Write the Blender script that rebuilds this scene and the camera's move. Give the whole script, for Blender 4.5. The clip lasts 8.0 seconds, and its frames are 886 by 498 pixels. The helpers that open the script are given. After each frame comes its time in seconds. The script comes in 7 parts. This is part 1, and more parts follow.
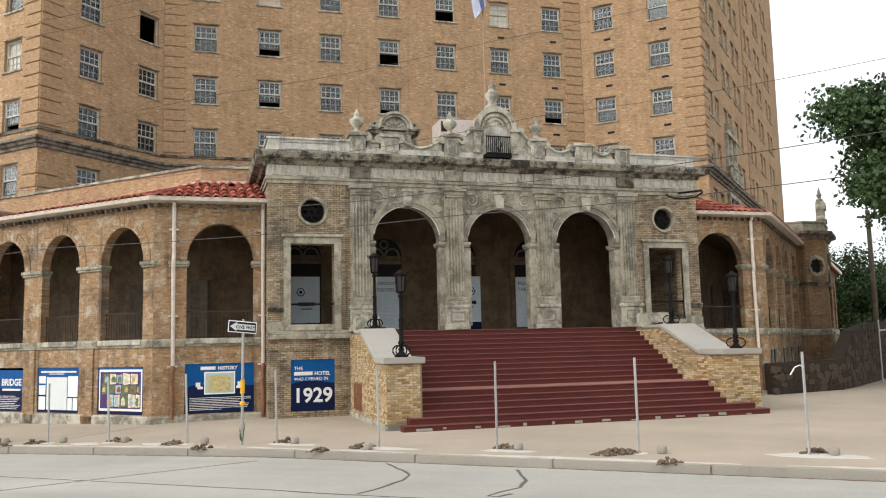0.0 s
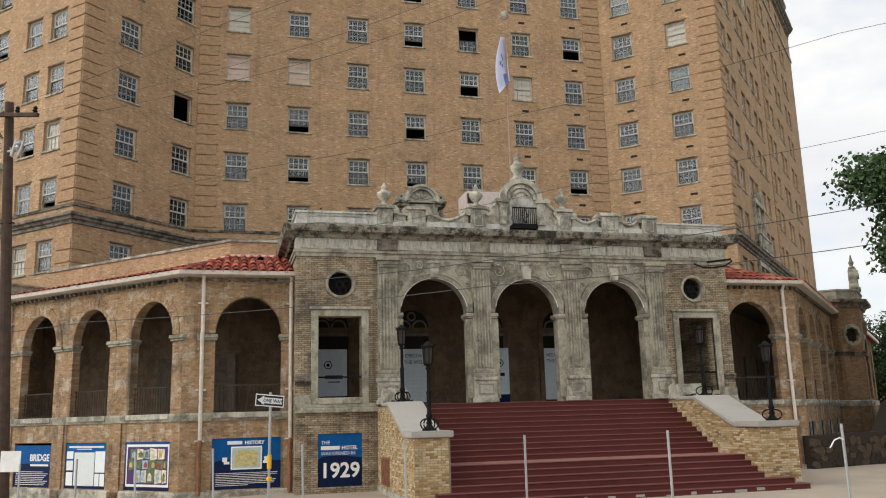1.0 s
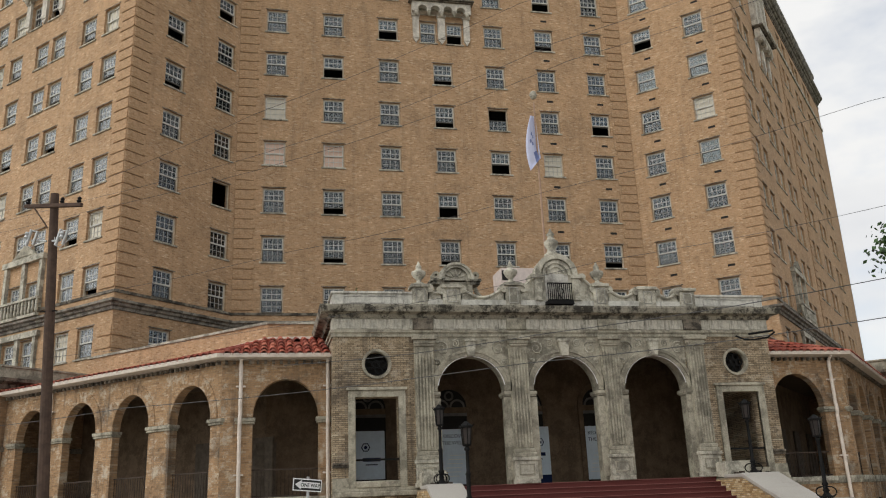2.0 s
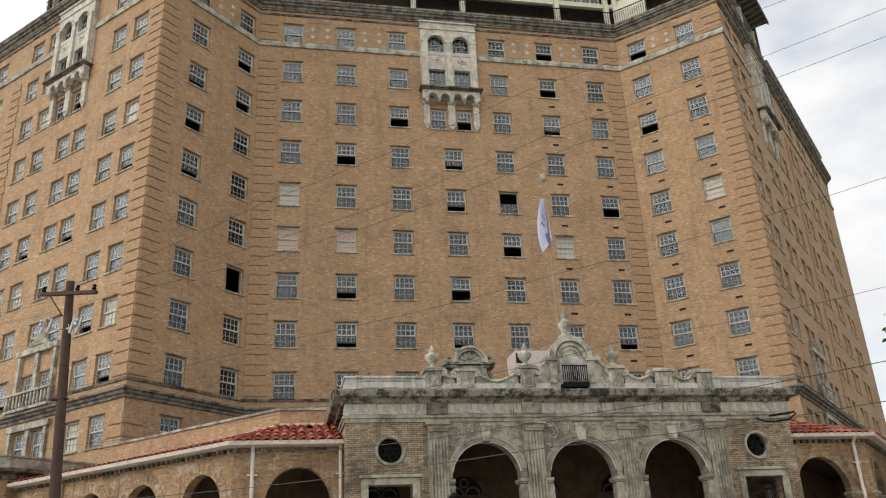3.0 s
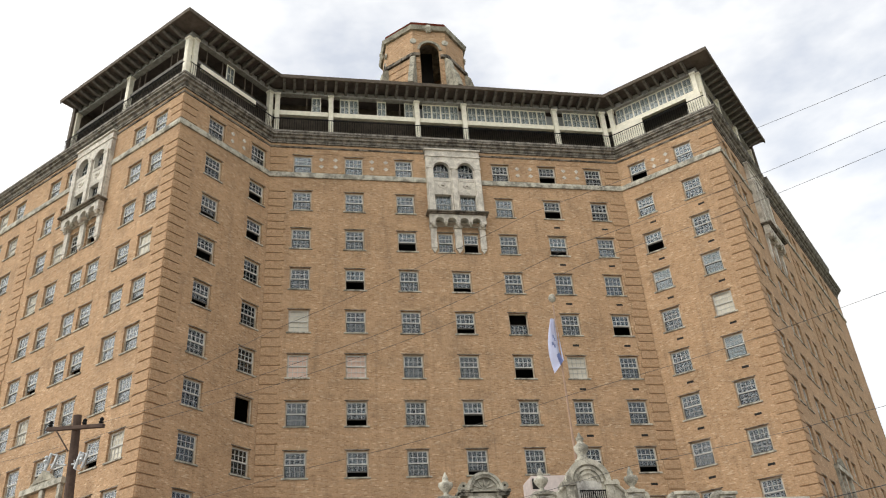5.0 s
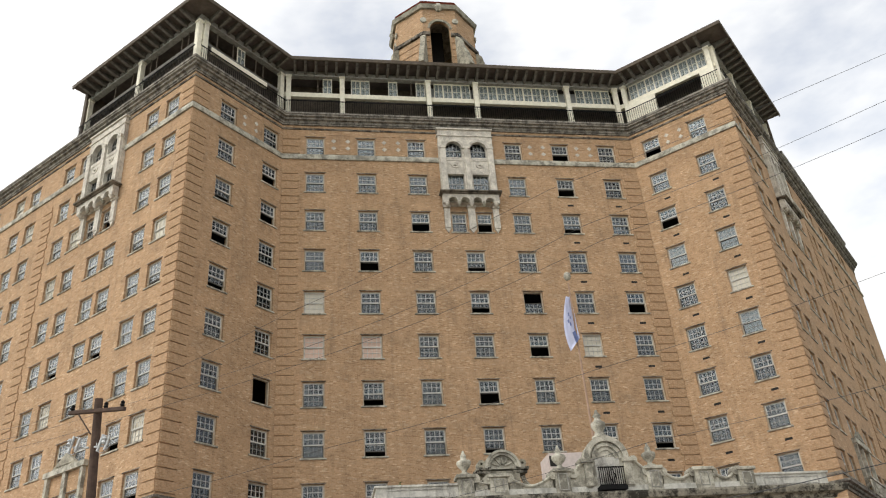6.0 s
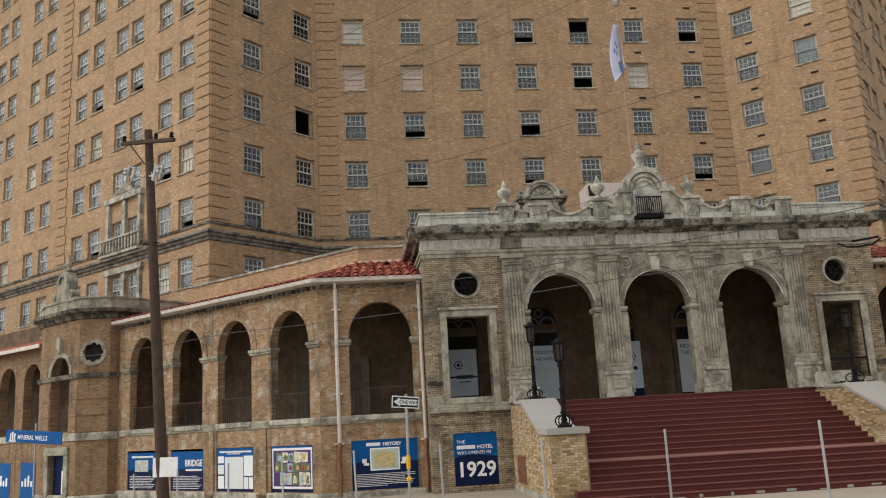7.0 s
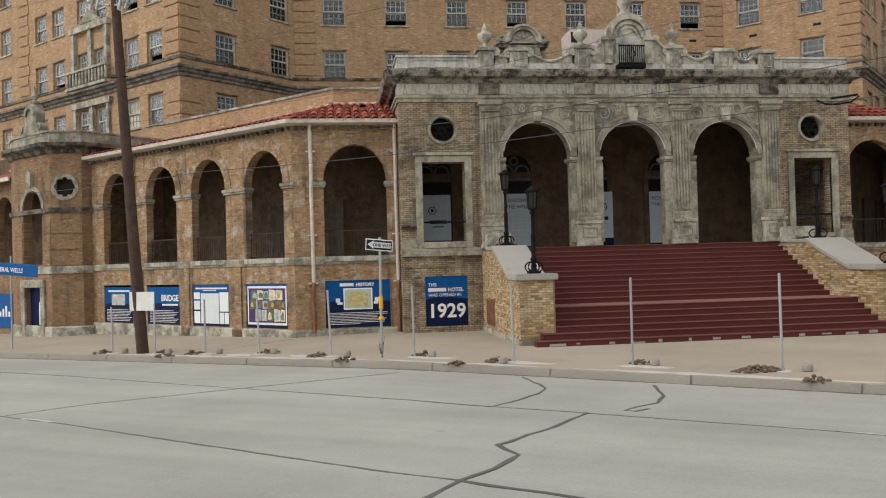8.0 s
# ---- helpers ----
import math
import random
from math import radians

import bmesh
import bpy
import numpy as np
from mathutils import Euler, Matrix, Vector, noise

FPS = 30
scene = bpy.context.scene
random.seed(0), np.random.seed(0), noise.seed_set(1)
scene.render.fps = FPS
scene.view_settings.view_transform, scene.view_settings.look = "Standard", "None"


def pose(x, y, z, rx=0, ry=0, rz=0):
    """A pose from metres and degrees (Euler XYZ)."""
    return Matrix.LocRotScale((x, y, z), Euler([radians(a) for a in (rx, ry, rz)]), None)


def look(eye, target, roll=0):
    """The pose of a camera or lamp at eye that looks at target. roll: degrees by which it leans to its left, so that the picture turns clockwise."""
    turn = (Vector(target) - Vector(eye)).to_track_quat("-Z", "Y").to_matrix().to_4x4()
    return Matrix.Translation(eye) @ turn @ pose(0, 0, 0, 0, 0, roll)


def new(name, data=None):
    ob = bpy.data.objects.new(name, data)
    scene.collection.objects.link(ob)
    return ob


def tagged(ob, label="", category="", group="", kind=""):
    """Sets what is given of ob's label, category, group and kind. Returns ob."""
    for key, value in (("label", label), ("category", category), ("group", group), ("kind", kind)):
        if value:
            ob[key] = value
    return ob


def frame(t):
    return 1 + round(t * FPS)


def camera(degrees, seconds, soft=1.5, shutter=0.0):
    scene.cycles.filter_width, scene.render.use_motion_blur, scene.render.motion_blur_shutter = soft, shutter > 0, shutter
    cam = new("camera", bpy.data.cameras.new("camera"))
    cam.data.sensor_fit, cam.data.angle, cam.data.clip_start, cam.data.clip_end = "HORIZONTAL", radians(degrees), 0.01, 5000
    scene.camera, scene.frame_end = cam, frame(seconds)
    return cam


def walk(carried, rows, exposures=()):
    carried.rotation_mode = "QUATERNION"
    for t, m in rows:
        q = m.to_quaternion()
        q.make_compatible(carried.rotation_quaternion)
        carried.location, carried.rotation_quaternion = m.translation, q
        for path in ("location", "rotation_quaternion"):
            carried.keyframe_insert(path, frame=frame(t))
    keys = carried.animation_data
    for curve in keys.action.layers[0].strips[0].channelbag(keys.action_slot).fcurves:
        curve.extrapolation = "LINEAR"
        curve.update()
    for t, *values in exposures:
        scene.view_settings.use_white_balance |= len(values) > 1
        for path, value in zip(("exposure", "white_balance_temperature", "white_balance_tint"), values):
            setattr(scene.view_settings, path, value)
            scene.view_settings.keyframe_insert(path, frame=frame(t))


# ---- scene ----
# World frame: x along the entrance front, y away from the street, z up; origin at the foot of the entrance front.
EYE = (-10.474, -28.301, 2.35)
cam = camera(55.9, 8.0, soft=1.1)
TURNS = [
    (0.0, 96.424, 1.251, -16.259),
    (0.5, 98.449, 1.514, -15.238),
    (1.0, 101.368, 1.476, -14.344),
    (1.5, 104.030, 1.808, -12.886),
    (2.8, 111.425, 2.659, -10.714),
    (3.0, 112.533, 2.633, -10.627),
    (3.5, 114.944, 2.765, -10.356),
    (4.0, 117.046, 3.341, -9.927),
    (4.5, 119.553, 3.680, -9.548),
    (4.7, 120.530, 3.721, -9.462),
    (5.8, 121.312, 3.965, -8.603),
    (6.0, 119.709, 4.028, -8.093),
    (6.5, 111.233, 3.824, -6.262),
    (7.0, 101.607, 3.093, -5.465),
    (7.5, 94.684, 2.319, -6.478),
    (8.0, 90.958, 1.579, -7.348),
]
EXPOSURES = [(0.0, -0.1), (0.5, -0.24), (1.0, -0.44), (1.5, -0.6), (3.0, -0.46), (3.5, -0.38), (4.5, -0.22), (6.0, -0.26), (6.5, -0.52), (7.0, -0.62), (8.0, -0.58)]


def drift(t):
    """The hand-held camera sways a little to the left in the second half."""
    k = max(0.0, min(1.0, (t - 4.7) / 2.3))
    return 0.12 * k * k * (3 - 2 * k)


walk(cam, [(t, pose(EYE[0] - drift(t), EYE[1] + 0.12 * drift(t), EYE[2], rx, ry, rz - 1.3 * drift(t))) for t, rx, ry, rz in TURNS], EXPOSURES)

# ---- light: bright overcast sky with thin breaks, a veiled sun ----
SUN_AZ, SUN_EL = 256.0, 36.0  # clockwise from +y, degrees


def build_world():
    world = bpy.data.worlds.new("sky")
    scene.world = world
    world.use_nodes = True
    nt = world.node_tree
    nt.nodes.clear()
    out = nt.nodes.new("ShaderNodeOutputWorld")
    bg = nt.nodes.new("ShaderNodeBackground")
    sky = nt.nodes.new("ShaderNodeTexSky")
    sky.sky_type, sky.sun_disc = "NISHITA", False
    sky.sun_elevation, sky.sun_rotation = radians(SUN_EL), radians(SUN_AZ)
    sky.air_density, sky.dust_density = 1.0, 2.0
    dim = nt.nodes.new("ShaderNodeMix")
    dim.data_type, dim.blend_type = "RGBA", "MULTIPLY"
    dim.inputs["Factor"].default_value = 1.0
    dim.inputs["B"].default_value = (0.2, 0.2, 0.2, 1)
    co = nt.nodes.new("ShaderNodeTexCoord")
    mp = nt.nodes.new("ShaderNodeMapping")
    mp.inputs["Scale"].default_value = (1.0, 1.0, 2.2)
    nz = nt.nodes.new("ShaderNodeTexNoise")
    nz.inputs["Scale"].default_value, nz.inputs["Detail"].default_value, nz.inputs["Roughness"].default_value = 3.2, 6.0, 0.55
    # cloud cover is thicker and brighter towards the veiled sun, with blue breaks away from it
    norm = nt.nodes.new("ShaderNodeVectorMath")
    norm.operation = "NORMALIZE"
    dot = nt.nodes.new("ShaderNodeVectorMath")
    dot.operation = "DOT_PRODUCT"
    dot.inputs[1].default_value = (math.sin(radians(SUN_AZ)), math.cos(radians(SUN_AZ)), 0.35)
    cover = nt.nodes.new("ShaderNodeMath")
    cover.operation = "MULTIPLY_ADD"
    cover.inputs[1].default_value = 0.13
    ramp = nt.nodes.new("ShaderNodeValToRGB")
    ramp.color_ramp.elements[0].position, ramp.color_ramp.elements[1].position = 0.33, 0.5
    ramp.color_ramp.elements[0].color = (0.56, 0.56, 0.56, 1)
    nz2 = nt.nodes.new("ShaderNodeTexNoise")
    nz2.inputs["Scale"].default_value, nz2.inputs["Detail"].default_value = 4.0, 6.0
    grey = nt.nodes.new("ShaderNodeValToRGB")
    grey.color_ramp.elements[0].color, grey.color_ramp.elements[1].color = (0.97, 0.985, 1.01, 1), (1.13, 1.13, 1.12, 1)
    grey.color_ramp.elements[0].position, grey.color_ramp.elements[1].position = 0.3, 0.55
    glow = nt.nodes.new("ShaderNodeMapRange")
    glow.inputs["From Min"].default_value, glow.inputs["From Max"].default_value = 0.1, 1.0
    glow.inputs["To Min"].default_value, glow.inputs["To Max"].default_value = 1.0, 1.8
    lit = nt.nodes.new("ShaderNodeMix")
    lit.data_type, lit.blend_type = "RGBA", "MULTIPLY"
    lit.inputs["Factor"].default_value = 1.0
    mix = nt.nodes.new("ShaderNodeMix")
    mix.data_type = "RGBA"
    link = nt.links.new
    link(co.outputs["Generated"], mp.inputs["Vector"])
    link(co.outputs["Generated"], norm.inputs[0])
    link(norm.outputs[0], dot.inputs[0])
    link(mp.outputs["Vector"], nz.inputs["Vector"])
    link(mp.outputs["Vector"], nz2.inputs["Vector"])
    link(dot.outputs["Value"], cover.inputs[0])
    link(nz.outputs["Fac"], cover.inputs[2])
    link(cover.outputs[0], ramp.inputs["Fac"])
    link(nz2.outputs["Fac"], grey.inputs["Fac"])
    link(dot.outputs["Value"], glow.inputs["Value"])
    link(grey.outputs["Color"], lit.inputs["A"])
    link(glow.outputs["Result"], lit.inputs["B"])
    link(sky.outputs["Color"], dim.inputs["A"])
    link(ramp.outputs["Color"], mix.inputs["Factor"])
    link(dim.outputs["Result"], mix.inputs["A"])
    link(lit.outputs["Result"], mix.inputs["B"])
    link(mix.outputs["Result"], bg.inputs["Color"])
    bg.inputs["Strength"].default_value = 1.2
    link(bg.outputs["Background"], out.inputs["Surface"])


build_world()
sun = new("sun", bpy.data.lights.new("sun", "SUN"))
sun.data.energy, sun.data.angle, sun.data.color = 1.35, radians(16), (1.0, 0.955, 0.88)
_az, _el = radians(SUN_AZ), radians(SUN_EL)
_from = Vector((math.sin(_az) * math.cos(_el), math.cos(_az) * math.cos(_el), math.sin(_el)))
sun.matrix_world = look(_from * 100, (0, 0, 0))


# ---- materials ----
def material(name, build, rough=0.8, metallic=0.0, spec=0.3):
    m = bpy.data.materials.new(name)
    m.use_nodes = True
    nt = m.node_tree
    b = nt.nodes["Principled BSDF"]
    b.inputs["Roughness"].default_value, b.inputs["Metallic"].default_value = rough, metallic
    b.inputs["Specular IOR Level"].default_value = spec
    build(nt, b)
    return m


def coords(nt, flat=False, sx=1.0, sz=1.0):
    """Object coordinates in metres; flat: (x + part of y, z) for upright walls."""
    co = nt.nodes.new("ShaderNodeTexCoord")
    if not flat:
        return co.outputs["Object"]
    sep, com, add = nt.nodes.new("ShaderNodeSeparateXYZ"), nt.nodes.new("ShaderNodeCombineXYZ"), nt.nodes.new("ShaderNodeMath")
    nt.links.new(co.outputs["Object"], sep.inputs[0])
    nt.links.new(sep.outputs["X"], add.inputs[0])
    part_y = nt.nodes.new("ShaderNodeMath")
    part_y.operation = "MULTIPLY"
    part_y.inputs[1].default_value = 0.3
    nt.links.new(sep.outputs["Y"], part_y.inputs[0])
    nt.links.new(part_y.outputs[0], add.inputs[1])
    nt.links.new(add.outputs[0], com.inputs["X"])
    nt.links.new(sep.outputs["Z"], com.inputs["Y"])
    return com.outputs[0]


def noise_of(nt, vec, scale, detail=4.0, rough=0.6, stretch=None):
    n = nt.nodes.new("ShaderNodeTexNoise")
    n.inputs["Scale"].default_value, n.inputs["Detail"].default_value, n.inputs["Roughness"].default_value = scale, detail, rough
    if stretch:
        mp = nt.nodes.new("ShaderNodeMapping")
        mp.inputs["Scale"].default_value = stretch
        nt.links.new(vec, mp.inputs["Vector"])
        vec = mp.outputs["Vector"]
    nt.links.new(vec, n.inputs["Vector"])
    return n.outputs["Fac"]


def ramp_of(nt, fac, stops):
    r = nt.nodes.new("ShaderNodeValToRGB")
    els = r.color_ramp.elements
    while len(els) < len(stops):
        els.new(0.5)
    for e, (p, c) in zip(els, stops):
        e.position, e.color = p, (*c, 1) if len(c) == 3 else c
    nt.links.new(fac, r.inputs["Fac"])
    return r.outputs["Color"]


def mixed(nt, a, b, fac, mode="MIX"):
    m = nt.nodes.new("ShaderNodeMix")
    m.data_type, m.blend_type = "RGBA", mode
    for socket, value in (("Factor", fac), ("A", a), ("B", b)):
        if isinstance(value, (int, float)):
            m.inputs[socket].default_value = value
        elif isinstance(value, tuple):
            m.inputs[socket].default_value = (*value, 1)
        else:
            nt.links.new(value, m.inputs[socket])
    return m.outputs["Result"]


def bump(nt, b, height, strength=0.3, dist=0.01):
    n = nt.nodes.new("ShaderNodeBump")
    n.inputs["Strength"].default_value, n.inputs["Distance"].default_value = strength, dist
    nt.links.new(height, n.inputs["Height"])
    nt.links.new(n.outputs["Normal"], b.inputs["Normal"])


def brick_material(name, light, dark, odd, mortar, stain=0.35, streak=0.3, pale=0.0):
    def build(nt, b):
        v = coords(nt, True)
        br = nt.nodes.new("ShaderNodeTexBrick")
        br.inputs["Scale"].default_value = 1.0
        br.inputs["Brick Width"].default_value, br.inputs["Row Height"].default_value = 0.212, 0.0677
        br.inputs["Mortar Size"].default_value, br.inputs["Mortar Smooth"].default_value = 0.008, 0.3
        br.inputs["Color1"].default_value, br.inputs["Color2"].default_value = (0, 0, 0, 1), (1, 1, 1, 1)
        br.inputs["Mortar"].default_value = (0.5, 0.5, 0.5, 1)
        nt.links.new(v, br.inputs["Vector"])
        tone = ramp_of(nt, br.outputs["Color"], [(0.0, dark), (0.35, light), (0.85, light), (1.0, odd)])
        patch = ramp_of(nt, noise_of(nt, v, 0.35, 5, 0.6), [(0.3, (0.86, 0.84, 0.82)), (0.7, (1.08, 1.06, 1.04))])
        fine = ramp_of(nt, noise_of(nt, v, 9.0, 3, 0.7), [(0.3, (0.72, 0.71, 0.7)), (0.7, (1.2, 1.2, 1.2))])
        c = mixed(nt, tone, patch, 1.0, "MULTIPLY")
        c = mixed(nt, c, fine, 1.0, "MULTIPLY")
        mottle = ramp_of(nt, noise_of(nt, v, 2.4, 4, 0.7), [(0.3, (0.84, 0.82, 0.8)), (0.7, (1.12, 1.12, 1.11))])
        c = mixed(nt, c, mottle, 1.0, "MULTIPLY")
        c = mixed(nt, c, mortar, br.outputs["Fac"])
        if pale:
            lime = ramp_of(nt, noise_of(nt, v, 1.7, 9, 0.78), [(0.52, (0, 0, 0)), (0.6, (pale,) * 3)])
            c = mixed(nt, c, (0.5, 0.45, 0.36), lime)
        st = ramp_of(nt, noise_of(nt, v, 0.55, 9, 0.7), [(0.5, (0, 0, 0)), (0.68, (stain,) * 3)])
        c = mixed(nt, c, (0.05, 0.042, 0.035), st)
        sk = ramp_of(nt, noise_of(nt, v, 1.0, 4, 0.6, (2.6, 0.14, 1.0)), [(0.53, (0, 0, 0)), (0.7, (streak,) * 3)])
        c = mixed(nt, c, (0.06, 0.05, 0.042), sk)
        nt.links.new(c, b.inputs["Base Color"])
        inv = nt.nodes.new("ShaderNodeMath")
        inv.operation = "SUBTRACT"
        inv.inputs[0].default_value = 1.0
        nt.links.new(br.outputs["Fac"], inv.inputs[1])
        bump(nt, b, inv.outputs[0], 0.5, 0.012)
    return material(name, build, 0.9, spec=0.2)


def stone_material(name, base, dirt, amount=0.6, streak=0.6, scale=1.0):
    """Weathered cast stone: mottled base, black crust in patches, run-off streaks and pale washed spots."""
    def build(nt, b):
        info = nt.nodes.new("ShaderNodeObjectInfo")
        shift = nt.nodes.new("ShaderNodeVectorMath")
        shift.operation = "MULTIPLY_ADD"
        nt.links.new(info.outputs["Random"], shift.inputs[0])
        shift.inputs[1].default_value = (37.0, 53.0, 29.0)
        shift2 = nt.nodes.new("ShaderNodeVectorMath")
        shift2.operation = "MULTIPLY_ADD"
        nt.links.new(info.outputs["Random"], shift2.inputs[0])
        shift2.inputs[1].default_value = (41.0, 23.0, 0.0)
        nt.links.new(coords(nt), shift.inputs[2])
        nt.links.new(coords(nt, True), shift2.inputs[2])
        v, w = shift2.outputs[0], shift.outputs[0]
        c = ramp_of(nt, noise_of(nt, w, 2.2 * scale, 8, 0.7), [(0.3, tuple(x * 0.66 for x in base)), (0.5, base), (0.7, tuple(min(0.85, x * 1.25) for x in base))])
        st = ramp_of(nt, noise_of(nt, w, 1.6 * scale, 9, 0.74), [(0.46, (0, 0, 0)), (0.57, (amount,) * 3)])
        c = mixed(nt, c, dirt, st)
        where = ramp_of(nt, noise_of(nt, w, 0.55, 4, 0.6), [(0.42, (0, 0, 0)), (0.6, (1, 1, 1))])
        sk = ramp_of(nt, noise_of(nt, v, 1.0, 7, 0.72, (2.6, 0.55, 1.0)), [(0.46, (0, 0, 0)), (0.66, (streak,) * 3)])
        c = mixed(nt, c, tuple(x * 0.8 for x in dirt), mixed(nt, sk, where, 1.0, "MULTIPLY"))
        wash = ramp_of(nt, noise_of(nt, v, 1.0, 6, 0.7, (1.6, 0.9, 1.0)), [(0.54, (0, 0, 0)), (0.72, (0.5,) * 3)])
        c = mixed(nt, c, tuple(min(0.8, x * 1.35) for x in base), wash)
        fine = noise_of(nt, w, 22.0, 5, 0.75)
        c = mixed(nt, c, ramp_of(nt, fine, [(0.3, (0.75, 0.75, 0.75)), (0.7, (1.18, 1.18, 1.18))]), 1.0, "MULTIPLY")
        nt.links.new(c, b.inputs["Base Color"])
        bump(nt, b, fine, 0.5, 0.012)
    return material(name, build, 0.9, spec=0.2)


def streaked_stone(name, base, dirt, amount):
    """Cast stone with close black rain streaks, broken up along their length."""
    def build(nt, b):
        w, v = coords(nt), coords(nt, True)
        c = ramp_of(nt, noise_of(nt, w, 2.6, 8, 0.7), [(0.3, tuple(x * 0.7 for x in base)), (0.5, base), (0.7, tuple(min(0.85, x * 1.2) for x in base))])
        run = ramp_of(nt, noise_of(nt, v, 1.0, 7, 0.75, (3.6, 0.6, 1.0)), [(0.48, (0, 0, 0)), (0.62, (amount,) * 3)])
        where = ramp_of(nt, noise_of(nt, w, 0.8, 5, 0.65), [(0.4, (0.1, 0.1, 0.1)), (0.58, (1, 1, 1))])
        c = mixed(nt, c, dirt, mixed(nt, run, where, 1.0, "MULTIPLY"))
        crust = ramp_of(nt, noise_of(nt, w, 1.5, 9, 0.75), [(0.52, (0, 0, 0)), (0.64, (amount * 0.75,) * 3)])
        c = mixed(nt, c, dirt, crust)
        fine = noise_of(nt, w, 24.0, 5, 0.75)
        c = mixed(nt, c, ramp_of(nt, fine, [(0.3, (0.72, 0.72, 0.72)), (0.7, (1.2, 1.2, 1.2))]), 1.0, "MULTIPLY")
        nt.links.new(c, b.inputs["Base Color"])
        bump(nt, b, fine, 0.6, 0.015)
    return material(name, build, 0.9, spec=0.2)


def plain(name, col, rough=0.6, metallic=0.0, vary=0.15, scale=4.0, spec=0.3):
    def build(nt, b):
        w = coords(nt)
        lo, hi = tuple(x * (1 - vary) for x in col), tuple(x * (1 + vary) for x in col)
        n = noise_of(nt, w, scale, 6, 0.65)
        c = ramp_of(nt, n, [(0.3, lo), (0.7, hi)])
        info = nt.nodes.new("ShaderNodeObjectInfo")
        tint = ramp_of(nt, info.outputs["Random"], [(0.0, (0.9, 0.9, 0.9)), (1.0, (1.08, 1.08, 1.08))])
        c = mixed(nt, c, tint, 1.0, "MULTIPLY")
        nt.links.new(c, b.inputs["Base Color"])
        bump(nt, b, noise_of(nt, w, scale * 12, 3, 0.6), 0.12, 0.005)
    return material(name, build, rough, metallic, spec)


# dust_sheen: diffuse pane colour, for dust and for painted sky reflection
def glass_material(name, dust_sheen, amount, rough=0.06):
    def build(nt, b):
        nt.nodes.remove(b)
        out = nt.nodes["Material Output"]
        tr, gl, df = nt.nodes.new("ShaderNodeBsdfTransparent"), nt.nodes.new("ShaderNodeBsdfGlossy"), nt.nodes.new("ShaderNodeBsdfDiffuse")
        tr.inputs["Color"].default_value = (0.8, 0.86, 0.88, 1)
        gl.inputs["Roughness"].default_value = rough
        df.inputs["Color"].default_value = (*dust_sheen, 1)
        w = coords(nt)
        spots = ramp_of(nt, noise_of(nt, w, 5.0, 5, 0.7), [(0.3, (amount * 0.55,) * 3), (0.75, (amount * 1.3,) * 3)])
        m1, m2 = nt.nodes.new("ShaderNodeMixShader"), nt.nodes.new("ShaderNodeMixShader")
        fr = nt.nodes.new("ShaderNodeFresnel")
        fr.inputs["IOR"].default_value = 1.65
        nt.links.new(spots, m1.inputs[0])
        nt.links.new(tr.outputs[0], m1.inputs[1])
        nt.links.new(df.outputs[0], m1.inputs[2])
        nt.links.new(fr.outputs[0], m2.inputs[0])
        nt.links.new(m1.outputs[0], m2.inputs[1])
        nt.links.new(gl.outputs[0], m2.inputs[2])
        nt.links.new(m2.outputs[0], out.inputs["Surface"])
    return material(name, build)


BRICK = brick_material("tan_brick", (0.465, 0.308, 0.182), (0.35, 0.222, 0.122), (0.6, 0.455, 0.31), (0.4, 0.283, 0.182), 0.3, 0.2)
BRICK_OLD = brick_material("weathered_brick", (0.375, 0.243, 0.135), (0.26, 0.163, 0.088), (0.47, 0.37, 0.26), (0.28, 0.205, 0.135), 0.85, 0.7, 0.7)
BRICK_DIRTY = brick_material("sooty_tan_brick", (0.31, 0.2, 0.115), (0.22, 0.138, 0.075), (0.4, 0.29, 0.19), (0.24, 0.17, 0.11), 0.8, 0.85)
BRICK_BUFF = brick_material("buff_brick", (0.37, 0.298, 0.205), (0.2, 0.155, 0.1), (0.5, 0.44, 0.33), (0.085, 0.07, 0.052), 0.85, 0.7, 0.35)
BRICK_YELLOW = brick_material("yellow_brick", (0.43, 0.305, 0.17), (0.32, 0.212, 0.108), (0.64, 0.53, 0.38), (0.46, 0.37, 0.25), 0.5, 0.4)
STONE = stone_material("weathered_cast_stone", (0.385, 0.358, 0.282), (0.07, 0.064, 0.051), 0.56, 0.6)
STONE_RUN = streaked_stone("rain_streaked_cast_stone", (0.52, 0.495, 0.42), (0.05, 0.047, 0.04), 0.9)
STONE_SOOT = stone_material("black_crusted_cornice_stone", (0.3, 0.28, 0.225), (0.025, 0.023, 0.019), 0.92, 0.3, 1.7)
STONE_CAP = streaked_stone("rain_streaked_parapet_stone", (0.58, 0.565, 0.505), (0.08, 0.073, 0.064), 0.6)
STONE_WHITE = stone_material("washed_cast_stone", (0.47, 0.455, 0.41), (0.09, 0.083, 0.073), 0.6, 0.5)
STONE_PALE = stone_material("pale_cast_stone", (0.48, 0.455, 0.375), (0.085, 0.079, 0.063), 0.65, 0.45)
STONE_BAY = stone_material("cream_cast_stone", (0.60, 0.56, 0.48), (0.24, 0.21, 0.18), 0.45, 0.4)
STONE_DARK = stone_material("blackened_cast_stone", (0.22, 0.19, 0.15), (0.03, 0.027, 0.023), 0.9, 0.8)
STONE_CORNICE = stone_material("sooty_cornice_stone", (0.26, 0.24, 0.205), (0.05, 0.045, 0.04), 0.75, 0.0, 1.4)
# Tan plaster darkened: part of the recesses' shade is in this colour.
PLASTER = stone_material("shaded_tan_plaster", (0.17, 0.12, 0.078), (0.06, 0.042, 0.028), 0.5, 0.4)
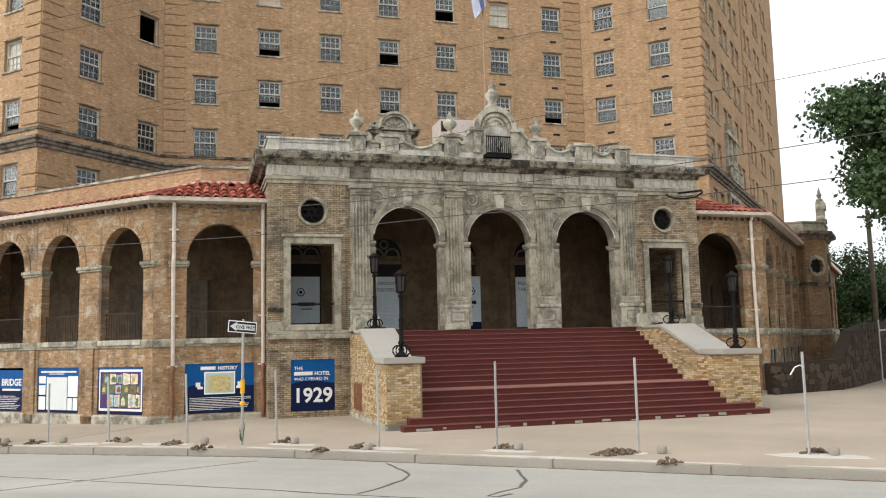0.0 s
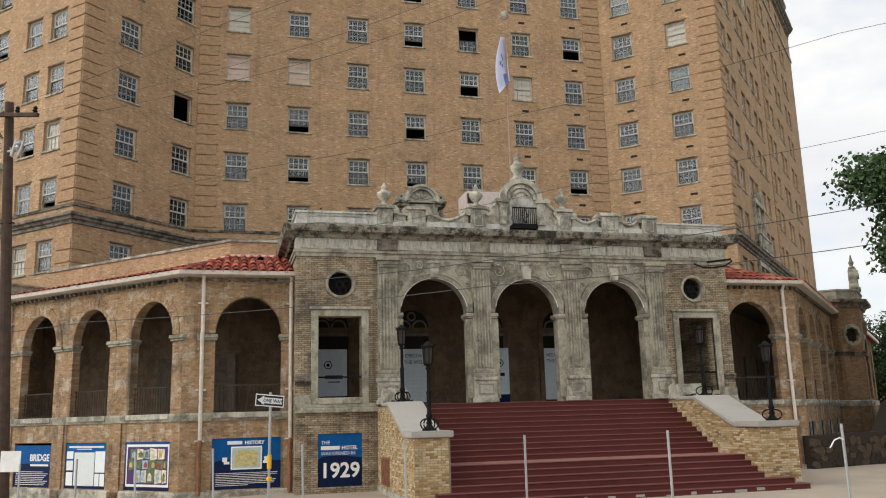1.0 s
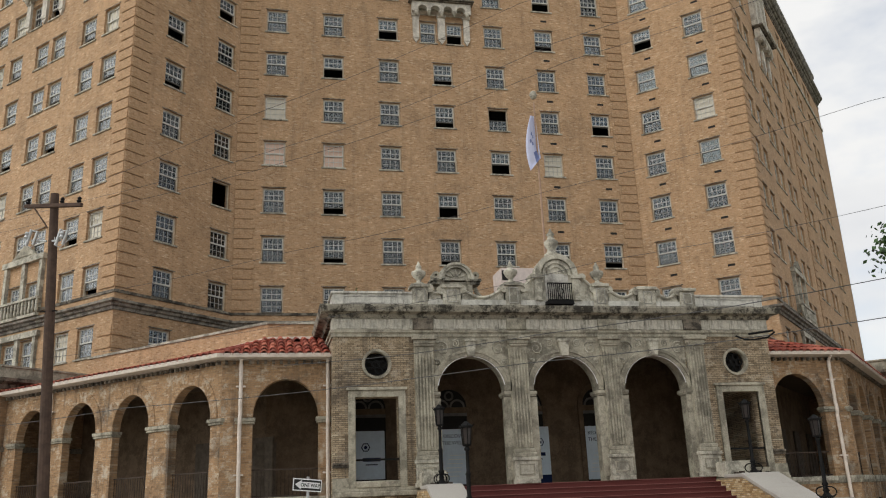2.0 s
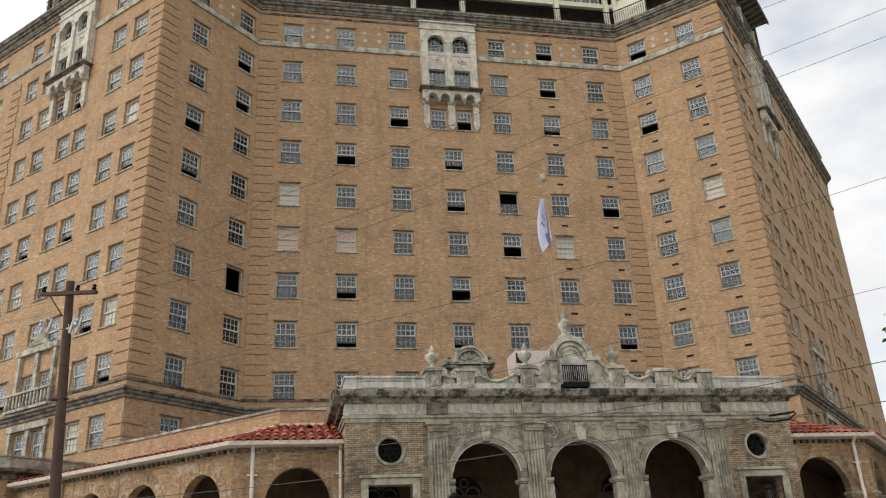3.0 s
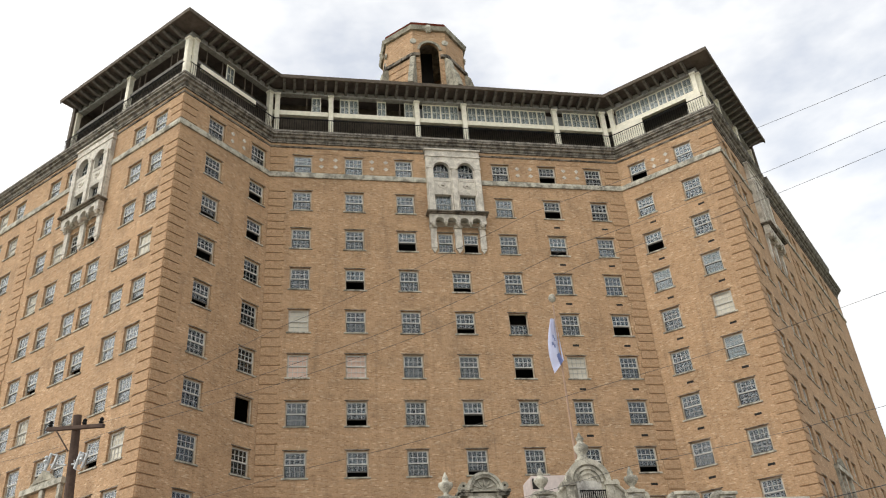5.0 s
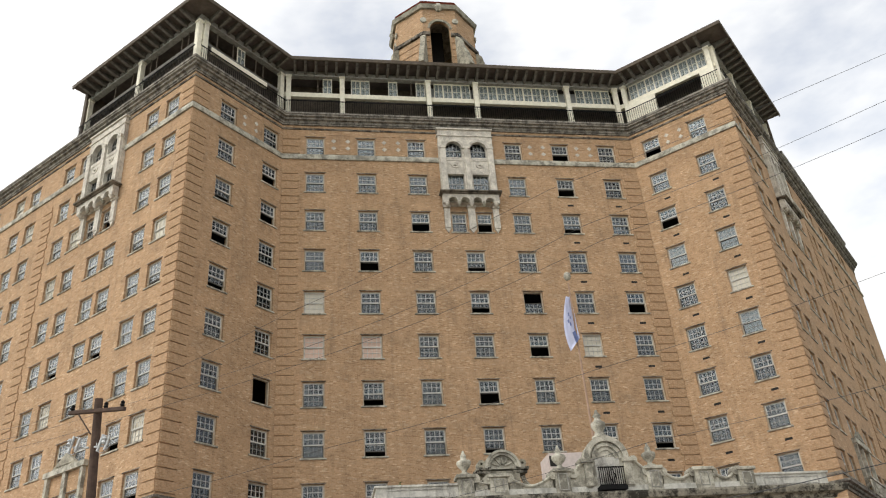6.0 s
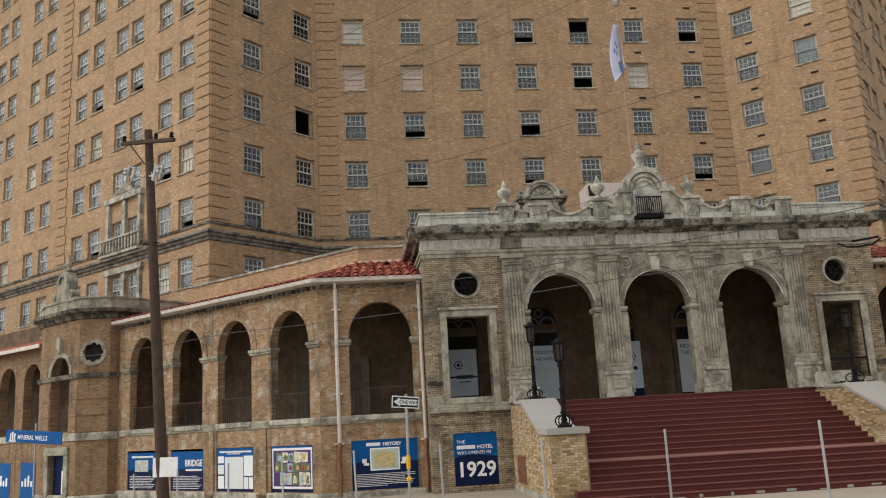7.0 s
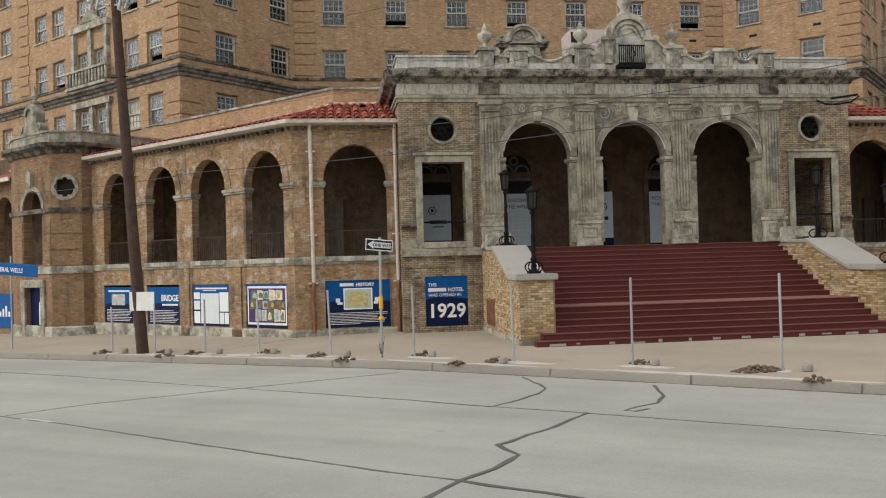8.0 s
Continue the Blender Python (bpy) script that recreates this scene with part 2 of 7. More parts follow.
# Very dark brown, nearly even, for porch and loggia ceilings.
CEIL = plain("dark_ceiling_plaster", (0.1, 0.07, 0.045), 0.9)
CREAM = plain("cream_paint", (0.72, 0.68, 0.55), 0.6, 0, 0.12)
DARKWOOD = plain("dark_weathered_wood", (0.10, 0.08, 0.06), 0.8, 0, 0.35)
FRAME = plain("weathered_sash_paint", (0.31, 0.305, 0.28), 0.7, 0, 0.3)
EAVEWOOD = plain("grey_weathered_eave_wood", (0.145, 0.135, 0.12), 0.85, 0, 0.4)
FRAME_TAN = plain("faded_tan_frame_paint", (0.43, 0.36, 0.27), 0.8, 0, 0.25)
SASH_PALE = plain("chalky_sash_paint", (0.5, 0.49, 0.45), 0.75, 0, 0.25)
# Lower sashes have a much darker rim than the upper ones.
SASH_DARK = plain("dark_sash_rim", (0.09, 0.085, 0.075), 0.8, 0, 0.3)
FRAME_DARK = plain("worn_frame_paint", (0.22, 0.185, 0.15), 0.8, 0, 0.25)
IRON = plain("black_iron", (0.01, 0.01, 0.01), 0.7, 0.0, 0.3, spec=0.1)
CABLE = plain("weathered_grey_cable", (0.07, 0.07, 0.07), 0.6, 0, 0.2)
STEEL = plain("galvanised_steel", (0.45, 0.46, 0.46), 0.45, 0.7, 0.15)
WHITEPIPE = plain("white_downpipe_paint", (0.62, 0.55, 0.48), 0.6, 0, 0.2)
RUST = plain("rusted_pipe", (0.25, 0.12, 0.07), 0.85, 0, 0.35)
ROOFRED = plain("red_clay_tile", (0.30, 0.065, 0.04), 0.65, 0, 0.4, 3.0)
ROOFDARK = plain("dark_roof_tile", (0.12, 0.10, 0.085), 0.85, 0, 0.3, 2.0)
# Near-black colour stands in for the darkness inside openings.
BLACK = plain("painted_dark", (0.02, 0.018, 0.016), 0.9)
BLIND = plain("faded_blind", (0.62, 0.58, 0.48), 0.8, 0, 0.12)
CURTAIN = plain("pale_curtain", (0.75, 0.74, 0.7), 0.9, 0, 0.1)
DULLBLIND = plain("dull_grey_blind", (0.33, 0.34, 0.33), 0.8, 0, 0.12)
PLYWOOD = plain("pinkish_board", (0.58, 0.42, 0.33), 0.8, 0, 0.15)
GLASS = glass_material("dusty_glass", (0.075, 0.1, 0.12), 0.16)
# Pale diffuse share imitates bright sky mirrored in the panes.
GLASS_CLEAR = glass_material("sky_tinted_glass", (0.45, 0.5, 0.53), 0.42)
GREEN = plain("weed_leaf", (0.07, 0.11, 0.03), 0.7, 0, 0.3)
LEAF = plain("tree_leaf", (0.045, 0.085, 0.03), 0.6, 0, 0.4, 1.0)
BARK = plain("grey_bark", (0.12, 0.1, 0.08), 0.9, 0, 0.3)
POLEWOOD = plain("creosoted_pole_wood", (0.065, 0.042, 0.031), 0.9, 0, 0.35)
BLUE = plain("blue_banner_vinyl", (0.004, 0.085, 0.275), 0.55, 0, 0.15, spec=0.12)
NAVY = plain("navy_banner_vinyl", (0.005, 0.014, 0.055), 0.55, 0, 0.15, spec=0.12)
WHITE = plain("white_print", (0.8, 0.8, 0.8), 0.5, 0, 0.04)
PALEBLUE = plain("pale_blue_banner", (0.66, 0.75, 0.82), 0.5, 0, 0.08)
TANPRINT = plain("tan_print", (0.5, 0.42, 0.2), 0.5, 0, 0.35, 9.0)
YELLOW = plain("yellow_plastic", (0.75, 0.42, 0.02), 0.5)
BLACKPRINT = plain("black_print", (0.015, 0.015, 0.015), 0.5)
PURPLE = plain("purple_print", (0.07, 0.03, 0.12), 0.5)


def concrete(name, base, dirt, cracks=0.3, lanes=None):
    def build(nt, b):
        w = coords(nt)
        c = ramp_of(nt, noise_of(nt, w, 0.25, 7, 0.65), [(0.3, tuple(x * 0.85 for x in base)), (0.7, tuple(x * 1.08 for x in base))])
        c = mixed(nt, c, ramp_of(nt, noise_of(nt, w, 30.0, 4, 0.75), [(0.3, (0.88, 0.88, 0.88)), (0.7, (1.08, 1.08, 1.08))]), 1.0, "MULTIPLY")
        st = ramp_of(nt, noise_of(nt, w, 0.7, 8, 0.7), [(0.55, (0, 0, 0)), (0.8, (cracks,) * 3)])
        c = mixed(nt, c, dirt, st)
        if lanes is not None:
            mp = nt.nodes.new("ShaderNodeMapping")
            mp.inputs["Rotation"].default_value = (0, 0, radians(-lanes))
            nt.links.new(w, mp.inputs["Vector"])
            band = noise_of(nt, mp.outputs["Vector"], 1.0, 4, 0.6, (0.03, 0.75, 1.0))
            c = mixed(nt, c, ramp_of(nt, band, [(0.35, (0.9, 0.9, 0.905)), (0.65, (1.04, 1.04, 1.035))]), 1.0, "MULTIPLY")
            grit = ramp_of(nt, noise_of(nt, w, 3.5, 8, 0.8), [(0.62, (0, 0, 0)), (0.7, (0.35, 0.35, 0.35))])
            c = mixed(nt, c, (0.14, 0.13, 0.115), grit)
        nt.links.new(c, b.inputs["Base Color"])
        bump(nt, b, noise_of(nt, w, 60.0, 4, 0.7), 0.3, 0.006)
    return material(name, build, 0.9, spec=0.2)


PAVING = concrete("warm_concrete", (0.4, 0.338, 0.268), (0.24, 0.2, 0.155), 0.45)
KERB = concrete("kerb_concrete", (0.34, 0.315, 0.275), (0.14, 0.12, 0.1), 0.7)
ROAD = concrete("worn_asphalt", (0.385, 0.375, 0.34), (0.3, 0.29, 0.265), 0.4, -35.0)
TAR = plain("tar_seal", (0.12, 0.114, 0.104), 0.7)
CEMENT = concrete("pale_cement", (0.55, 0.52, 0.47), (0.3, 0.27, 0.23))
STEPRED = concrete("red_step_paint", (0.115, 0.033, 0.029), (0.055, 0.022, 0.02), 0.6)
# Step edges and the landing are lighter than the red treads.
NOSING = concrete("pale_step_edge", (0.19, 0.075, 0.065), (0.1, 0.035, 0.031), 0.8)
LANDING = concrete("pale_landing_paint", (0.25, 0.12, 0.1), (0.12, 0.045, 0.04), 0.6)
EARTH = concrete("dug_earth", (0.16, 0.118, 0.085), (0.06, 0.042, 0.03), 0.5)
AMBER = plain("brown_lantern_glass", (0.032, 0.026, 0.024), 0.3, 0, 0.3)
RUBBLE = concrete("brown_rubble_stone", (0.045, 0.034, 0.026), (0.022, 0.017, 0.014), 0.6)
CAPSTONE = concrete("grey_capstone", (0.38, 0.36, 0.325), (0.15, 0.135, 0.115), 0.8)
GRASS = concrete("rough_grass", (0.09, 0.11, 0.04), (0.14, 0.11, 0.06), 0.6)


def piece_material(name, stops):
    """Bricks built one by one: each takes its own tone."""
    def build(nt, b):
        info, geo, add, fr = nt.nodes.new("ShaderNodeObjectInfo"), nt.nodes.new("ShaderNodeNewGeometry"), nt.nodes.new("ShaderNodeMath"), nt.nodes.new("ShaderNodeMath")
        fr.operation = "FRACT"
        nt.links.new(info.outputs["Random"], add.inputs[0])
        nt.links.new(geo.outputs["Random Per Island"], add.inputs[1])
        nt.links.new(add.outputs[0], fr.inputs[0])
        c = ramp_of(nt, fr.outputs[0], stops)
        spots = noise_of(nt, geo.outputs["Position"], 14.0, 5, 0.7)
        c = mixed(nt, c, ramp_of(nt, spots, [(0.3, (0.75, 0.74, 0.72)), (0.7, (1.15, 1.15, 1.14))]), 1.0, "MULTIPLY")
        st = ramp_of(nt, noise_of(nt, geo.outputs["Position"], 1.1, 8, 0.7), [(0.52, (0, 0, 0)), (0.7, (0.55, 0.55, 0.55))])
        c = mixed(nt, c, (0.09, 0.07, 0.05), st)
        nt.links.new(c, b.inputs["Base Color"])
        bump(nt, b, noise_of(nt, geo.outputs["Position"], 60.0, 3, 0.6), 0.3, 0.004)
    return material(name, build, 0.9, spec=0.2)


YELLOW_PIECE = piece_material("yellow_brick_piece", [(0.0, (0.27, 0.165, 0.075)), (0.25, (0.4, 0.275, 0.14)), (0.6, (0.5, 0.37, 0.205)), (1.0, (0.6, 0.51, 0.36))])
MORTAR = concrete("dirty_mortar", (0.27, 0.215, 0.145), (0.12, 0.095, 0.07), 0.6)


# ---- building helpers ----
def thing(name, label, category, group="", kind="", at=(0, 0, 0), turn=0.0):
    ob = new(name)
    ob.matrix_world = pose(*at, 0, 0, turn)
    return tagged(ob, label, category, group, kind)


def mesh_of(name, bm, mat, smooth=False):
    bmesh.ops.recalc_face_normals(bm, faces=bm.faces)
    me = bpy.data.meshes.new(name)
    bm.to_mesh(me)
    bm.free()
    for m in mat if isinstance(mat, (list, tuple)) else (mat,):
        me.materials.append(m)
    if smooth:
        for p in me.polygons:
            p.use_smooth = True
    return me


def put(name, me, parent=None, m=None, label=""):
    ob = new(name, me)
    ob.parent = parent
    if m is not None:
        ob.matrix_basis = m
    if label:
        ob["label"] = label
    return ob


def part(name, bm, mat, parent=None, label="", m=None, smooth=False):
    return put(name, mesh_of(name, bm, mat, smooth), parent, m, label)


def box(bm, x0, x1, y0, y1, z0, z1, mi=0):
    vs = [bm.verts.new((x, y, z)) for z in (z0, z1) for y in (y0, y1) for x in (x0, x1)]
    for f in ((0, 1, 3, 2), (4, 6, 7, 5), (0, 4, 5, 1), (2, 3, 7, 6), (0, 2, 6, 4), (1, 5, 7, 3)):
        bm.faces.new([vs[i] for i in f]).material_index = mi
    return vs


def boxes(*rows):
    bm = bmesh.new()
    for r in rows:
        box(bm, *r)
    return bm


def bevelled(bm, w=0.01, n=1):
    bmesh.ops.remove_doubles(bm, verts=bm.verts, dist=1e-5)
    bmesh.ops.bevel(bm, geom=list(bm.edges), offset=w, segments=n, affect="EDGES", clamp_overlap=True)
    return bm


def lathe(bm, prof, n=12, at=(0, 0, 0), square=False):
    """A turned solid from (radius, height) pairs."""
    rings = []
    for r, z in prof:
        rings.append([bm.verts.new((at[0] + r * math.cos(2 * math.pi * (k + 0.5) / n), at[1] + r * math.sin(2 * math.pi * (k + 0.5) / n), at[2] + z)) for k in range(n)])
    for a, b in zip(rings, rings[1:]):
        for k in range(n):
            bm.faces.new((a[k], a[(k + 1) % n], b[(k + 1) % n], b[k]))
    bm.faces.new(rings[0][::-1])
    bm.faces.new(rings[-1])
    return bm


def tube(bm, pts, r, n=6, r2=None):
    """A tube along points."""
    pts = [Vector(p) for p in pts]
    rings = []
    for i, p in enumerate(pts):
        d = (pts[min(i + 1, len(pts) - 1)] - pts[max(i - 1, 0)]).normalized()
        a = d.cross(Vector((0, 0, 1)) if abs(d.z) < 0.95 else Vector((1, 0, 0))).normalized()
        b = d.cross(a)
        rr = r if r2 is None else r + (r2 - r) * i / (len(pts) - 1)
        rings.append([bm.verts.new(p + rr * (math.cos(2 * math.pi * k / n) * a + math.sin(2 * math.pi * k / n) * b)) for k in range(n)])
    for a, b in zip(rings, rings[1:]):
        for k in range(n):
            bm.faces.new((a[k], a[(k + 1) % n], b[(k + 1) % n], b[k]))
    bm.faces.new(rings[0][::-1])
    bm.faces.new(rings[-1])
    return bm


def sweep(bm, path, prof, closed=False):
    """Profile points (out, z) swept along a plan path with mitred corners; out is to the right-hand side of the way walked."""
    n = len(path)
    cols = []
    for i in range(n):
        p = Vector(path[i])
        d0 = (p - Vector(path[i - 1])).normalized() if (i > 0 or closed) else None
        d1 = (Vector(path[(i + 1) % n]) - p).normalized() if (i < n - 1 or closed) else None
        d0, d1 = d0 or d1, d1 or d0
        n0, n1 = Vector((d0.y, -d0.x)), Vector((d1.y, -d1.x))
        m = (n0 + n1) / max(0.3, 1 + n0.dot(n1))
        cols.append([bm.verts.new((p.x + m.x * o, p.y + m.y * o, z)) for o, z in prof])
    k = len(prof)
    for i in range(n if closed else n - 1):
        a, b = cols[i], cols[(i + 1) % n]
        for j in range(k):
            bm.faces.new((a[j], a[(j + 1) % k], b[(j + 1) % k], b[j]))
    if not closed:
        bm.faces.new(cols[0])
        bm.faces.new(cols[-1][::-1])
    return bm


def rect(xa, xb, za, zb):
    return (xa, xb, lambda x: za, lambda x: zb, ())


def arch(xc, w, zb, zs, zt, n=14):
    r, h = w / 2, zt - zs
    xs = [xc - r * math.cos(math.pi * k / n) for k in range(1, n)]
    return (xc - r, xc + r, lambda x: zb, lambda x: zs + h * math.sqrt(max(0.0, 1 - ((x - xc) / r) ** 2)), xs)


def disc(xc, zc, r, n=14):
    xs = [xc - r * math.cos(math.pi * k / n) for k in range(1, n)]
    half = lambda x: math.sqrt(max(0.0, r * r - (x - xc) ** 2))
    return (xc - r, xc + r, lambda x: zc - half(x), lambda x: zc + half(x), xs)


def lobed(xc, zc, r, lobe, n=28):
    """A round opening scalloped by eight small lobes."""
    cs = [(0.0, 0.0, r)] + [(r * 0.9 * math.cos(math.pi * k / 4), r * 0.9 * math.sin(math.pi * k / 4), lobe) for k in range(8)]
    w = r * 0.9 + lobe
    half = lambda x: max([cz + math.sqrt(q * q - (x - xc - cx) ** 2) for cx, cz, q in cs if abs(x - xc - cx) < q and cz >= -1e-9] or [0.0])
    return (xc - w, xc + w, lambda x: zc - half(x), lambda x: zc + half(x), [xc - w * math.cos(math.pi * k / n) for k in range(1, n)])


def wall(x0, x1, z0, z1, openings=(), thick=0.35, y=0.0, bm=None):
    """An upright wall with real openings: x along, y into the building, z up. z0 and z1 may be functions of x, with z1.breaks."""
    bm = bm or bmesh.new()
    low = z0 if callable(z0) else (lambda x: z0)
    top = z1 if callable(z1) else (lambda x: z1)
    xs = {x0, x1}
    for o in openings:
        xs |= {o[0], o[1], *o[4]}
    xs = sorted(x for x in xs if x0 - 1e-9 <= x <= x1 + 1e-9)
    q = lambda *ps: bm.faces.new([bm.verts.new(p) for p in ps])
    ya, yb = y, y + thick
    for a, b in zip(xs, xs[1:]):
        if b - a < 1e-7:
            continue
        mid = (a + b) / 2
        over = sorted((o for o in openings if o[0] < mid < o[1]), key=lambda o: o[2](mid))
        edges = [(low(a), low(b))]
        for o in over:
            edges += [(o[2](a), o[2](b)), (o[3](a), o[3](b))]
        edges.append((top(a), top(b)))
        for k in range(0, len(edges), 2):
            (la, lb), (ta, tb) = edges[k], edges[k + 1]
            q((a, ya, la), (b, ya, lb), (b, ya, tb), (a, ya, ta))
            q((b, yb, lb), (a, yb, la), (a, yb, ta), (b, yb, tb))
            q((a, ya, ta), (b, ya, tb), (b, yb, tb), (a, yb, ta))
            q((a, yb, la), (b, yb, lb), (b, ya, lb), (a, ya, la))
    for o in openings:
        for x in (o[0], o[1]):
            if o[3](x) - o[2](x) > 1e-4:
                q((x, ya, o[2](x)), (x, yb, o[2](x)), (x, yb, o[3](x)), (x, ya, o[3](x)))
    for x in (x0, x1):
        q((x, ya, low(x)), (x, yb, low(x)), (x, yb, top(x)), (x, ya, top(x)))
    bmesh.ops.remove_doubles(bm, verts=bm.verts, dist=1e-5)
    return bm


def ring(bm, xc, zc, r0, r1, y0, y1, a0=0.0, a1=360.0, n=24):
    """A flat ring or arch band in the xz plane, from angle a0 to a1 in degrees."""
    if r0 < 1e-6:
        m = n if a1 - a0 > 359.9 else n + 1
        return prism(bm, [(xc + r1 * math.cos(radians(a0 + (a1 - a0) * k / n)), zc + r1 * math.sin(radians(a0 + (a1 - a0) * k / n))) for k in range(m)], y0, y1)
    cols = []
    for k in range(n + 1):
        a = radians(a0 + (a1 - a0) * k / n)
        c, s = math.cos(a), math.sin(a)
        cols.append([bm.verts.new((xc + r * c, yy, zc + r * s)) for r, yy in ((r0, y0), (r1, y0), (r1, y1), (r0, y1))])
    for a, b in zip(cols, cols[1:]):
        for j in range(4):
            bm.faces.new((a[j], b[j], b[(j + 1) % 4], a[(j + 1) % 4]))
    if a1 - a0 < 359.9:
        bm.faces.new(cols[0])
        bm.faces.new(cols[-1][::-1])
    else:
        bmesh.ops.remove_doubles(bm, verts=bm.verts, dist=1e-5)
    return bm


def prism(bm, outline, y0, y1):
    """An outline in the xz plane made solid from y0 to y1."""
    a = [bm.verts.new((x, y0, z)) for x, z in outline]
    b = [bm.verts.new((x, y1, z)) for x, z in outline]
    bm.faces.new(a)
    bm.faces.new(b[::-1])
    for k in range(len(a)):
        bm.faces.new((a[k], b[k], b[(k + 1) % len(a)], a[(k + 1) % len(a)]))
    return bm


def words(text, size, mat, parent, m, name="lettering", align="LEFT", bold=0.0):
    cu = bpy.data.curves.new(name, "FONT")
    cu.body, cu.size, cu.align_x, cu.extrude, cu.offset = text, size, align, 0.001, bold
    cu.resolution_u = 3
    tmp = bpy.data.objects.new(name, cu)
    me = bpy.data.meshes.new_from_object(tmp)
    bpy.data.objects.remove(tmp)
    me.materials.clear()
    me.materials.append(mat)
    return put(name, me, parent, m)


def ground_z(x, y=0.0):
    """The street falls gently towards -x."""
    return -0.0275 * max(0.0, -9.0 - x)


# ---- ground, road, pavement ----
KX, KY, KA = -15.2, -3.06, -39.5  # a point of the kerb and its direction
KD = Vector((math.cos(radians(KA)), math.sin(radians(KA)), 0))
KN = Vector((KD.y, -KD.x, 0))  # towards the street


def kerb_point(along, out):
    p = Vector((KX, KY, 0)) + KD * along + KN * out
    return p.x, p.y


def sheet(a0, a1, o0, o1, drop, na, no, thick=0.0):
    bm = bmesh.new()
    g = []
    for i in range(na + 1):
        row = []
        for j in range(no + 1):
            x, y = kerb_point(a0 + (a1 - a0) * i / na, o0 + (o1 - o0) * j / no)
            row.append(bm.verts.new((x, y, ground_z(max(x, -40)) + drop)))
        g.append(row)
    for i in range(na):
        for j in range(no):
            bm.faces.new((g[i][j], g[i + 1][j], g[i + 1][j + 1], g[i][j + 1]))
    return bm


tagged(part("ground", sheet(-400, 400, -400, 400, -0.6, 60, 60), GRASS), "rough grassy ground reaching to the horizon", "ground", kind="structure")
tagged(part("road", sheet(-120, 120, 0.15, 15.5, -0.15, 120, 6), ROAD), "worn grey asphalt road with tar-sealed cracks", "road", kind="structure")
tagged(part("pavement", sheet(-120, 120, -60, 0.0, 0.0, 120, 30), PAVING), "warm stained concrete pavement before the hotel", "pavement", kind="structure")
tagged(part("pavement", sheet(-120, 120, 15.65, 40, 0.0, 60, 6), PAVING), "concrete pavement across the street", "pavement", kind="structure")


def kerb_run(o0, o1):
    bm = bmesh.new()
    for a in np.arange(-120, 120, 3.0):
        pts = []
        for al in (a + 0.003, a + 2.997):
            for o in (o0, o1):
                x, y = kerb_point(al, o)
                pts += [(x, y, ground_z(x) - 0.3), (x, y, ground_z(x) + 0.012)]
        v = [bm.verts.new(p) for p in pts]
        for f in ((0, 1, 3, 2), (4, 6, 7, 5), (0, 4, 5, 1), (2, 3, 7, 6), (1, 5, 7, 3), (0, 2, 6, 4)):
            bm.faces.new([v[i] for i in f])
    return bevelled(bm, 0.02, 2)


tagged(part("kerb", kerb_run(0.0, 0.16), KERB), "chipped concrete kerb along the street", "kerb", kind="structure")
tagged(part("kerb", kerb_run(15.49, 15.65), KERB), "concrete kerb across the street", "kerb", kind="structure")

# ---- hotel tower ----
IX, IY, OX, OY = 12.4, 17.8, 17.6, 12.7  # inner and outer corners of the court
STOREY, SILL0, WIN_W, WIN_H = 2.94, 15.6, 1.27, 1.52
RET = math.hypot(OX - IX, IY - OY)
LEFT_L, RIGHT_L = 36.0, 36.0
tower = thing("hotel_tower", "fourteen-storey tan brick hotel tower with stone trim", "building", kind="structure")


def window_mesh():
    """Frame and muntins of a double-hung sash window about the middle of its sill."""
    w, h = WIN_W, WIN_H
    return boxes((-w / 2, -w / 2 + 0.07, 0.0, 0.12, 0, h), (w / 2 - 0.07, w / 2, 0.0, 0.12, 0, h), (-w / 2 + 0.07, w / 2 - 0.07, 0.0, 0.12, h - 0.07, h), (-w / 2 + 0.07, w / 2 - 0.07, 0, 0.12, 0, 0.05))


def sash_mesh(rows=2, cols=4, rim=0):
    """One sash: its rim takes material number rim, its glazing bars the first."""
    w, h = WIN_W - 0.14, WIN_H / 2 - 0.04
    bm = boxes((-w / 2, -w / 2 + 0.05, 0, 0.04, 0, h, rim), (w / 2 - 0.05, w / 2, 0, 0.04, 0, h, rim), (-w / 2 + 0.05, w / 2 - 0.05, 0, 0.04, 0, 0.07, rim), (-w / 2 + 0.05, w / 2 - 0.05, 0, 0.04, h - 0.05, h, rim))
    for k in range(1, cols):
        x = -w / 2 + w * k / cols
        box(bm, x - 0.014, x + 0.014, 0.006, 0.034, 0.06, h - 0.04)
    for k in range(1, rows):
        z = h * k / rows
        box(bm, -w / 2 + 0.04, w / 2 - 0.04, 0.008, 0.032, z - 0.014, z + 0.014)
    return bm


ME_FRAME = mesh_of("window", window_mesh(), FRAME_TAN)
ME_SASH = mesh_of("sash", sash_mesh(), SASH_PALE)
ME_SASH1 = mesh_of("sash", sash_mesh(1, 3), SASH_PALE)
ME_SASH_LOW = mesh_of("sash", sash_mesh(2, 4, 1), [FRAME, SASH_DARK])
ME_PANE = mesh_of("pane", boxes((-WIN_W / 2 + 0.08, WIN_W / 2 - 0.08, 0, 0.006, 0.0, WIN_H / 2 - 0.05)), GLASS)
ME_PANE2 = mesh_of("pane", boxes((-WIN_W / 2 + 0.08, WIN_W / 2 - 0.08, 0, 0.006, 0.0, WIN_H / 2 - 0.05)), GLASS_CLEAR)
ME_SILL = mesh_of("window_sill", bevelled(boxes((-WIN_W / 2 - 0.1, WIN_W / 2 + 0.1, -0.07, 0.1, -0.09, 0.0)), 0.008), STONE_PALE)
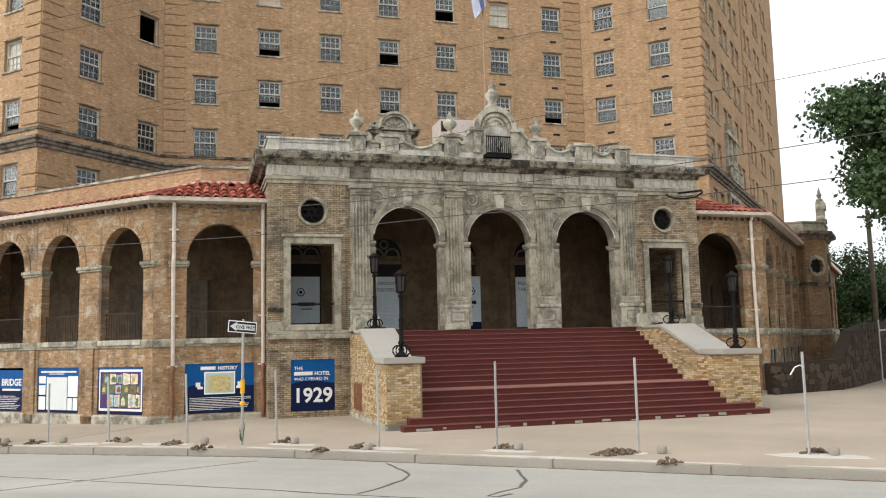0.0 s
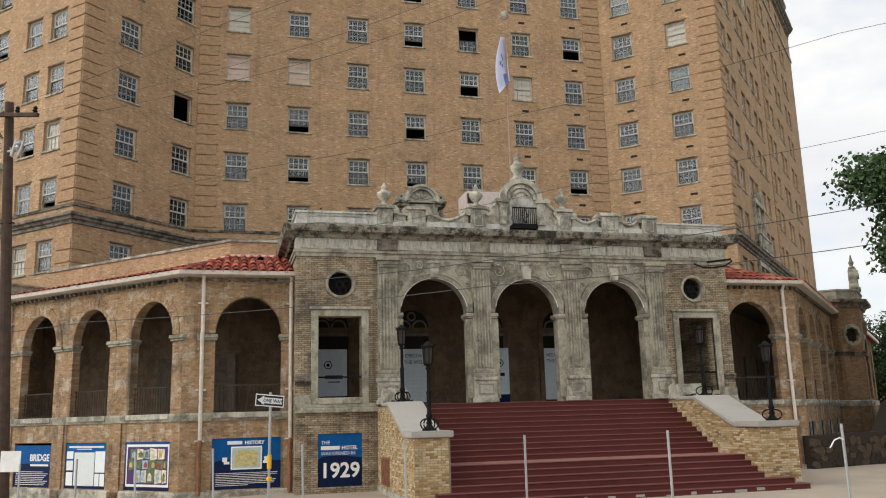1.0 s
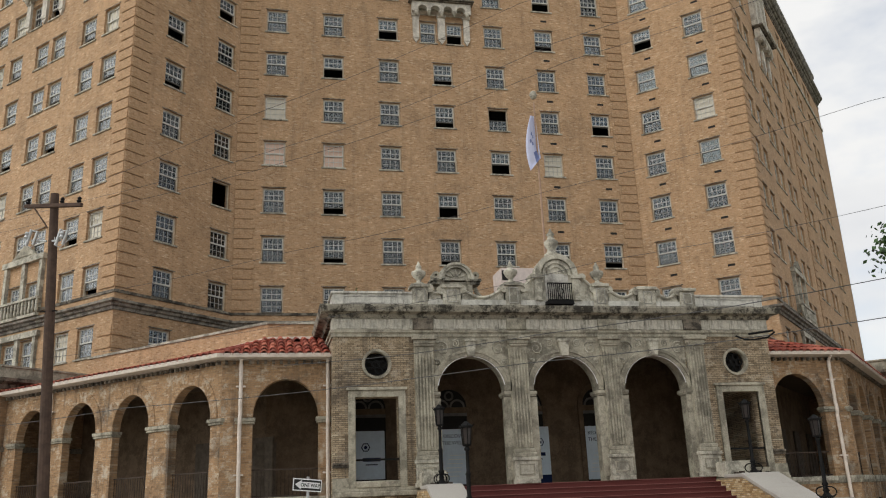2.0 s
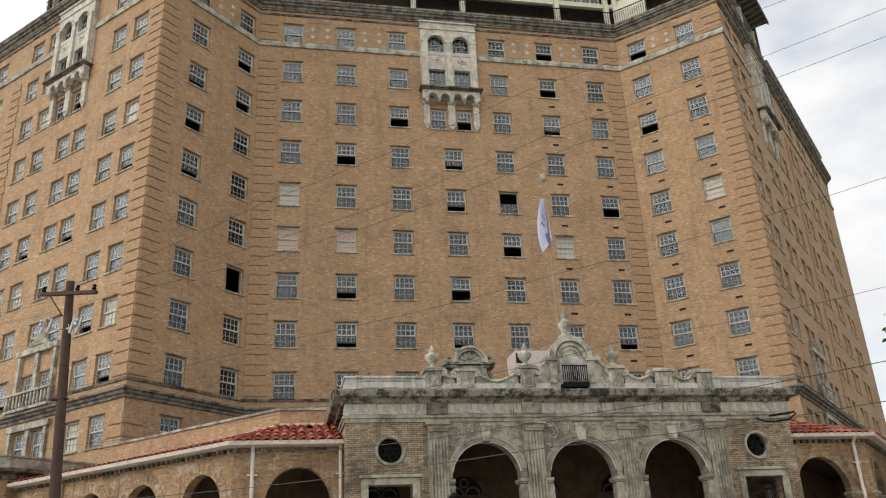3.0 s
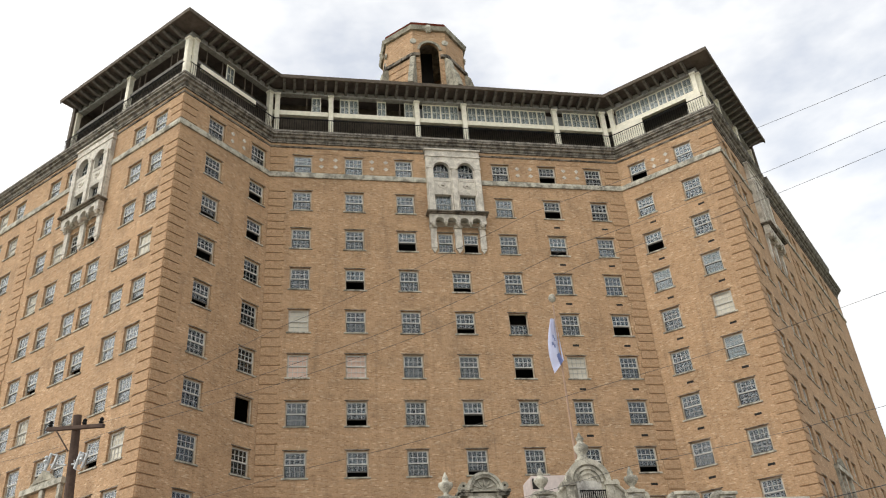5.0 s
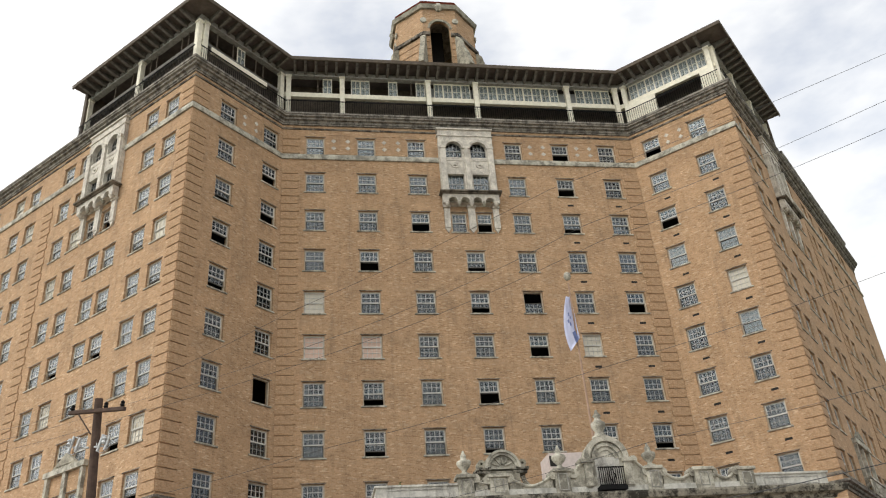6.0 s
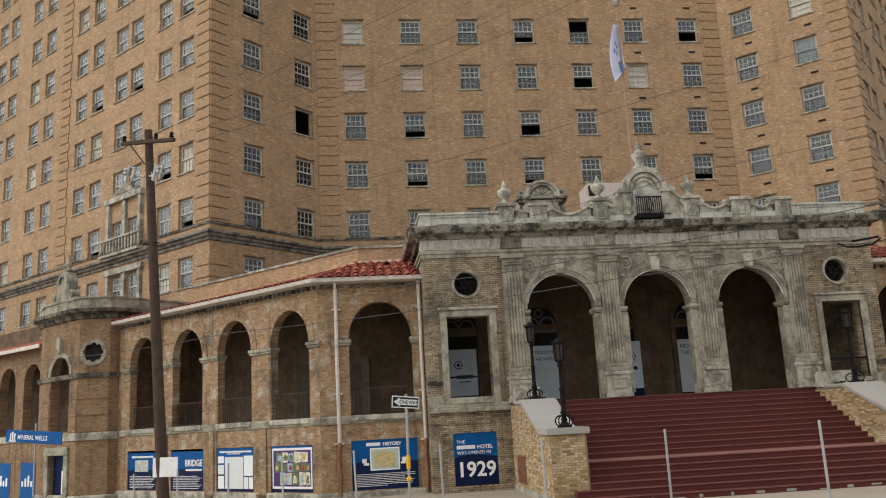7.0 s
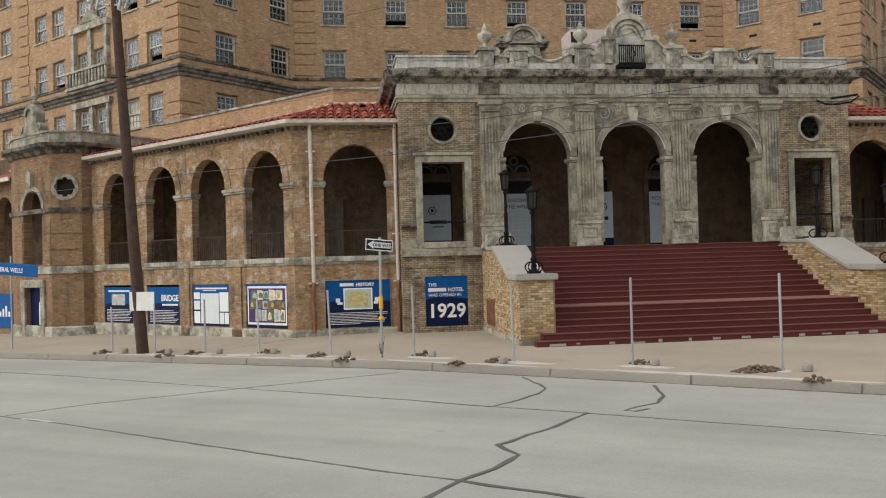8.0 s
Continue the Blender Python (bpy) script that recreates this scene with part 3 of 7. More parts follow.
ME_LINTEL = mesh_of("lintel", boxes((-WIN_W / 2 - 0.08, WIN_W / 2 + 0.08, -0.012, 0.1, WIN_H + 0.004, WIN_H + 0.06)), STONE_DARK)
ME_BLIND = {}
for _k, (_m, _d) in {"blind": (BLIND, 0.95), "curtain": (CURTAIN, 1.0), "board": (PLYWOOD, 1.0)}.items():
    ME_BLIND[_k] = mesh_of(_k, boxes((-WIN_W / 2 + 0.07, WIN_W / 2 - 0.07, 0, 0.01, WIN_H * (1 - _d) + 0.02, WIN_H - 0.03)), _m)


def window(base, x, z, state, clear=False, rng=random):
    """state: shut, open_low, open_high, ajar, gone, blind, curtain, board."""
    m = base @ pose(x, 0.12, z)
    ob = put("window", ME_FRAME, tower, m)
    put("window_sill", ME_SILL, ob, pose(0, -0.12, 0))
    put("lintel", ME_LINTEL, ob, pose(0, -0.12, 0))
    if state == "gone":
        return ob
    half = WIN_H / 2
    sash = ME_SASH1 if clear and rng.random() < 0.35 else ME_SASH
    pane = ME_PANE2 if clear else ME_PANE
    lift = {"open_low": 0.62, "ajar": 0.18 + 0.2 * rng.random()}.get(state, 0.0)
    bare = state in ("board", "blind")
    if state != "open_high":
        put("sash", sash, ob, pose(0, 0.02, half - 0.02))
        if not bare:
            put("pane", pane, ob, pose(0, 0.038, half))
    put("sash", ME_SASH_LOW if sash is ME_SASH and not bare else sash, ob, pose(0, 0.065, 0.05 + lift))
    if not bare:
        put("pane", pane, ob, pose(0, 0.083, 0.07 + lift))
    if state in ME_BLIND:
        put(state, ME_BLIND[state], ob, pose(0, 0.11 if bare else 0.15, 0))
    return ob


SPECIAL = {("c", 3, 1): "open_low", ("c", 4, 2): "open_low", ("c", 2, 5): "open_low", ("c", 1, 4): "open_low", ("c", 4, 3): "open_high", ("c", 6, 3): "open_low", ("c", 5, 2): "blind",
           ("c", 0, 3): "blind", ("c", 0, 2): "board", ("c", 1, 2): "board", ("l", 1, 1): "gone", ("l", 0, 4): "open_low", ("l", 1, 5): "open_low", ("l", 1, 6): "open_low", ("l", 0, 0): "curtain", ("c", 5, 7): "open_low",
           ("c", 5, 6): "open_low", ("c", 4, 7): "shut", ("r", 0, 7): "open_low", ("r", 0, 5): "open_low", ("r", 1, 3): "blind", ("r", 0, 4): "curtain"}


def tower_face(tag, base, length, cols, rows, holes_extra=(), clear=False, z0=-0.5, top=39.3, kinds=("shut",)):
    rng = random.Random(tag)
    holes, todo = list(holes_extra), []
    for i, x in enumerate(cols):
        for k in rows:
            if any(e[0] - 0.8 < x < e[1] + 0.8 and e[2](x) - 0.6 < SILL0 + STOREY * k + 0.7 < e[3](x) + 0.3 for e in holes_extra):
                continue
            z = SILL0 + STOREY * k
            holes.append(rect(x - WIN_W / 2, x + WIN_W / 2, z, z + WIN_H))
            todo.append((i, k, x, z))
    part("wall", wall(0, length, z0, top, holes, 0.4), BRICK, tower, m=base)
    for i, k, x, z in todo:
        st = SPECIAL.get((tag, i, k)) or rng.choice(kinds)
        window(base, x, z, st, clear, rng)


P_C = pose(-IX, IY, 0, 0, 0, 0)
P_LR = pose(-OX, OY, 0, 0, 0, math.degrees(math.atan2(IY - OY, OX - IX)))
P_RR = pose(IX, IY, 0, 0, 0, -math.degrees(math.atan2(IY - OY, OX - IX)))
D45 = math.sqrt(0.5)
P_LF = pose(-OX - LEFT_L * D45, OY + LEFT_L * D45, 0, 0, 0, -45)
P_RF = pose(OX, OY, 0, 0, 0, 45)
COLS_C = [IX + 3.44 * (i - 3) + 0.1 for i in range(7)]
ROWS = range(-1, 8)
COLS_L = [LEFT_L - d for d in (2.05, 4.05, 6.9, 8.55, 11.2, 13.15, 17.35, 19.4, 22.8, 24.6, 28.3, 30.2)]
COLS_R = [2.0, 4.0, 6.9, 8.6, 11.2, 13.15, 17.4, 19.4, 22.8, 24.6, 28.3, 30.2]
LOW_ROW = -2.05

BAY_C, BAY_L, BAY_R = IX + 0.1, LEFT_L - 8.55, 8.55


def bay_gap(x):
    """The part of a wall that a stone bay covers."""
    return rect(x - 1.25, x + 1.25, 32.3, 38.3)


def bay_windows(x):
    """The pair of plain windows under a stone bay."""
    return [rect(x + s * 0.86 - 0.52, x + s * 0.86 + 0.52, 30.3, 31.82) for s in (-1, 1)]


tower_face("c", P_C, 2 * IX, COLS_C, ROWS, [bay_gap(BAY_C), *bay_windows(BAY_C)], kinds=("shut", "shut", "shut", "shut", "ajar"))
tower_face("l", P_LR, RET, [RET - 4.55, RET - 1.0], [LOW_ROW, *ROWS], kinds=("shut", "shut", "shut", "ajar"))
tower_face("r", P_RR, RET, [1.45, RET - 2.43], [LOW_ROW, *ROWS], kinds=("shut", "shut", "shut", "curtain"))
# So many curtains partly stand in for sky reflected in the glass.
tower_face("f", P_LF, LEFT_L, COLS_L, [LOW_ROW, *ROWS], [bay_gap(BAY_L), *bay_windows(BAY_L)], clear=True, kinds=("shut", "curtain", "curtain", "curtain", "blind", "curtain", "ajar"))
tower_face("g", P_RF, RIGHT_L, COLS_R, [LOW_ROW, *ROWS], [bay_gap(BAY_R), *bay_windows(BAY_R)], clear=True, kinds=("shut", "curtain", "ajar", "shut"))
# backs of the tower and a floor deck that closes it above
LE = (-OX - LEFT_L * D45, OY + LEFT_L * D45)
RE = (OX + RIGHT_L * D45, OY + RIGHT_L * D45)
PATH = [LE, (-OX, OY), (-IX, IY), (IX, IY), (OX, OY), RE]
INSIDE = [(LE[0] + 12, LE[1] + 12), (0, 34), (RE[0] - 12, RE[1] + 12)]


def upright_run(pts, z0, z1, thick=0.3):
    return sweep(bmesh.new(), pts, [(0, z0), (0, z1), (-thick, z1), (-thick, z0)])


part("rear_wall", upright_run([RE, INSIDE[2], INSIDE[1], INSIDE[0], LE], -0.5, 39.3), BRICK, tower)


def deck(z0, z1):
    bm = bmesh.new()
    pts = [LE, (-OX, OY), (-IX, IY), (IX, IY), (OX, OY), RE, INSIDE[2], INSIDE[1], INSIDE[0]]
    a = [bm.verts.new((x, y, z0)) for x, y in pts]
    b = [bm.verts.new((x, y, z1)) for x, y in pts]
    bm.faces.new(a[::-1])
    bm.faces.new(b)
    for k in range(len(a)):
        bm.faces.new((a[k], a[(k + 1) % len(a)], b[(k + 1) % len(a)], b[k]))
    bmesh.ops.triangulate(bm, faces=bm.faces)
    return bm


part("roof_deck", deck(39.0, 39.25), ROOFDARK, tower)
# unseen black slab over the top storey, added to keep sky out of its windows
bm = bmesh.new()
_o = [(LE[0] + 0.4, LE[1] + 0.5), (-OX, OY + 0.5), (-IX, IY + 0.4), (IX, IY + 0.4), (OX, OY + 0.5), (RE[0] - 0.4, RE[1] + 0.5), (RE[0] - 0.4, RE[1] + 9), (LE[0] + 0.4, LE[1] + 9)]
_f = bm.faces.new([bm.verts.new((x, y, 39.0)) for x, y in _o])
_e = bmesh.ops.extrude_face_region(bm, geom=[_f])
bmesh.ops.translate(bm, verts=[g for g in _e["geom"] if isinstance(g, bmesh.types.BMVert)], vec=(0, 0, 0.35))
part("roof_slab", bm, BLACK, tower)
# added black sheets imitate unlit rooms behind the windows
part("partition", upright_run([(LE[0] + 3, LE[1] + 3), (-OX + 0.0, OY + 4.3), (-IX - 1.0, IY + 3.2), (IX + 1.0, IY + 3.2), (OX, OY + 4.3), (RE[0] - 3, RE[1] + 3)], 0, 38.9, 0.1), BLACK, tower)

# bands and cornices
part("band_course", sweep(bmesh.new(), PATH, [(-0.02, 35.82), (0.1, 35.82), (0.12, 36.0), (0.08, 36.22), (-0.02, 36.22)]), STONE_PALE, tower)
part("band_course", sweep(bmesh.new(), PATH, [(-0.02, 38.3), (0.05, 38.3), (0.07, 38.42), (-0.02, 38.42)]), STONE_DARK, tower)
part("main_cornice", sweep(bmesh.new(), PATH, [(-0.02, 38.66), (0.1, 38.66), (0.1, 38.76), (0.16, 38.78), (0.2, 38.94), (0.34, 38.97), (0.36, 39.1), (0.5, 39.14), (0.5, 39.24), (0.56, 39.28), (0.56, 39.42), (-0.4, 39.42), (-0.4, 39.3), (-0.02, 39.3)]), STONE_CORNICE, tower)
part("belt_cornice", sweep(bmesh.new(), PATH, [(-0.02, 11.66), (0.08, 11.68), (0.1, 11.82), (0.2, 11.86), (0.24, 11.97), (0.38, 12.02), (0.4, 12.13), (0.1, 12.2), (-0.02, 12.2)]), STONE_CORNICE, tower)
part("band_course", sweep(bmesh.new(), PATH, [(-0.02, 12.52), (0.07, 12.52), (0.07, 12.66), (-0.02, 12.68)]), STONE_DARK, tower)
# ---- entrance portico ----
PW = 8.25
portico = thing("entrance_portico", "weathered cast-stone and brick entrance portico with three arches", "portico", kind="structure")
ARCHES = (-3.45, 0.0, 3.45)
part("wall", wall(-PW, -4.75, 2.8, 7.9, [rect(-7.5, -6.04, 3.07, 5.8), disc(-6.76, 6.92, 0.44)], 0.5), BRICK_BUFF, portico)
part("wall", wall(4.75, PW, 2.8, 7.9, [rect(6.04, 7.5, 3.07, 5.8), disc(6.76, 6.92, 0.44)], 0.5), BRICK_BUFF, portico)
part("arcade", wall(-4.75, 4.75, 2.8, 7.9, [arch(c, 2.46, 2.8, 5.95, 7.2) for c in ARCHES], 0.6), STONE, portico)
part("base_wall", wall(-PW, -5.0, -0.5, 2.8, [rect(-7.5, -6.04, 0.2, 1.9)], 0.5), BRICK_BUFF, portico)
part("base_wall", wall(5.0, PW, -0.5, 2.8, [], 0.5), BRICK_BUFF, portico)
part("side_wall", boxes((-PW, -PW + 0.45, 0.5, 5.0, -0.5, 7.9)), BRICK_BUFF, portico)
part("side_wall", boxes((PW - 0.45, PW, 0.5, 5.0, -0.5, 7.9)), BRICK_BUFF, portico)
part("porch_floor", boxes((-PW + 0.45, PW - 0.45, 0.3, 5.0, 2.5, 2.795)), CEMENT, portico)
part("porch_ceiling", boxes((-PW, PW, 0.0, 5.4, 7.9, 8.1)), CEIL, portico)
part("frieze", boxes((-PW - 0.03, PW + 0.03, -0.05, 0.7, 8.1, 8.55)), STONE_RUN, portico)
ENT = [(-PW, 5.0), (-PW, 0), (PW, 0), (PW, 5.0)]
part("architrave", sweep(bmesh.new(), ENT, [(-0.1, 7.86), (0.05, 7.86), (0.05, 7.98), (0.1, 8.0), (0.1, 8.1), (-0.1, 8.1)]), STONE, portico)
part("cornice", sweep(bmesh.new(), ENT, [(-0.1, 8.5), (0.1, 8.5), (0.16, 8.62), (0.4, 8.68), (0.46, 8.85), (0.46, 8.92), (-0.1, 8.96)]), STONE_SOOT, portico)
for _run in ([(-PW, 5.0), (-PW, 0), (-5.45, 0)], [(5.38, 0), (PW, 0), (PW, 5.0)]):
    part("parapet", sweep(bmesh.new(), _run, [(0.0, 8.9), (0.0, 9.4), (0.06, 9.4), (0.06, 9.47), (-0.34, 9.47), (-0.34, 9.4), (-0.3, 8.9)]), STONE_CAP, portico)
part("porch_roof", boxes((-PW + 0.2, PW - 0.2, 0.3, 5.2, 8.1, 8.3)), ROOFDARK, portico)
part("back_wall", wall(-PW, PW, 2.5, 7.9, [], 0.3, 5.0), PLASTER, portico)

# ---- loggia wings ----
WX, WY, WL = 11.9, 0.9, 12.9
P_W1 = pose(-WX - WL * D45, WY + WL * D45, 0, 0, 0, -45)
P_W2 = pose(-WX, WY, 0, 0, 0, 0)
W1_C = [1.52, 4.7, 7.75, 10.95]


def loggia(side):
    """side -1: the left wing; +1: its mirror."""
    wing = thing("loggia_wing", "two-storey tan brick wing with arched loggia and red tiled roof", "wing", "loggia wings", "structure")
    f1 = P_W1 if side < 0 else pose(WX, WY, 0, 0, 0, 45)
    f2 = P_W2 if side < 0 else pose(PW, WY, 0, 0, 0, 0)
    cs = [WL - c for c in W1_C] if side < 0 else W1_C
    w2 = WX - PW
    c2 = (WX - 9.76) if side < 0 else (9.76 - PW)
    low1 = [rect(c - 1.1, c + 1.1, 0.2, 1.78) for c in cs]
    part("wall", wall(0, WL, -0.9, 7.3, [arch(c, 2.05, 2.62, 5.3, 6.52) for c in cs] + low1, 0.32), BRICK_OLD, wing, m=f1)
    part("wall", wall(0, w2, -0.9, 7.3, [arch(c2, 2.2, 2.62, 5.3, 6.57), rect(c2 - 1.12, c2 + 1.12, 0.2, 1.84)], 0.32), BRICK_OLD, wing, m=f2)
    path = [(-WX - WL * D45, WY + WL * D45), (-WX, WY), (-PW, WY)] if side < 0 else [(PW, WY), (WX, WY), (WX + WL * D45, WY + WL * D45)]
    part("gutter", sweep(bmesh.new(), path, [(0.0, 7.22), (0.42, 7.27), (0.45, 7.4), (0.38, 7.4), (0.36, 7.31), (0.0, 7.3)]), WHITEPIPE, wing)
    part("string_course", sweep(bmesh.new(), path, [(-0.05, 2.4), (0.05, 2.42), (0.08, 2.62), (0.06, 2.68), (-0.05, 2.68)]), STONE, wing)
    part("plinth", sweep(bmesh.new(), path, [(-0.05, -0.6), (0.06, -0.6), (0.06, 0.12), (0.03, 0.17), (-0.05, 0.17)]), STONE_PALE, wing)
    sgn = -side
    edge = lambda o, far: (side * (WX + WL * D45) * 1.0 + sgn * o * D45, WY + WL * D45 + o * D45) if far else (side * WX + sgn * 0.4142 * o, WY + o)
    bm = bmesh.new()
    top, low = [], []
    for o, za, zb, zc in ((-0.3, 7.37, 7.39, 7.39), (3.6, 8.14, 8.62, 8.66)):
        top.append([bm.verts.new((*edge(o, True), za)), bm.verts.new((*edge(o, False), zb)), bm.verts.new((side * PW, WY + o, zc))])
        low.append([bm.verts.new(v.co - Vector((0, 0, 0.07))) for v in top[-1]])
    for k in range(2):
        for q in (top, low):
            bm.faces.new((q[0][k], q[0][k + 1], q[1][k + 1], q[1][k]))
        bm.faces.new((top[0][k], top[0][k + 1], low[0][k + 1], low[0][k]))
    part("roof_bed", bm, ROOFRED, wing)
    hip = 0.4142 * 3.6
    for f, l, far in ((f1, WL, True), (f2, w2, False)):
        at_low = far == (side > 0)
        a, b = (hip, l) if at_low else (0, l - hip)
        part("upper_wall", wall(a, b, 7.6, 9.24, (), 0.4, 3.6), BRICK, wing, m=f)
        za, zb = ((8.62, 8.14) if side > 0 else (8.14, 8.62)) if far else (8.64, 8.66)
        part("flashing", prism(bmesh.new(), [(a, za), (b, zb), (b, zb + 0.09), (a, za + 0.09)], 3.54, 3.597), WHITEPIPE, wing, m=f)
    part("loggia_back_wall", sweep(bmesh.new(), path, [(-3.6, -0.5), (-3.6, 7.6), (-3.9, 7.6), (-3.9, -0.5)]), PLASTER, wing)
    part("coping", sweep(bmesh.new(), path, [(-3.54, 9.24), (-3.54, 9.34), (-4.06, 9.34), (-4.06, 9.24)]), STONE_PALE, wing)
    part("loggia_floor", sweep(bmesh.new(), path, [(-0.31, 2.3), (-0.31, 2.6), (-3.6, 2.6), (-3.6, 2.3)]), CEMENT, wing)
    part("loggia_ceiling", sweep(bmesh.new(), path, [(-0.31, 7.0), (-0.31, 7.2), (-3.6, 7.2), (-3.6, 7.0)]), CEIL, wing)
    part("terrace", sweep(bmesh.new(), path, [(-4.0, 8.6), (-4.0, 8.8), (-14.0, 8.8), (-14.0, 8.6)]), ROOFDARK, wing)
    return wing


wing_left = loggia(-1)
wing_right = loggia(1)



# ---- tower: quoins, vents, diamond tiles, stone bays ----
ME_QUOIN = [mesh_of("quoin", bevelled(boxes((0, w, -0.055, 0.02, 0, 0.51)), 0.01), BRICK) for w in (1.15, 1.02)]


def quoins(base, x, side, z0, z1, pitch=0.59, lengths=(1.15, 1.02)):
    k, z = 0, z0
    while z + 0.5 < z1:
        put("quoin", ME_QUOIN[k % 2], tower, base @ pose(x if side > 0 else x - lengths[k % 2], 0, z))
        z += pitch
        k += 1


for _b, _x, _s in ((P_LF, LEFT_L, -1), (P_LR, 0, 1), (P_RR, RET, -1), (P_RF, 0, 1), (P_C, 0.03, 1), (P_C, 2 * IX - 0.03, -1)):
    quoins(_b, _x, _s, 12.8, 35.7)
    quoins(_b, _x, _s, 36.3, 38.2)
    quoins(_b, _x, _s, 8.6, 11.4, 0.62)
for _b, _x in ((P_LF, LEFT_L - 15.6), (P_RF, 15.6)):
    quoins(_b, _x, 1, 12.8, 35.7)

ME_VENT = mesh_of("wall_vent", boxes((-0.21, 0.21, -0.01, 0.05, 0, 0.14)), BLACK)
for _k in range(-1, 7):
    for _b, _x in ((P_C, COLS_C[5]), (P_C, COLS_C[6]), (P_RR, 1.6), (P_RR, RET - 2.25)):
        put("wall_vent", ME_VENT, tower, _b @ pose(_x + 0.1, 0, SILL0 + STOREY * _k - 0.78))

ME_DIAMOND = mesh_of("diamond_tile", prism(bmesh.new(), [(0, -0.17), (0.17, 0), (0, 0.17), (-0.17, 0)], -0.03, 0.02), STONE_BAY)


def border(x0, x1, z0, z1, w=0.06):
    return boxes((x0, x1, -0.02, 0.02, z0, z0 + w), (x0, x1, -0.02, 0.02, z1 - w, z1), (x0, x0 + w, -0.02, 0.02, z0 + w, z1 - w), (x1 - w, x1, -0.02, 0.02, z0 + w, z1 - w))


def diamonds(base, xc, gap):
    part("brick_panel", border(xc - gap, xc + gap, 36.3, 37.95), BRICK, tower, m=base)
    for dx in (-0.48, 0.48):
        for z in (36.82, 37.4):
            put("diamond_tile", ME_DIAMOND, tower, base @ pose(xc + dx, 0, z))


for _i in (0, 1, 4, 5):
    diamonds(P_C, (COLS_C[_i] + COLS_C[_i + 1]) / 2, 0.98)
diamonds(P_LR, RET - 2.8, 1.0)
diamonds(P_RR, 3.15, 0.9)


def stone_bay(base, xc):
    """A two-storey cream stone window bay with arched heads, a dark balcony ledge and a corbel table."""
    b = base @ pose(xc, 0, 0)
    heads = [arch(s * 0.86, 1.12, 36.15, 36.9, 37.5) for s in (-1, 1)]
    lows = [rect(s * 0.86 - 0.56, s * 0.86 + 0.56, 33.35, 34.75) for s in (-1, 1)]
    bay = part("stone_bay", wall(-1.92, 1.92, 33.2, 38.62, heads + lows, 0.35, -0.28), STONE_BAY, tower, "pale carved stone window bay", m=b)
    part("ledge", bevelled(boxes((-2.1, 2.1, -0.74, 0.0, 33.08, 33.2), (-2.0, 2.0, -0.62, 0.0, 33.0, 33.08)), 0.02), STONE_DARK, bay)
    part("bay_cornice", boxes((-2.0, 2.0, -0.38, 0.0, 38.5, 38.62), (-2.0, 2.0, -0.34, 0.0, 37.95, 38.05)), STONE_BAY, bay)
    for x in (-1.66, 0.0, 1.66):
        w = 0.2 if x else 0.16
        part("pilaster", boxes((x - w, x + w, -0.42, -0.27, 33.22, 37.0), (x - w - 0.05, x + w + 0.05, -0.45, -0.27, 36.85, 37.02)), STONE_BAY, bay)
    bm = bmesh.new()
    for s in (-1, 1):
        ring(bm, s * 0.86, 36.9, 0.56, 0.72, -0.36, -0.27, 0, 180, 14)
        ring(bm, s * 0.86, 35.55, 0.2, 0.3, -0.33, -0.27, 180, 360, 10)
        lathe(bm, [(0.1, -0.06), (0.12, 0.0), (0.06, 0.05)], 8, (s * 0.86, -0.29, 35.5))
        box(bm, s * 0.86 - 0.55, s * 0.86 + 0.55, -0.31, -0.27, 35.85, 36.05)
    part("carving", bm, STONE_BAY, bay)
    for x in (-1.66, 0.0, 1.66):
        w = 0.2 if x else 0.24
        bm = boxes((x - w, x + w, -0.16, 0.0, 30.55, 32.2), (x - w - 0.05, x + w + 0.05, -0.24, 0.0, 32.08, 32.3))
        prism(bm, [(x - w, 30.55), (x + w, 30.55), (x, 30.2)], -0.12, 0.0)
        part("corbel_pier", bevelled(bm, 0.01), STONE_BAY, bay)
        part("corbel_boss", lathe(bmesh.new(), [(0.08, -0.1), (0.17, 0.05), (0.2, 0.18), (0.14, 0.3)], 8, (x, -0.34, 32.2)), STONE_BAY, bay)
    for x in (-0.83, 0.83):
        part("corbel_boss", lathe(bmesh.new(), [(0.05, -0.12), (0.13, 0.04), (0.17, 0.18), (0.12, 0.3)], 8, (x, -0.36, 32.2)), STONE, bay)
    part("corbel_table", wall(-1.92, 1.92, 32.3, 33.0, [arch(c, 0.58, 32.3, 32.48, 32.76, 8) for c in (-1.25, -0.42, 0.42, 1.25)], 0.4, -0.48), STONE_BAY, bay)
    part("bay_back", boxes((-1.4, 1.4, -0.02, 0.05, 32.28, 33.0)), STONE, bay)
    for s in (-1, 1):
        for z0, z1 in ((33.35, 34.75), (36.15, 37.46)):
            fr = boxes((s * 0.86 - 0.56, s * 0.86 + 0.56, -0.05, 0.0, z0, z0 + 0.06), (s * 0.86 - 0.56, s * 0.86 + 0.56, -0.05, 0, (z0 + z1) / 2 - 0.03, (z0 + z1) / 2 + 0.03))
            for k in range(5):
                x = s * 0.86 - 0.54 + 1.08 * k / 4
                box(fr, x - 0.015, x + 0.015, -0.04, -0.01, z0, z1 - (0.05 if z0 < 35 else 0.12))
            part("sash", fr, FRAME, bay)
            part("pane", boxes((s * 0.86 - 0.55, s * 0.86 + 0.55, -0.02, -0.012, z0, z1)), GLASS, bay)
    for s in (-1, 1):
        wdw = window(b, 0.86 * s, SILL0 + STOREY * 5, "open_low" if s > 0 else "shut")
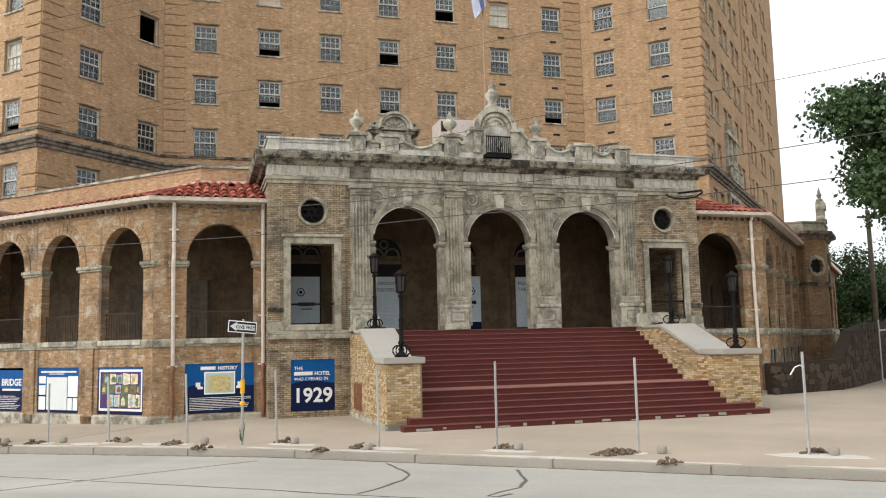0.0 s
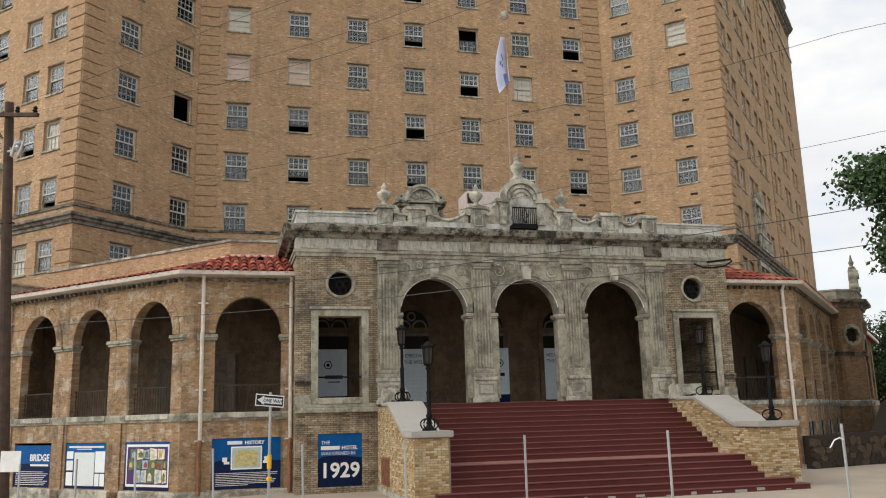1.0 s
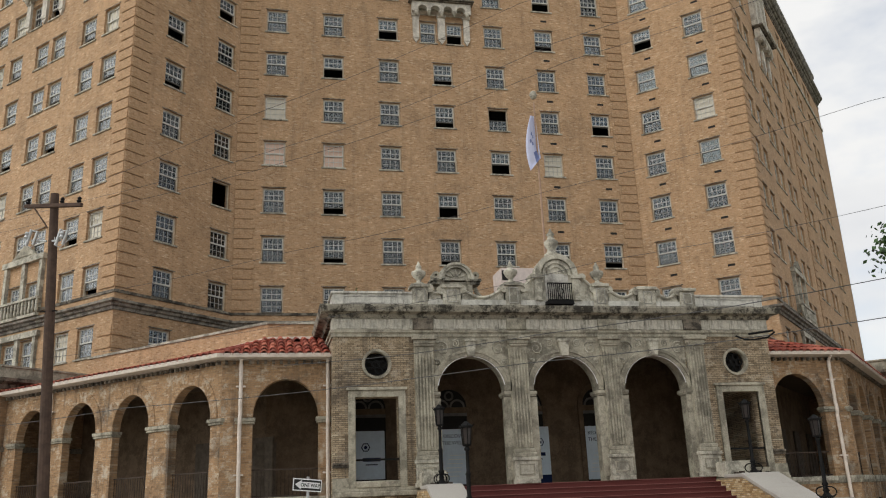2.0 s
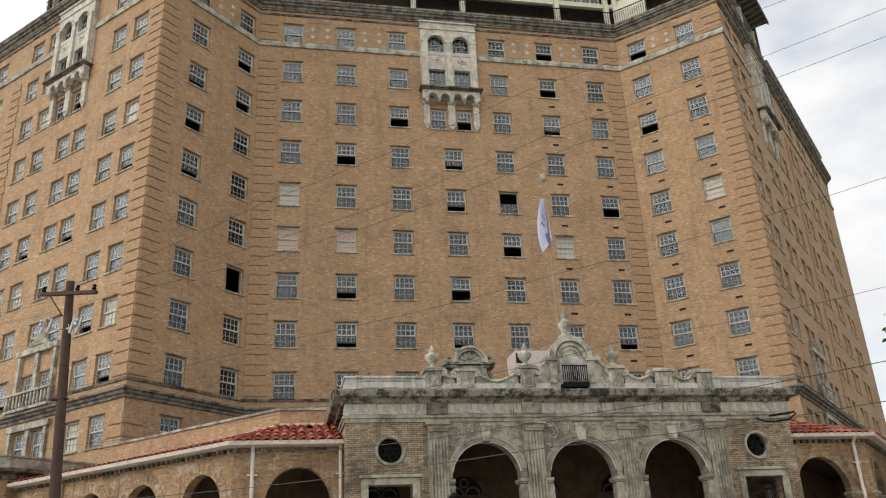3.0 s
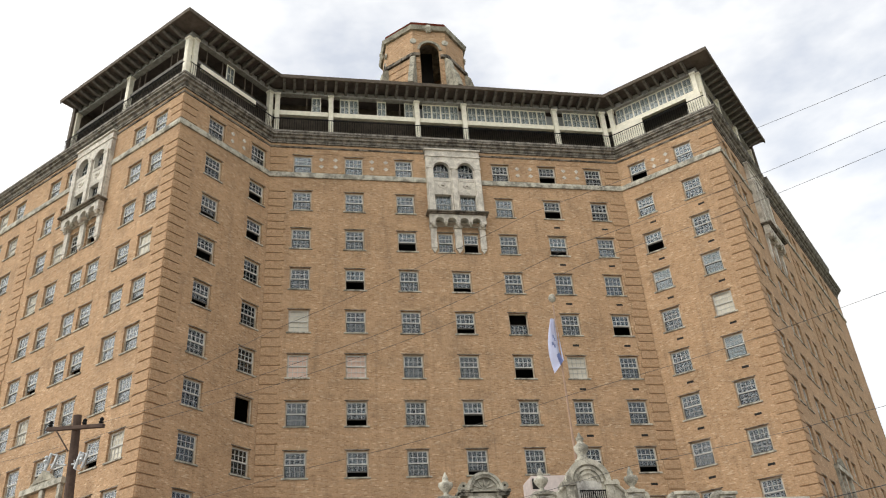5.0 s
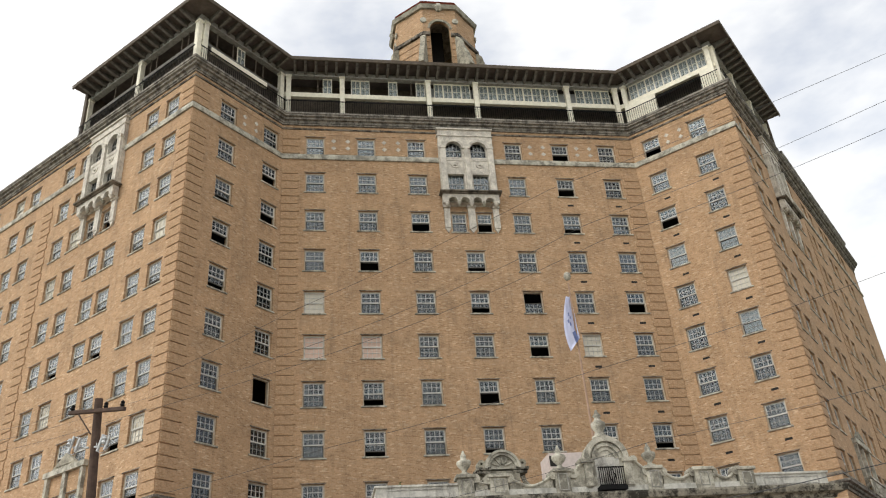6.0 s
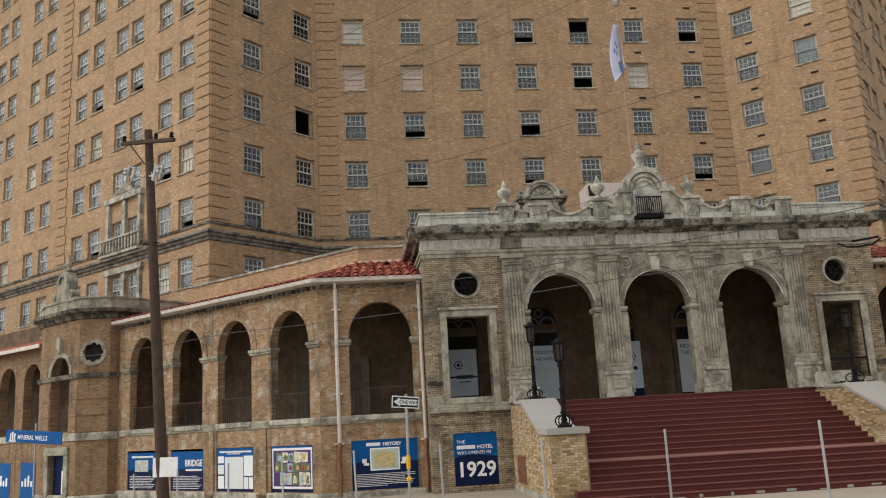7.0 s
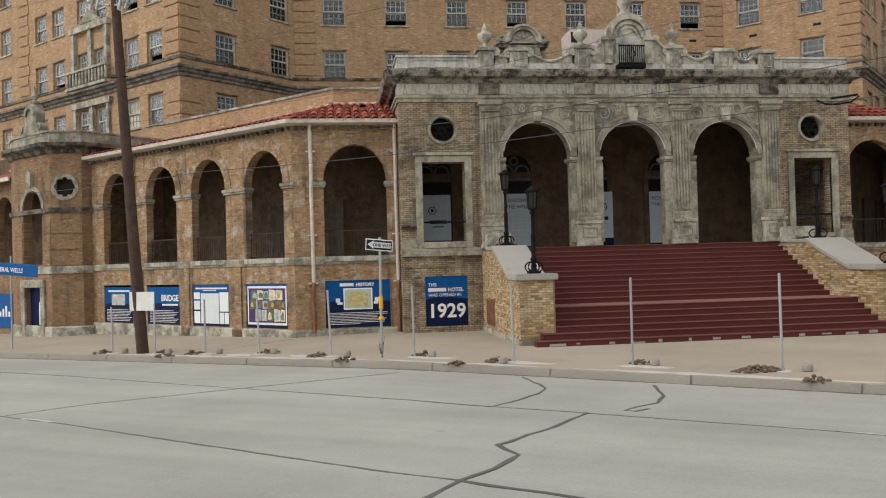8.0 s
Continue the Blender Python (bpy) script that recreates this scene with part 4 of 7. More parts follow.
        wdw.matrix_basis = b @ pose(0.86 * s, 0.12, 30.3) @ Matrix.Diagonal((0.82, 1, 1, 1))


stone_bay(P_C, BAY_C)
stone_bay(P_LF, BAY_L)
stone_bay(P_RF, BAY_R)


def pediment_window(base, xc):
    """Lower stone window surround with a small pediment and a balustrade."""
    b = base @ pose(xc, 0, 0)
    o = part("stone_surround", boxes((-1.75, -1.5, -0.2, 0.02, 12.7, 15.3), (1.5, 1.75, -0.2, 0.02, 12.7, 15.3), (-0.16, 0.16, -0.16, 0.02, 12.7, 15.3), (-1.9, 1.9, -0.26, 0.02, 15.3, 15.6)), STONE_PALE, tower, "weathered stone window surround with pediment", m=b)
    bm = prism(bmesh.new(), [(-1.2, 15.6), (1.2, 15.6), (0, 16.35)], -0.22, 0.0)
    prism(bm, [(-0.75, 15.7), (0.75, 15.7), (0, 16.15)], -0.26, -0.2)
    part("pediment", bm, STONE, o)
    part("balustrade_rail", boxes((-2.0, 2.0, -0.45, -0.25, 13.1, 13.22), (-2.0, 2.0, -0.45, -0.25, 12.2, 12.35)), STONE_PALE, o)
    bm = bmesh.new()
    lathe(bm, [(0.05, 0), (0.09, 0.2), (0.06, 0.4), (0.08, 0.6), (0.05, 0.76)], 8)
    me = mesh_of("baluster", bm, STONE_PALE, True)
    for k in range(13):
        put("baluster", me, o, pose(-1.9 + 3.8 * k / 12, -0.35, 12.35))
    part("lower_surround", boxes((-1.75, -1.5, -0.16, 0.02, 8.7, 11.5), (1.5, 1.75, -0.16, 0.02, 8.7, 11.5), (-0.16, 0.16, -0.14, 0.02, 8.7, 11.5), (-1.9, 1.9, -0.2, 0.02, 11.2, 11.5)), STONE_PALE, o)


pediment_window(P_LF, LEFT_L - 7.75)
pediment_window(P_RF, 7.75)

# ---- penthouse: dark glazed wall set back, cream posts and beam, iron railing, deep bracketed eaves ----
PD = 12.6
PL = (-OX - PD * D45, OY + PD * D45)
PR = (OX + PD * D45, OY + PD * D45)
PPATH = [PL, (-OX, OY), (-IX, IY), (IX, IY), (OX, OY), PR]
PENT = [(pose(PL[0], PL[1], 0, 0, 0, -45), PD), (P_LR, RET), (P_C, 2 * IX), (P_RR, RET), (P_RF, PD)]
part("penthouse_wall", sweep(bmesh.new(), PPATH, [(-1.6, 39.42), (-1.6, 43.5), (-1.75, 43.5), (-1.75, 39.42)]), DARKWOOD, tower, "dark weathered penthouse wall")
part("penthouse_beam", sweep(bmesh.new(), PPATH[2:], [(-0.12, 41.34), (-0.12, 41.72), (-0.4, 41.72), (-0.4, 41.34)]), CREAM, tower, "cream painted timber beam")
part("penthouse_beam", sweep(bmesh.new(), PPATH[:3], [(-0.14, 41.42), (-0.14, 41.66), (-0.38, 41.66), (-0.38, 41.42)]), EAVEWOOD, tower, "bare weathered timber beam")
part("penthouse_plate", sweep(bmesh.new(), PPATH, [(-0.05, 43.2), (-0.05, 43.6), (-0.45, 43.6), (-0.45, 43.2)]), FRAME, tower)
part("eave_roof", sweep(bmesh.new(), PPATH, [(-6.5, 45.6), (1.2, 43.85), (1.2, 43.72), (-6.5, 43.72)]), ROOFDARK, tower, "dark tiled overhanging roof")
part("fascia", sweep(bmesh.new(), PPATH, [(1.16, 43.55), (1.24, 43.58), (1.26, 43.84), (1.18, 43.84)]), DARKWOOD, tower)
_ends = bmesh.new()
for (_ex, _ey), _s in ((PL, 1), (PR, -1)):
    _c, _n = Vector((_ex, _ey, 0)), Vector((D45 * _s, D45, 0))
    vs = [_ends.verts.new(_c - _n * 0.2 + Vector((0, 0, 39.4))), _ends.verts.new(_c + _n * 6.5 + Vector((0, 0, 39.4))), _ends.verts.new(_c + _n * 6.5 + Vector((0, 0, 43.7))), _ends.verts.new(_c - _n * 0.2 + Vector((0, 0, 43.7)))]
    _d = Vector((D45 * _s, -D45, 0)) * 0.3
    ws = [_ends.verts.new(v.co + _d) for v in vs]
    _ends.faces.new(vs)
    _ends.faces.new(ws[::-1])
    for _k in range(4):
        _ends.faces.new((vs[_k], vs[(_k + 1) % 4], ws[(_k + 1) % 4], ws[_k]))
part("penthouse_end_wall", _ends, DARKWOOD, tower)

ME_BRACKET = mesh_of("eave_bracket", prism(bmesh.new(), [(0.1, 43.72), (0.1, 43.3), (-0.3, 43.34), (-0.75, 43.46), (-1.12, 43.58), (-1.12, 43.72)], -0.1, 0.1), EAVEWOOD)
ME_PBAR = mesh_of("mullion", boxes((-0.035, 0.035, 0, 0.06, 41.72, 43.2)), DARKWOOD)
ME_PWIN = mesh_of("casement", boxes((-0.33, -0.28, 0, 0.06, 41.72, 43.2), (0.28, 0.33, 0, 0.06, 41.72, 43.2), (-0.28, 0.28, 0, 0.06, 41.72, 41.8), (-0.28, 0.28, 0, 0.06, 43.1, 43.2), (-0.016, 0.016, 0.01, 0.04, 41.8, 43.1), (-0.25, 0.25, 0.012, 0.038, 42.44, 42.48)), CREAM)
GLASS_PENT = glass_material("dusty_greenish_glass", (0.13, 0.155, 0.13), 0.55, 0.35)
ME_PPANE = mesh_of("pane", boxes((-0.29, 0.29, 0.02, 0.026, 41.78, 43.12)), GLASS_PENT)
ME_POST = mesh_of("post", bevelled(boxes((-0.17, 0.17, -0.14, 0.2, 39.42, 43.2), (-0.22, 0.22, -0.18, 0.24, 43.0, 43.2), (-0.21, 0.21, -0.17, 0.23, 39.42, 39.7)), 0.015), CREAM)


def panel_fill(x0, x1, parent, base, mat, z0=40.4, z1=41.3):
    part("panel", boxes((x0, x1, -0.06, 0.1, z0, z1)), mat, parent, m=base)


_rng = random.Random(5)
for _i, (_b, _L) in enumerate(PENT):
    posts = {0: [0.3, 6.3, _L - 0.3], 1: [0.5, _L - 0.2], 2: [0.3, 4.05, 10.26, 13.77, 20.72, _L - 0.3], 3: [0.35, _L - 0.4], 4: [0.4, 4.2, 8.4, _L - 0.3]}[_i]
    for _x in posts:
        put("post", ME_POST, tower, _b @ pose(_x, 0.1, 0), "cream painted penthouse post")
    _n = int(_L / 0.72)
    for _k in range(_n + 1):
        _x = _L * _k / _n
        if 0.1 < _x < _L - 0.1:
            put("eave_bracket", ME_BRACKET, tower, _b @ pose(_x, -0.06, 0, 0, 0, 90))
    _m = int(_L / 0.66)
    for _k in range(_m):
        _x = (_k + 0.5) * _L / _m
        if any(abs(_x - p) < 0.4 for p in posts):
            continue
        whole = _i == 3 or (_i == 2 and _x > 9.6) or (_i == 2 and 1.5 < _x < 9.6 and _rng.random() < 0.3) or (_i == 1 and _rng.random() < 0.2)
        if whole:
            c = put("casement", ME_PWIN, tower, _b @ pose(_x, 0.32, 0), "pale multi-pane casement")
            put("pane", ME_PPANE, c)
        elif _rng.random() < 0.5:
            put("mullion", ME_PBAR, tower, _b @ pose(_x, 0.35, 0))
        if _rng.random() < 0.8:
            put("lower_sash", ME_SASH1, tower, _b @ pose(_x, 1.5, 39.7) @ Matrix.Diagonal((0.45, 1, 1.7, 1)))
    bm = boxes((0, _L, -0.3, -0.26, 40.62, 40.68), (0, _L, -0.3, -0.26, 39.55, 39.6))
    for _k in range(int(_L / 0.16)):
        _x = 0.08 + _k * 0.16
        box(bm, _x - 0.012, _x + 0.012, -0.29, -0.27, 39.42, 40.62)
    part("railing", bm, IRON, tower, "black iron balcony railing", m=_b)
panel_fill(0.4, 2.6, tower, P_RR, CREAM, 39.5, 41.3)
panel_fill(6.0, RET - 0.4, tower, P_RR, CREAM, 39.5, 41.3)
panel_fill(1.0, RET - 1.6, tower, P_LR, CREAM, 40.85, 41.3)
# pale interior blinds behind the whole casements
part("blind", boxes((9.9, 2 * IX - 0.4, 0.75, 0.77, 41.75, 43.1)), DULLBLIND, tower, m=P_C)
part("blind", boxes((0.4, RET - 0.4, 0.75, 0.77, 41.75, 43.1)), DULLBLIND, tower, m=P_RR)
part("blind", boxes((0.4, PD - 0.4, 0.75, 0.77, 39.6, 43.1)), BLIND, tower, m=P_RF)

# a raised dark parapet cornice beyond the penthouse on one wing
_pr = [PR, (OX + 33.0 * D45, OY + 33.0 * D45)]
part("parapet_cornice", sweep(bmesh.new(), _pr, [(0.0, 39.42), (0.0, 40.05), (0.3, 40.12), (0.46, 40.3), (0.5, 40.5), (-0.4, 40.55), (-0.4, 39.42)]), STONE_CORNICE, tower, "dark stained parapet with a projecting cornice")

# ---- cupola ----
cupola = thing("cupola", "octagonal tan brick cupola with arched openings above the roof", "cupola", kind="structure", at=(0.7, 29.0, -4.4))
cupola.matrix_world = cupola.matrix_world @ Matrix.Diagonal((1.1, 1.1, 1.1, 1))


def octagon(bm, r0, z0, r1, z1, turn=22.5):
    a = [bm.verts.new((r0 * math.cos(radians(turn + 45 * k)), r0 * math.sin(radians(turn + 45 * k)), z0)) for k in range(8)]
    b = [bm.verts.new((r1 * math.cos(radians(turn + 45 * k)), r1 * math.sin(radians(turn + 45 * k)), z1)) for k in range(8)]
    for k in range(8):
        bm.faces.new((a[k], a[(k + 1) % 8], b[(k + 1) % 8], b[k]))
    bm.faces.new(a[::-1])
    bm.faces.new(b)


for _k in range(8):
    _b = pose(0, 0, 0, 0, 0, 45 * _k) @ pose(-1.36, -3.28, 0)
    ops = [arch(1.36, 1.6, 50.5, 54.9, 55.75)] if _k % 2 == 0 else []
    part("wall", wall(0, 2.72, 44.0, 57.0, ops, 0.3), BRICK, cupola, m=_b)
    bm = boxes((-0.05, 2.77 if _k % 2 else 0.5, -0.22, 0.05, 54.05, 54.35)) if _k % 2 else boxes((-0.05, 0.5, -0.22, 0.05, 54.05, 54.35), (2.22, 2.77, -0.22, 0.05, 54.05, 54.35))
    part("cornice", bm, STONE_DARK, cupola, m=_b)
    for z in (51.2, 51.95, 52.7, 53.45):
        spans = ((0.1, 2.62),) if _k % 2 else ((0.1, 0.5), (2.22, 2.62))
        part("rusticated_course", boxes(*[(x0, x1, -0.05, 0.02, z, z + 0.55) for x0, x1 in spans]), BRICK, cupola, m=_b)
    if _k % 2 == 0:
        bm = ring(bmesh.new(), 1.36, 54.9, 0.8, 1.0, -0.08, 0.02, 0, 180, 14)
        part("arch_band", bm, STONE, cupola, m=_b)
        for x in (0.05, 2.67):
            bm = ring(bmesh.new(), x, 55.75, 0.0, 0.26, -0.1, 0.02)
            part("roundel", bm, STONE_PALE, cupola, m=_b)
        bm = lathe(bmesh.new(), [(0.15, -0.3), (0.4, 0.0), (0.3, 0.35), (0.1, 0.5)], 8, (1.36, -0.05, 57.1))
        part("cartouche", bm, STONE_PALE, cupola, m=_b)
    # scroll buttress at the foot
    bm = prism(bmesh.new(), [(0, 50.0), (-1.7, 50.0), (-1.3, 51.4), (-0.75, 52.6), (-0.5, 53.6), (-0.2, 54.0), (0, 54.0)], -0.2, 0.2)
    part("scroll_buttress", bm, STONE, cupola, m=pose(0, 0, 0, 0, 0, 45 * _k + 22.5 + 180) @ pose(-3.5, 0, 0))
bm = bmesh.new()
octagon(bm, 3.75, 57.0, 3.9, 57.35)
octagon(bm, 3.5, 57.35, 3.3, 57.9)
part("top_cornice", bm, STONE, cupola)
bm = bmesh.new()
octagon(bm, 3.6, 57.9, 1.0, 59.6)
lathe(bm, [(0.5, 0), (0.7, 0.4), (0.4, 0.9), (0.1, 1.3)], 10, (0, 0, 59.4))
part("dome_roof", bm, ROOFRED, cupola)
# Added black core makes the arched openings look dark inside.
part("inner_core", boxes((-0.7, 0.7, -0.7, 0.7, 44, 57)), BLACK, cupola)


# ---- portico ornament ----
def fluted(w, z0, z1, n=5):
    bm = boxes((-w / 2, w / 2, -0.06, 0.0, z0, z1))
    rib = w / (2 * n + 1)
    for k in range(n + 1):
        x = -w / 2 + 2 * k * rib
        box(bm, x, x + rib, -0.1, -0.06, z0 + 0.05, z1 - 0.05)
    return bm


def pilaster(x, low=2.8):
    o = part("pilaster", fluted(0.6, 3.95, 7.5), STONE, portico, "fluted cast-stone pilaster", m=pose(x, -0.1, 0))
    part("pier_strip", boxes((-0.34, 0.34, 0.0, 0.1, low, 7.86)), STONE, o)
    part("capital", bevelled(boxes((-0.33, 0.33, -0.13, 0.02, 7.5, 7.58), (-0.36, 0.36, -0.15, 0.02, 7.58, 7.72), (-0.42, 0.42, -0.22, 0.02, 7.72, 7.86)), 0.012), STONE, o)
    part("base", bevelled(boxes((-0.36, 0.36, -0.15, 0.02, 3.82, 3.95), (-0.4, 0.4, -0.19, 0.02, 3.68, 3.82)), 0.02), STONE, o)
    part("pedestal", bevelled(boxes((-0.44, 0.44, -0.24, 0.02, 3.56, 3.68), (-0.4, 0.4, -0.2, 0.02, 2.95, 3.56), (-0.44, 0.44, -0.26, 0.02, low, 2.95)), 0.012), STONE_PALE, o)
    part("panel", border(-0.27, 0.27, 3.08, 3.44, 0.04), STONE, o, m=pose(0, -0.2, 0))
    part("frieze_block", bevelled(boxes((-0.36, 0.36, -0.06, 0.02, 8.1, 8.5)), 0.01), STONE_DARK if abs(x) > 4 else STONE, o)
    return o


for _x in (-5.12, -1.73, 1.73, 5.12):
    pilaster(_x)
for _c in ARCHES:
    bm = ring(bmesh.new(), _c, 5.95, 1.23, 1.36, -0.06, 0.0, 0, 180, 24)
    ring(bm, _c, 5.95, 1.36, 1.46, -0.1, 0.0, 0, 180, 24)
    o = part("archivolt", bm, STONE, portico, "moulded stone arch band")
    bm = prism(bmesh.new(), [(_c - 0.13, 7.15), (_c + 0.13, 7.15), (_c + 0.19, 7.72), (_c - 0.19, 7.72)], -0.2, 0.0)
    box(bm, _c - 0.22, _c + 0.22, -0.23, 0.0, 7.66, 7.76)
    part("keystone", bevelled(bm, 0.015), STONE_PALE, o)
    for s in (-1, 1):
        part("impost", bevelled(boxes((_c + s * 1.29 - 0.13, _c + s * 1.29 + 0.13, -0.09, 0.62, 5.74, 5.8), (_c + s * 1.29 - 0.16, _c + s * 1.29 + 0.16, -0.12, 0.66, 5.8, 5.92)), 0.012), STONE, o)
        bm = boxes((_c + s * 1.26 - 0.13, _c + s * 1.26 + 0.13, -0.06, 0.0, 2.95, 5.72))
        part("jamb_strip", bm, STONE, o)
        # carved spandrel: a leafy scroll in the corner with smaller ones beside it
        bm = bmesh.new()
        for dx, dz, rad, w in ((1.02, 1.5, 0.25, 0.03), (0.52, 1.67, 0.14, 0.024), (1.2, 1.02, 0.1, 0.02)):
            turn = [(_c + s * (dx + rad * (1 - k / 22) * math.cos(0.55 * k + 0.9)), -0.02, 5.95 + dz + rad * (1 - k / 22) * math.sin(0.55 * k + 0.9)) for k in range(20)]
            tube(bm, turn, w, 5, 0.012)
            for k in range(0, 16, 3):
                tube(bm, [turn[k], (turn[k][0] + s * 0.05 * math.cos(0.55 * k), -0.03, turn[k][2] + 0.06 * math.sin(0.55 * k + 0.4))], 0.024, 4, 0.008)
        part("spandrel_carving", bm, STONE_PALE, o)
    # string of small festoon bulbs round the opening
    bm = tube(bmesh.new(), [(_c + 1.21 * math.cos(radians(a)), -0.02, 5.95 + 1.21 * math.sin(radians(a))) for a in range(10, 171, 8)], 0.016, 5)
    part("festoon_cord", bm, WHITE, o)
for s in (-1, 1):
    bm = ring(bmesh.new(), s * 6.76, 6.92, 0.435, 0.51, -0.07, 0.02)
    ring(bm, s * 6.76, 6.92, 0.41, 0.44, -0.03, 0.15)
    o = part("oculus_ring", bm, STONE, portico, "round stone oculus surround")
    bm = bmesh.new()
    for k in range(6):
        a = radians(60 * k)
        ring(bm, s * 6.76 + 0.24 * math.cos(a), 6.92 + 0.24 * math.sin(a), 0.09, 0.13, 0.12, 0.17, 0, 360, 12)
    ring(bm, s * 6.76, 6.92, 0.07, 0.11, 0.12, 0.17, 0, 360, 12)
    part("tracery", bm, IRON, o)
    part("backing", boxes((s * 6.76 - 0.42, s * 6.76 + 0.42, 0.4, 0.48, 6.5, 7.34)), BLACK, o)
    xi, xo = sorted((s * 6.04, s * 7.5))
    bm = boxes((xi - 0.24, xi, -0.08, 0.1, 2.84, 5.8), (xo, xo + 0.24, -0.08, 0.1, 2.84, 5.8), (xi - 0.24, xo + 0.24, -0.08, 0.1, 5.8, 6.02), (xi - 0.3, xo + 0.3, -0.14, 0.1, 6.02, 6.12))
    o = part("window_surround", bevelled(bm, 0.015), STONE, portico, "stone opening surround with plain lintel")
    part("iron_rail", boxes((xi, xo, 0.05, 0.09, 3.72, 3.78)), IRON, o)
    part("sill_block", bevelled(boxes((xi, xo, -0.1, 0.3, 2.86, 3.07)), 0.015), STONE, o)
    xa, xb = sorted((s * 5.0, s * (PW + 0.02)))
    part("ledge", bevelled(boxes((xa, xb, -0.14, 0.02, 2.58, 2.74), (xa, xb, -0.08, 0.02, 2.74, 2.86)), 0.015), STONE, o)
    for x0, x1 in ((xa, xi - 0.24), (xo + 0.24, xb)):
        x0, x1 = max(x0, xa), min(x1, xb)
        if x1 - x0 > 0.15 and not (x0 < 5.5 * s < x1):
            part("dado_moulding", bevelled(boxes((x0, x1, -0.1, 0.02, 3.6, 3.68), (x0, x1, -0.06, 0.02, 3.5, 3.6)), 0.012), STONE_DARK, o)
            part("dado_block", boxes((x0, x1, -0.05, 0.02, 2.86, 3.18)), STONE, o)
    part("brick_soldier", boxes((xa if s < 0 else 6.2, -6.2 if s < 0 else xb, -0.03, 0.02, 2.2, 2.45)), BRICK_BUFF, o)
# dentil blocks and panels of the frieze
ME_TRI = mesh_of("frieze_panel", bevelled(boxes((-0.3, 0.3, -0.03, 0.02, 8.13, 8.47)), 0.008), STONE_RUN)
for k in range(20):
    x = -7.82 + 15.64 * k / 19
    if min(abs(abs(x) - 5.12), abs(abs(x) - 1.73)) > 0.2:
        put("frieze_panel", ME_TRI, portico, pose(x, -0.05, 0))

# ---- parapet crest ----
crest = part("crest", boxes((-5.44, 5.37, -0.04, 0.3, 8.96, 9.2)), STONE_CAP, portico, "baroque cast-stone parapet crest")


def crest_pedestal(x, top=9.72, w=0.27):
    o = part("crest_pedestal", bevelled(boxes((x - w, x + w, -0.12, 0.36, 8.96, top - 0.12), (x - w - 0.07, x + w + 0.07, -0.19, 0.43, top - 0.12, top)), 0.015), STONE_PALE, crest)
    return o


def crest_panel(x, top):
    part("crest_panel", border(x - 0.17, x + 0.17, 9.08, top - 0.18, 0.03), STONE_WHITE, crest, m=pose(0, -0.12, 0))


for _x, _t, _w in ((-5.18, 9.74, 0.27), (-4.04, 9.72, 0.32), (-1.76, 9.84, 0.27), (1.6, 9.84, 0.27), (3.45, 9.74, 0.34), (5.08, 9.7, 0.3)):
    crest_pedestal(_x, _t, _w)
    crest_panel(_x, _t)


def scroll(x0, x1, z0, z1, sag):
    """A swagged parapet top between two pedestals, with volutes at its ends."""
    n = 12
    top = [(x0 + (x1 - x0) * k / n, z0 + (z1 - z0) * k / n - sag * math.sin(math.pi * k / n)) for k in range(n + 1)]
    bm = prism(bmesh.new(), [(x0, 9.2), (x1, 9.2)] + top[::-1], 0.0, 0.26)
    tube(bm, [(x, -0.02, z) for x, z in top], 0.06, 6)
    for x, z in (top[0], top[-1]):
        ring(bm, x, z - 0.02, 0.05, 0.16, -0.1, 0.28, 0, 360, 12)
        ring(bm, x, z - 0.02, 0.0, 0.05, -0.14, 0.2, 0, 360, 8)
    part("scroll", bm, STONE_PALE, crest)


for _a in ((-4.85, -4.42, 9.62, 9.56, 0.16), (-3.66, -2.1, 9.6, 9.66, 0.34), (1.95, 3.05, 9.64, 9.6, 0.26), (3.85, 4.72, 9.58, 9.6, 0.26)):
    scroll(*_a)
# sweeping shoulders up to the central gable
for s in (-1, 1):
    pts = [(s * (1.62 - 0.07 * k), 9.6 + 0.62 * (k / 11) ** 1.6) for k in range(12)]
    bm = prism(bmesh.new(), [(s * 1.62, 9.2), (s * 0.8, 9.2)] + pts[::-1], 0.0, 0.26)
    tube(bm, [(x, -0.02, z) for x, z in pts], 0.06, 6)
    ring(bm, s * 1.36, 9.66, 0.05, 0.17, -0.1, 0.28, 0, 360, 12)
    ring(bm, s * 0.95, 10.1, 0.04, 0.13, -0.1, 0.28, 0, 360, 12)
    part("shoulder", bm, STONE_PALE, crest)
gab = [(-0.85, 9.2), (0.75, 9.2), (0.75, 10.1)] + [(-0.05 + 0.8 * math.cos(radians(a)), 10.15 + 0.78 * math.sin(radians(a))) for a in range(0, 181, 12)] + [(-0.85, 10.1)]
gable = part("gable", prism(bmesh.new(), gab, -0.04, 0.4), STONE_PALE, crest, "arched cast-stone gable with niche")
bm = ring(bmesh.new(), -0.05, 10.15, 0.62, 0.82, -0.14, 0.0, 0, 180, 20)
ring(bm, -0.05, 10.15, 0.45, 0.55, -0.1, 0.0, 0, 180, 18)
ring(bm, -0.05, 10.15, 0.3, 0.38, -0.08, 0.0, 0, 180, 16)
for s in (-1, 1):
    box(bm, -0.05 + s * 0.74 - 0.14, -0.05 + s * 0.74 + 0.14, -0.14, 0.0, 9.2, 10.05)
    box(bm, -0.05 + s * 0.78 - 0.24, -0.05 + s * 0.78 + 0.24, -0.2, 0.44, 10.02, 10.14)
part("mouldings", bm, STONE_PALE, gable)
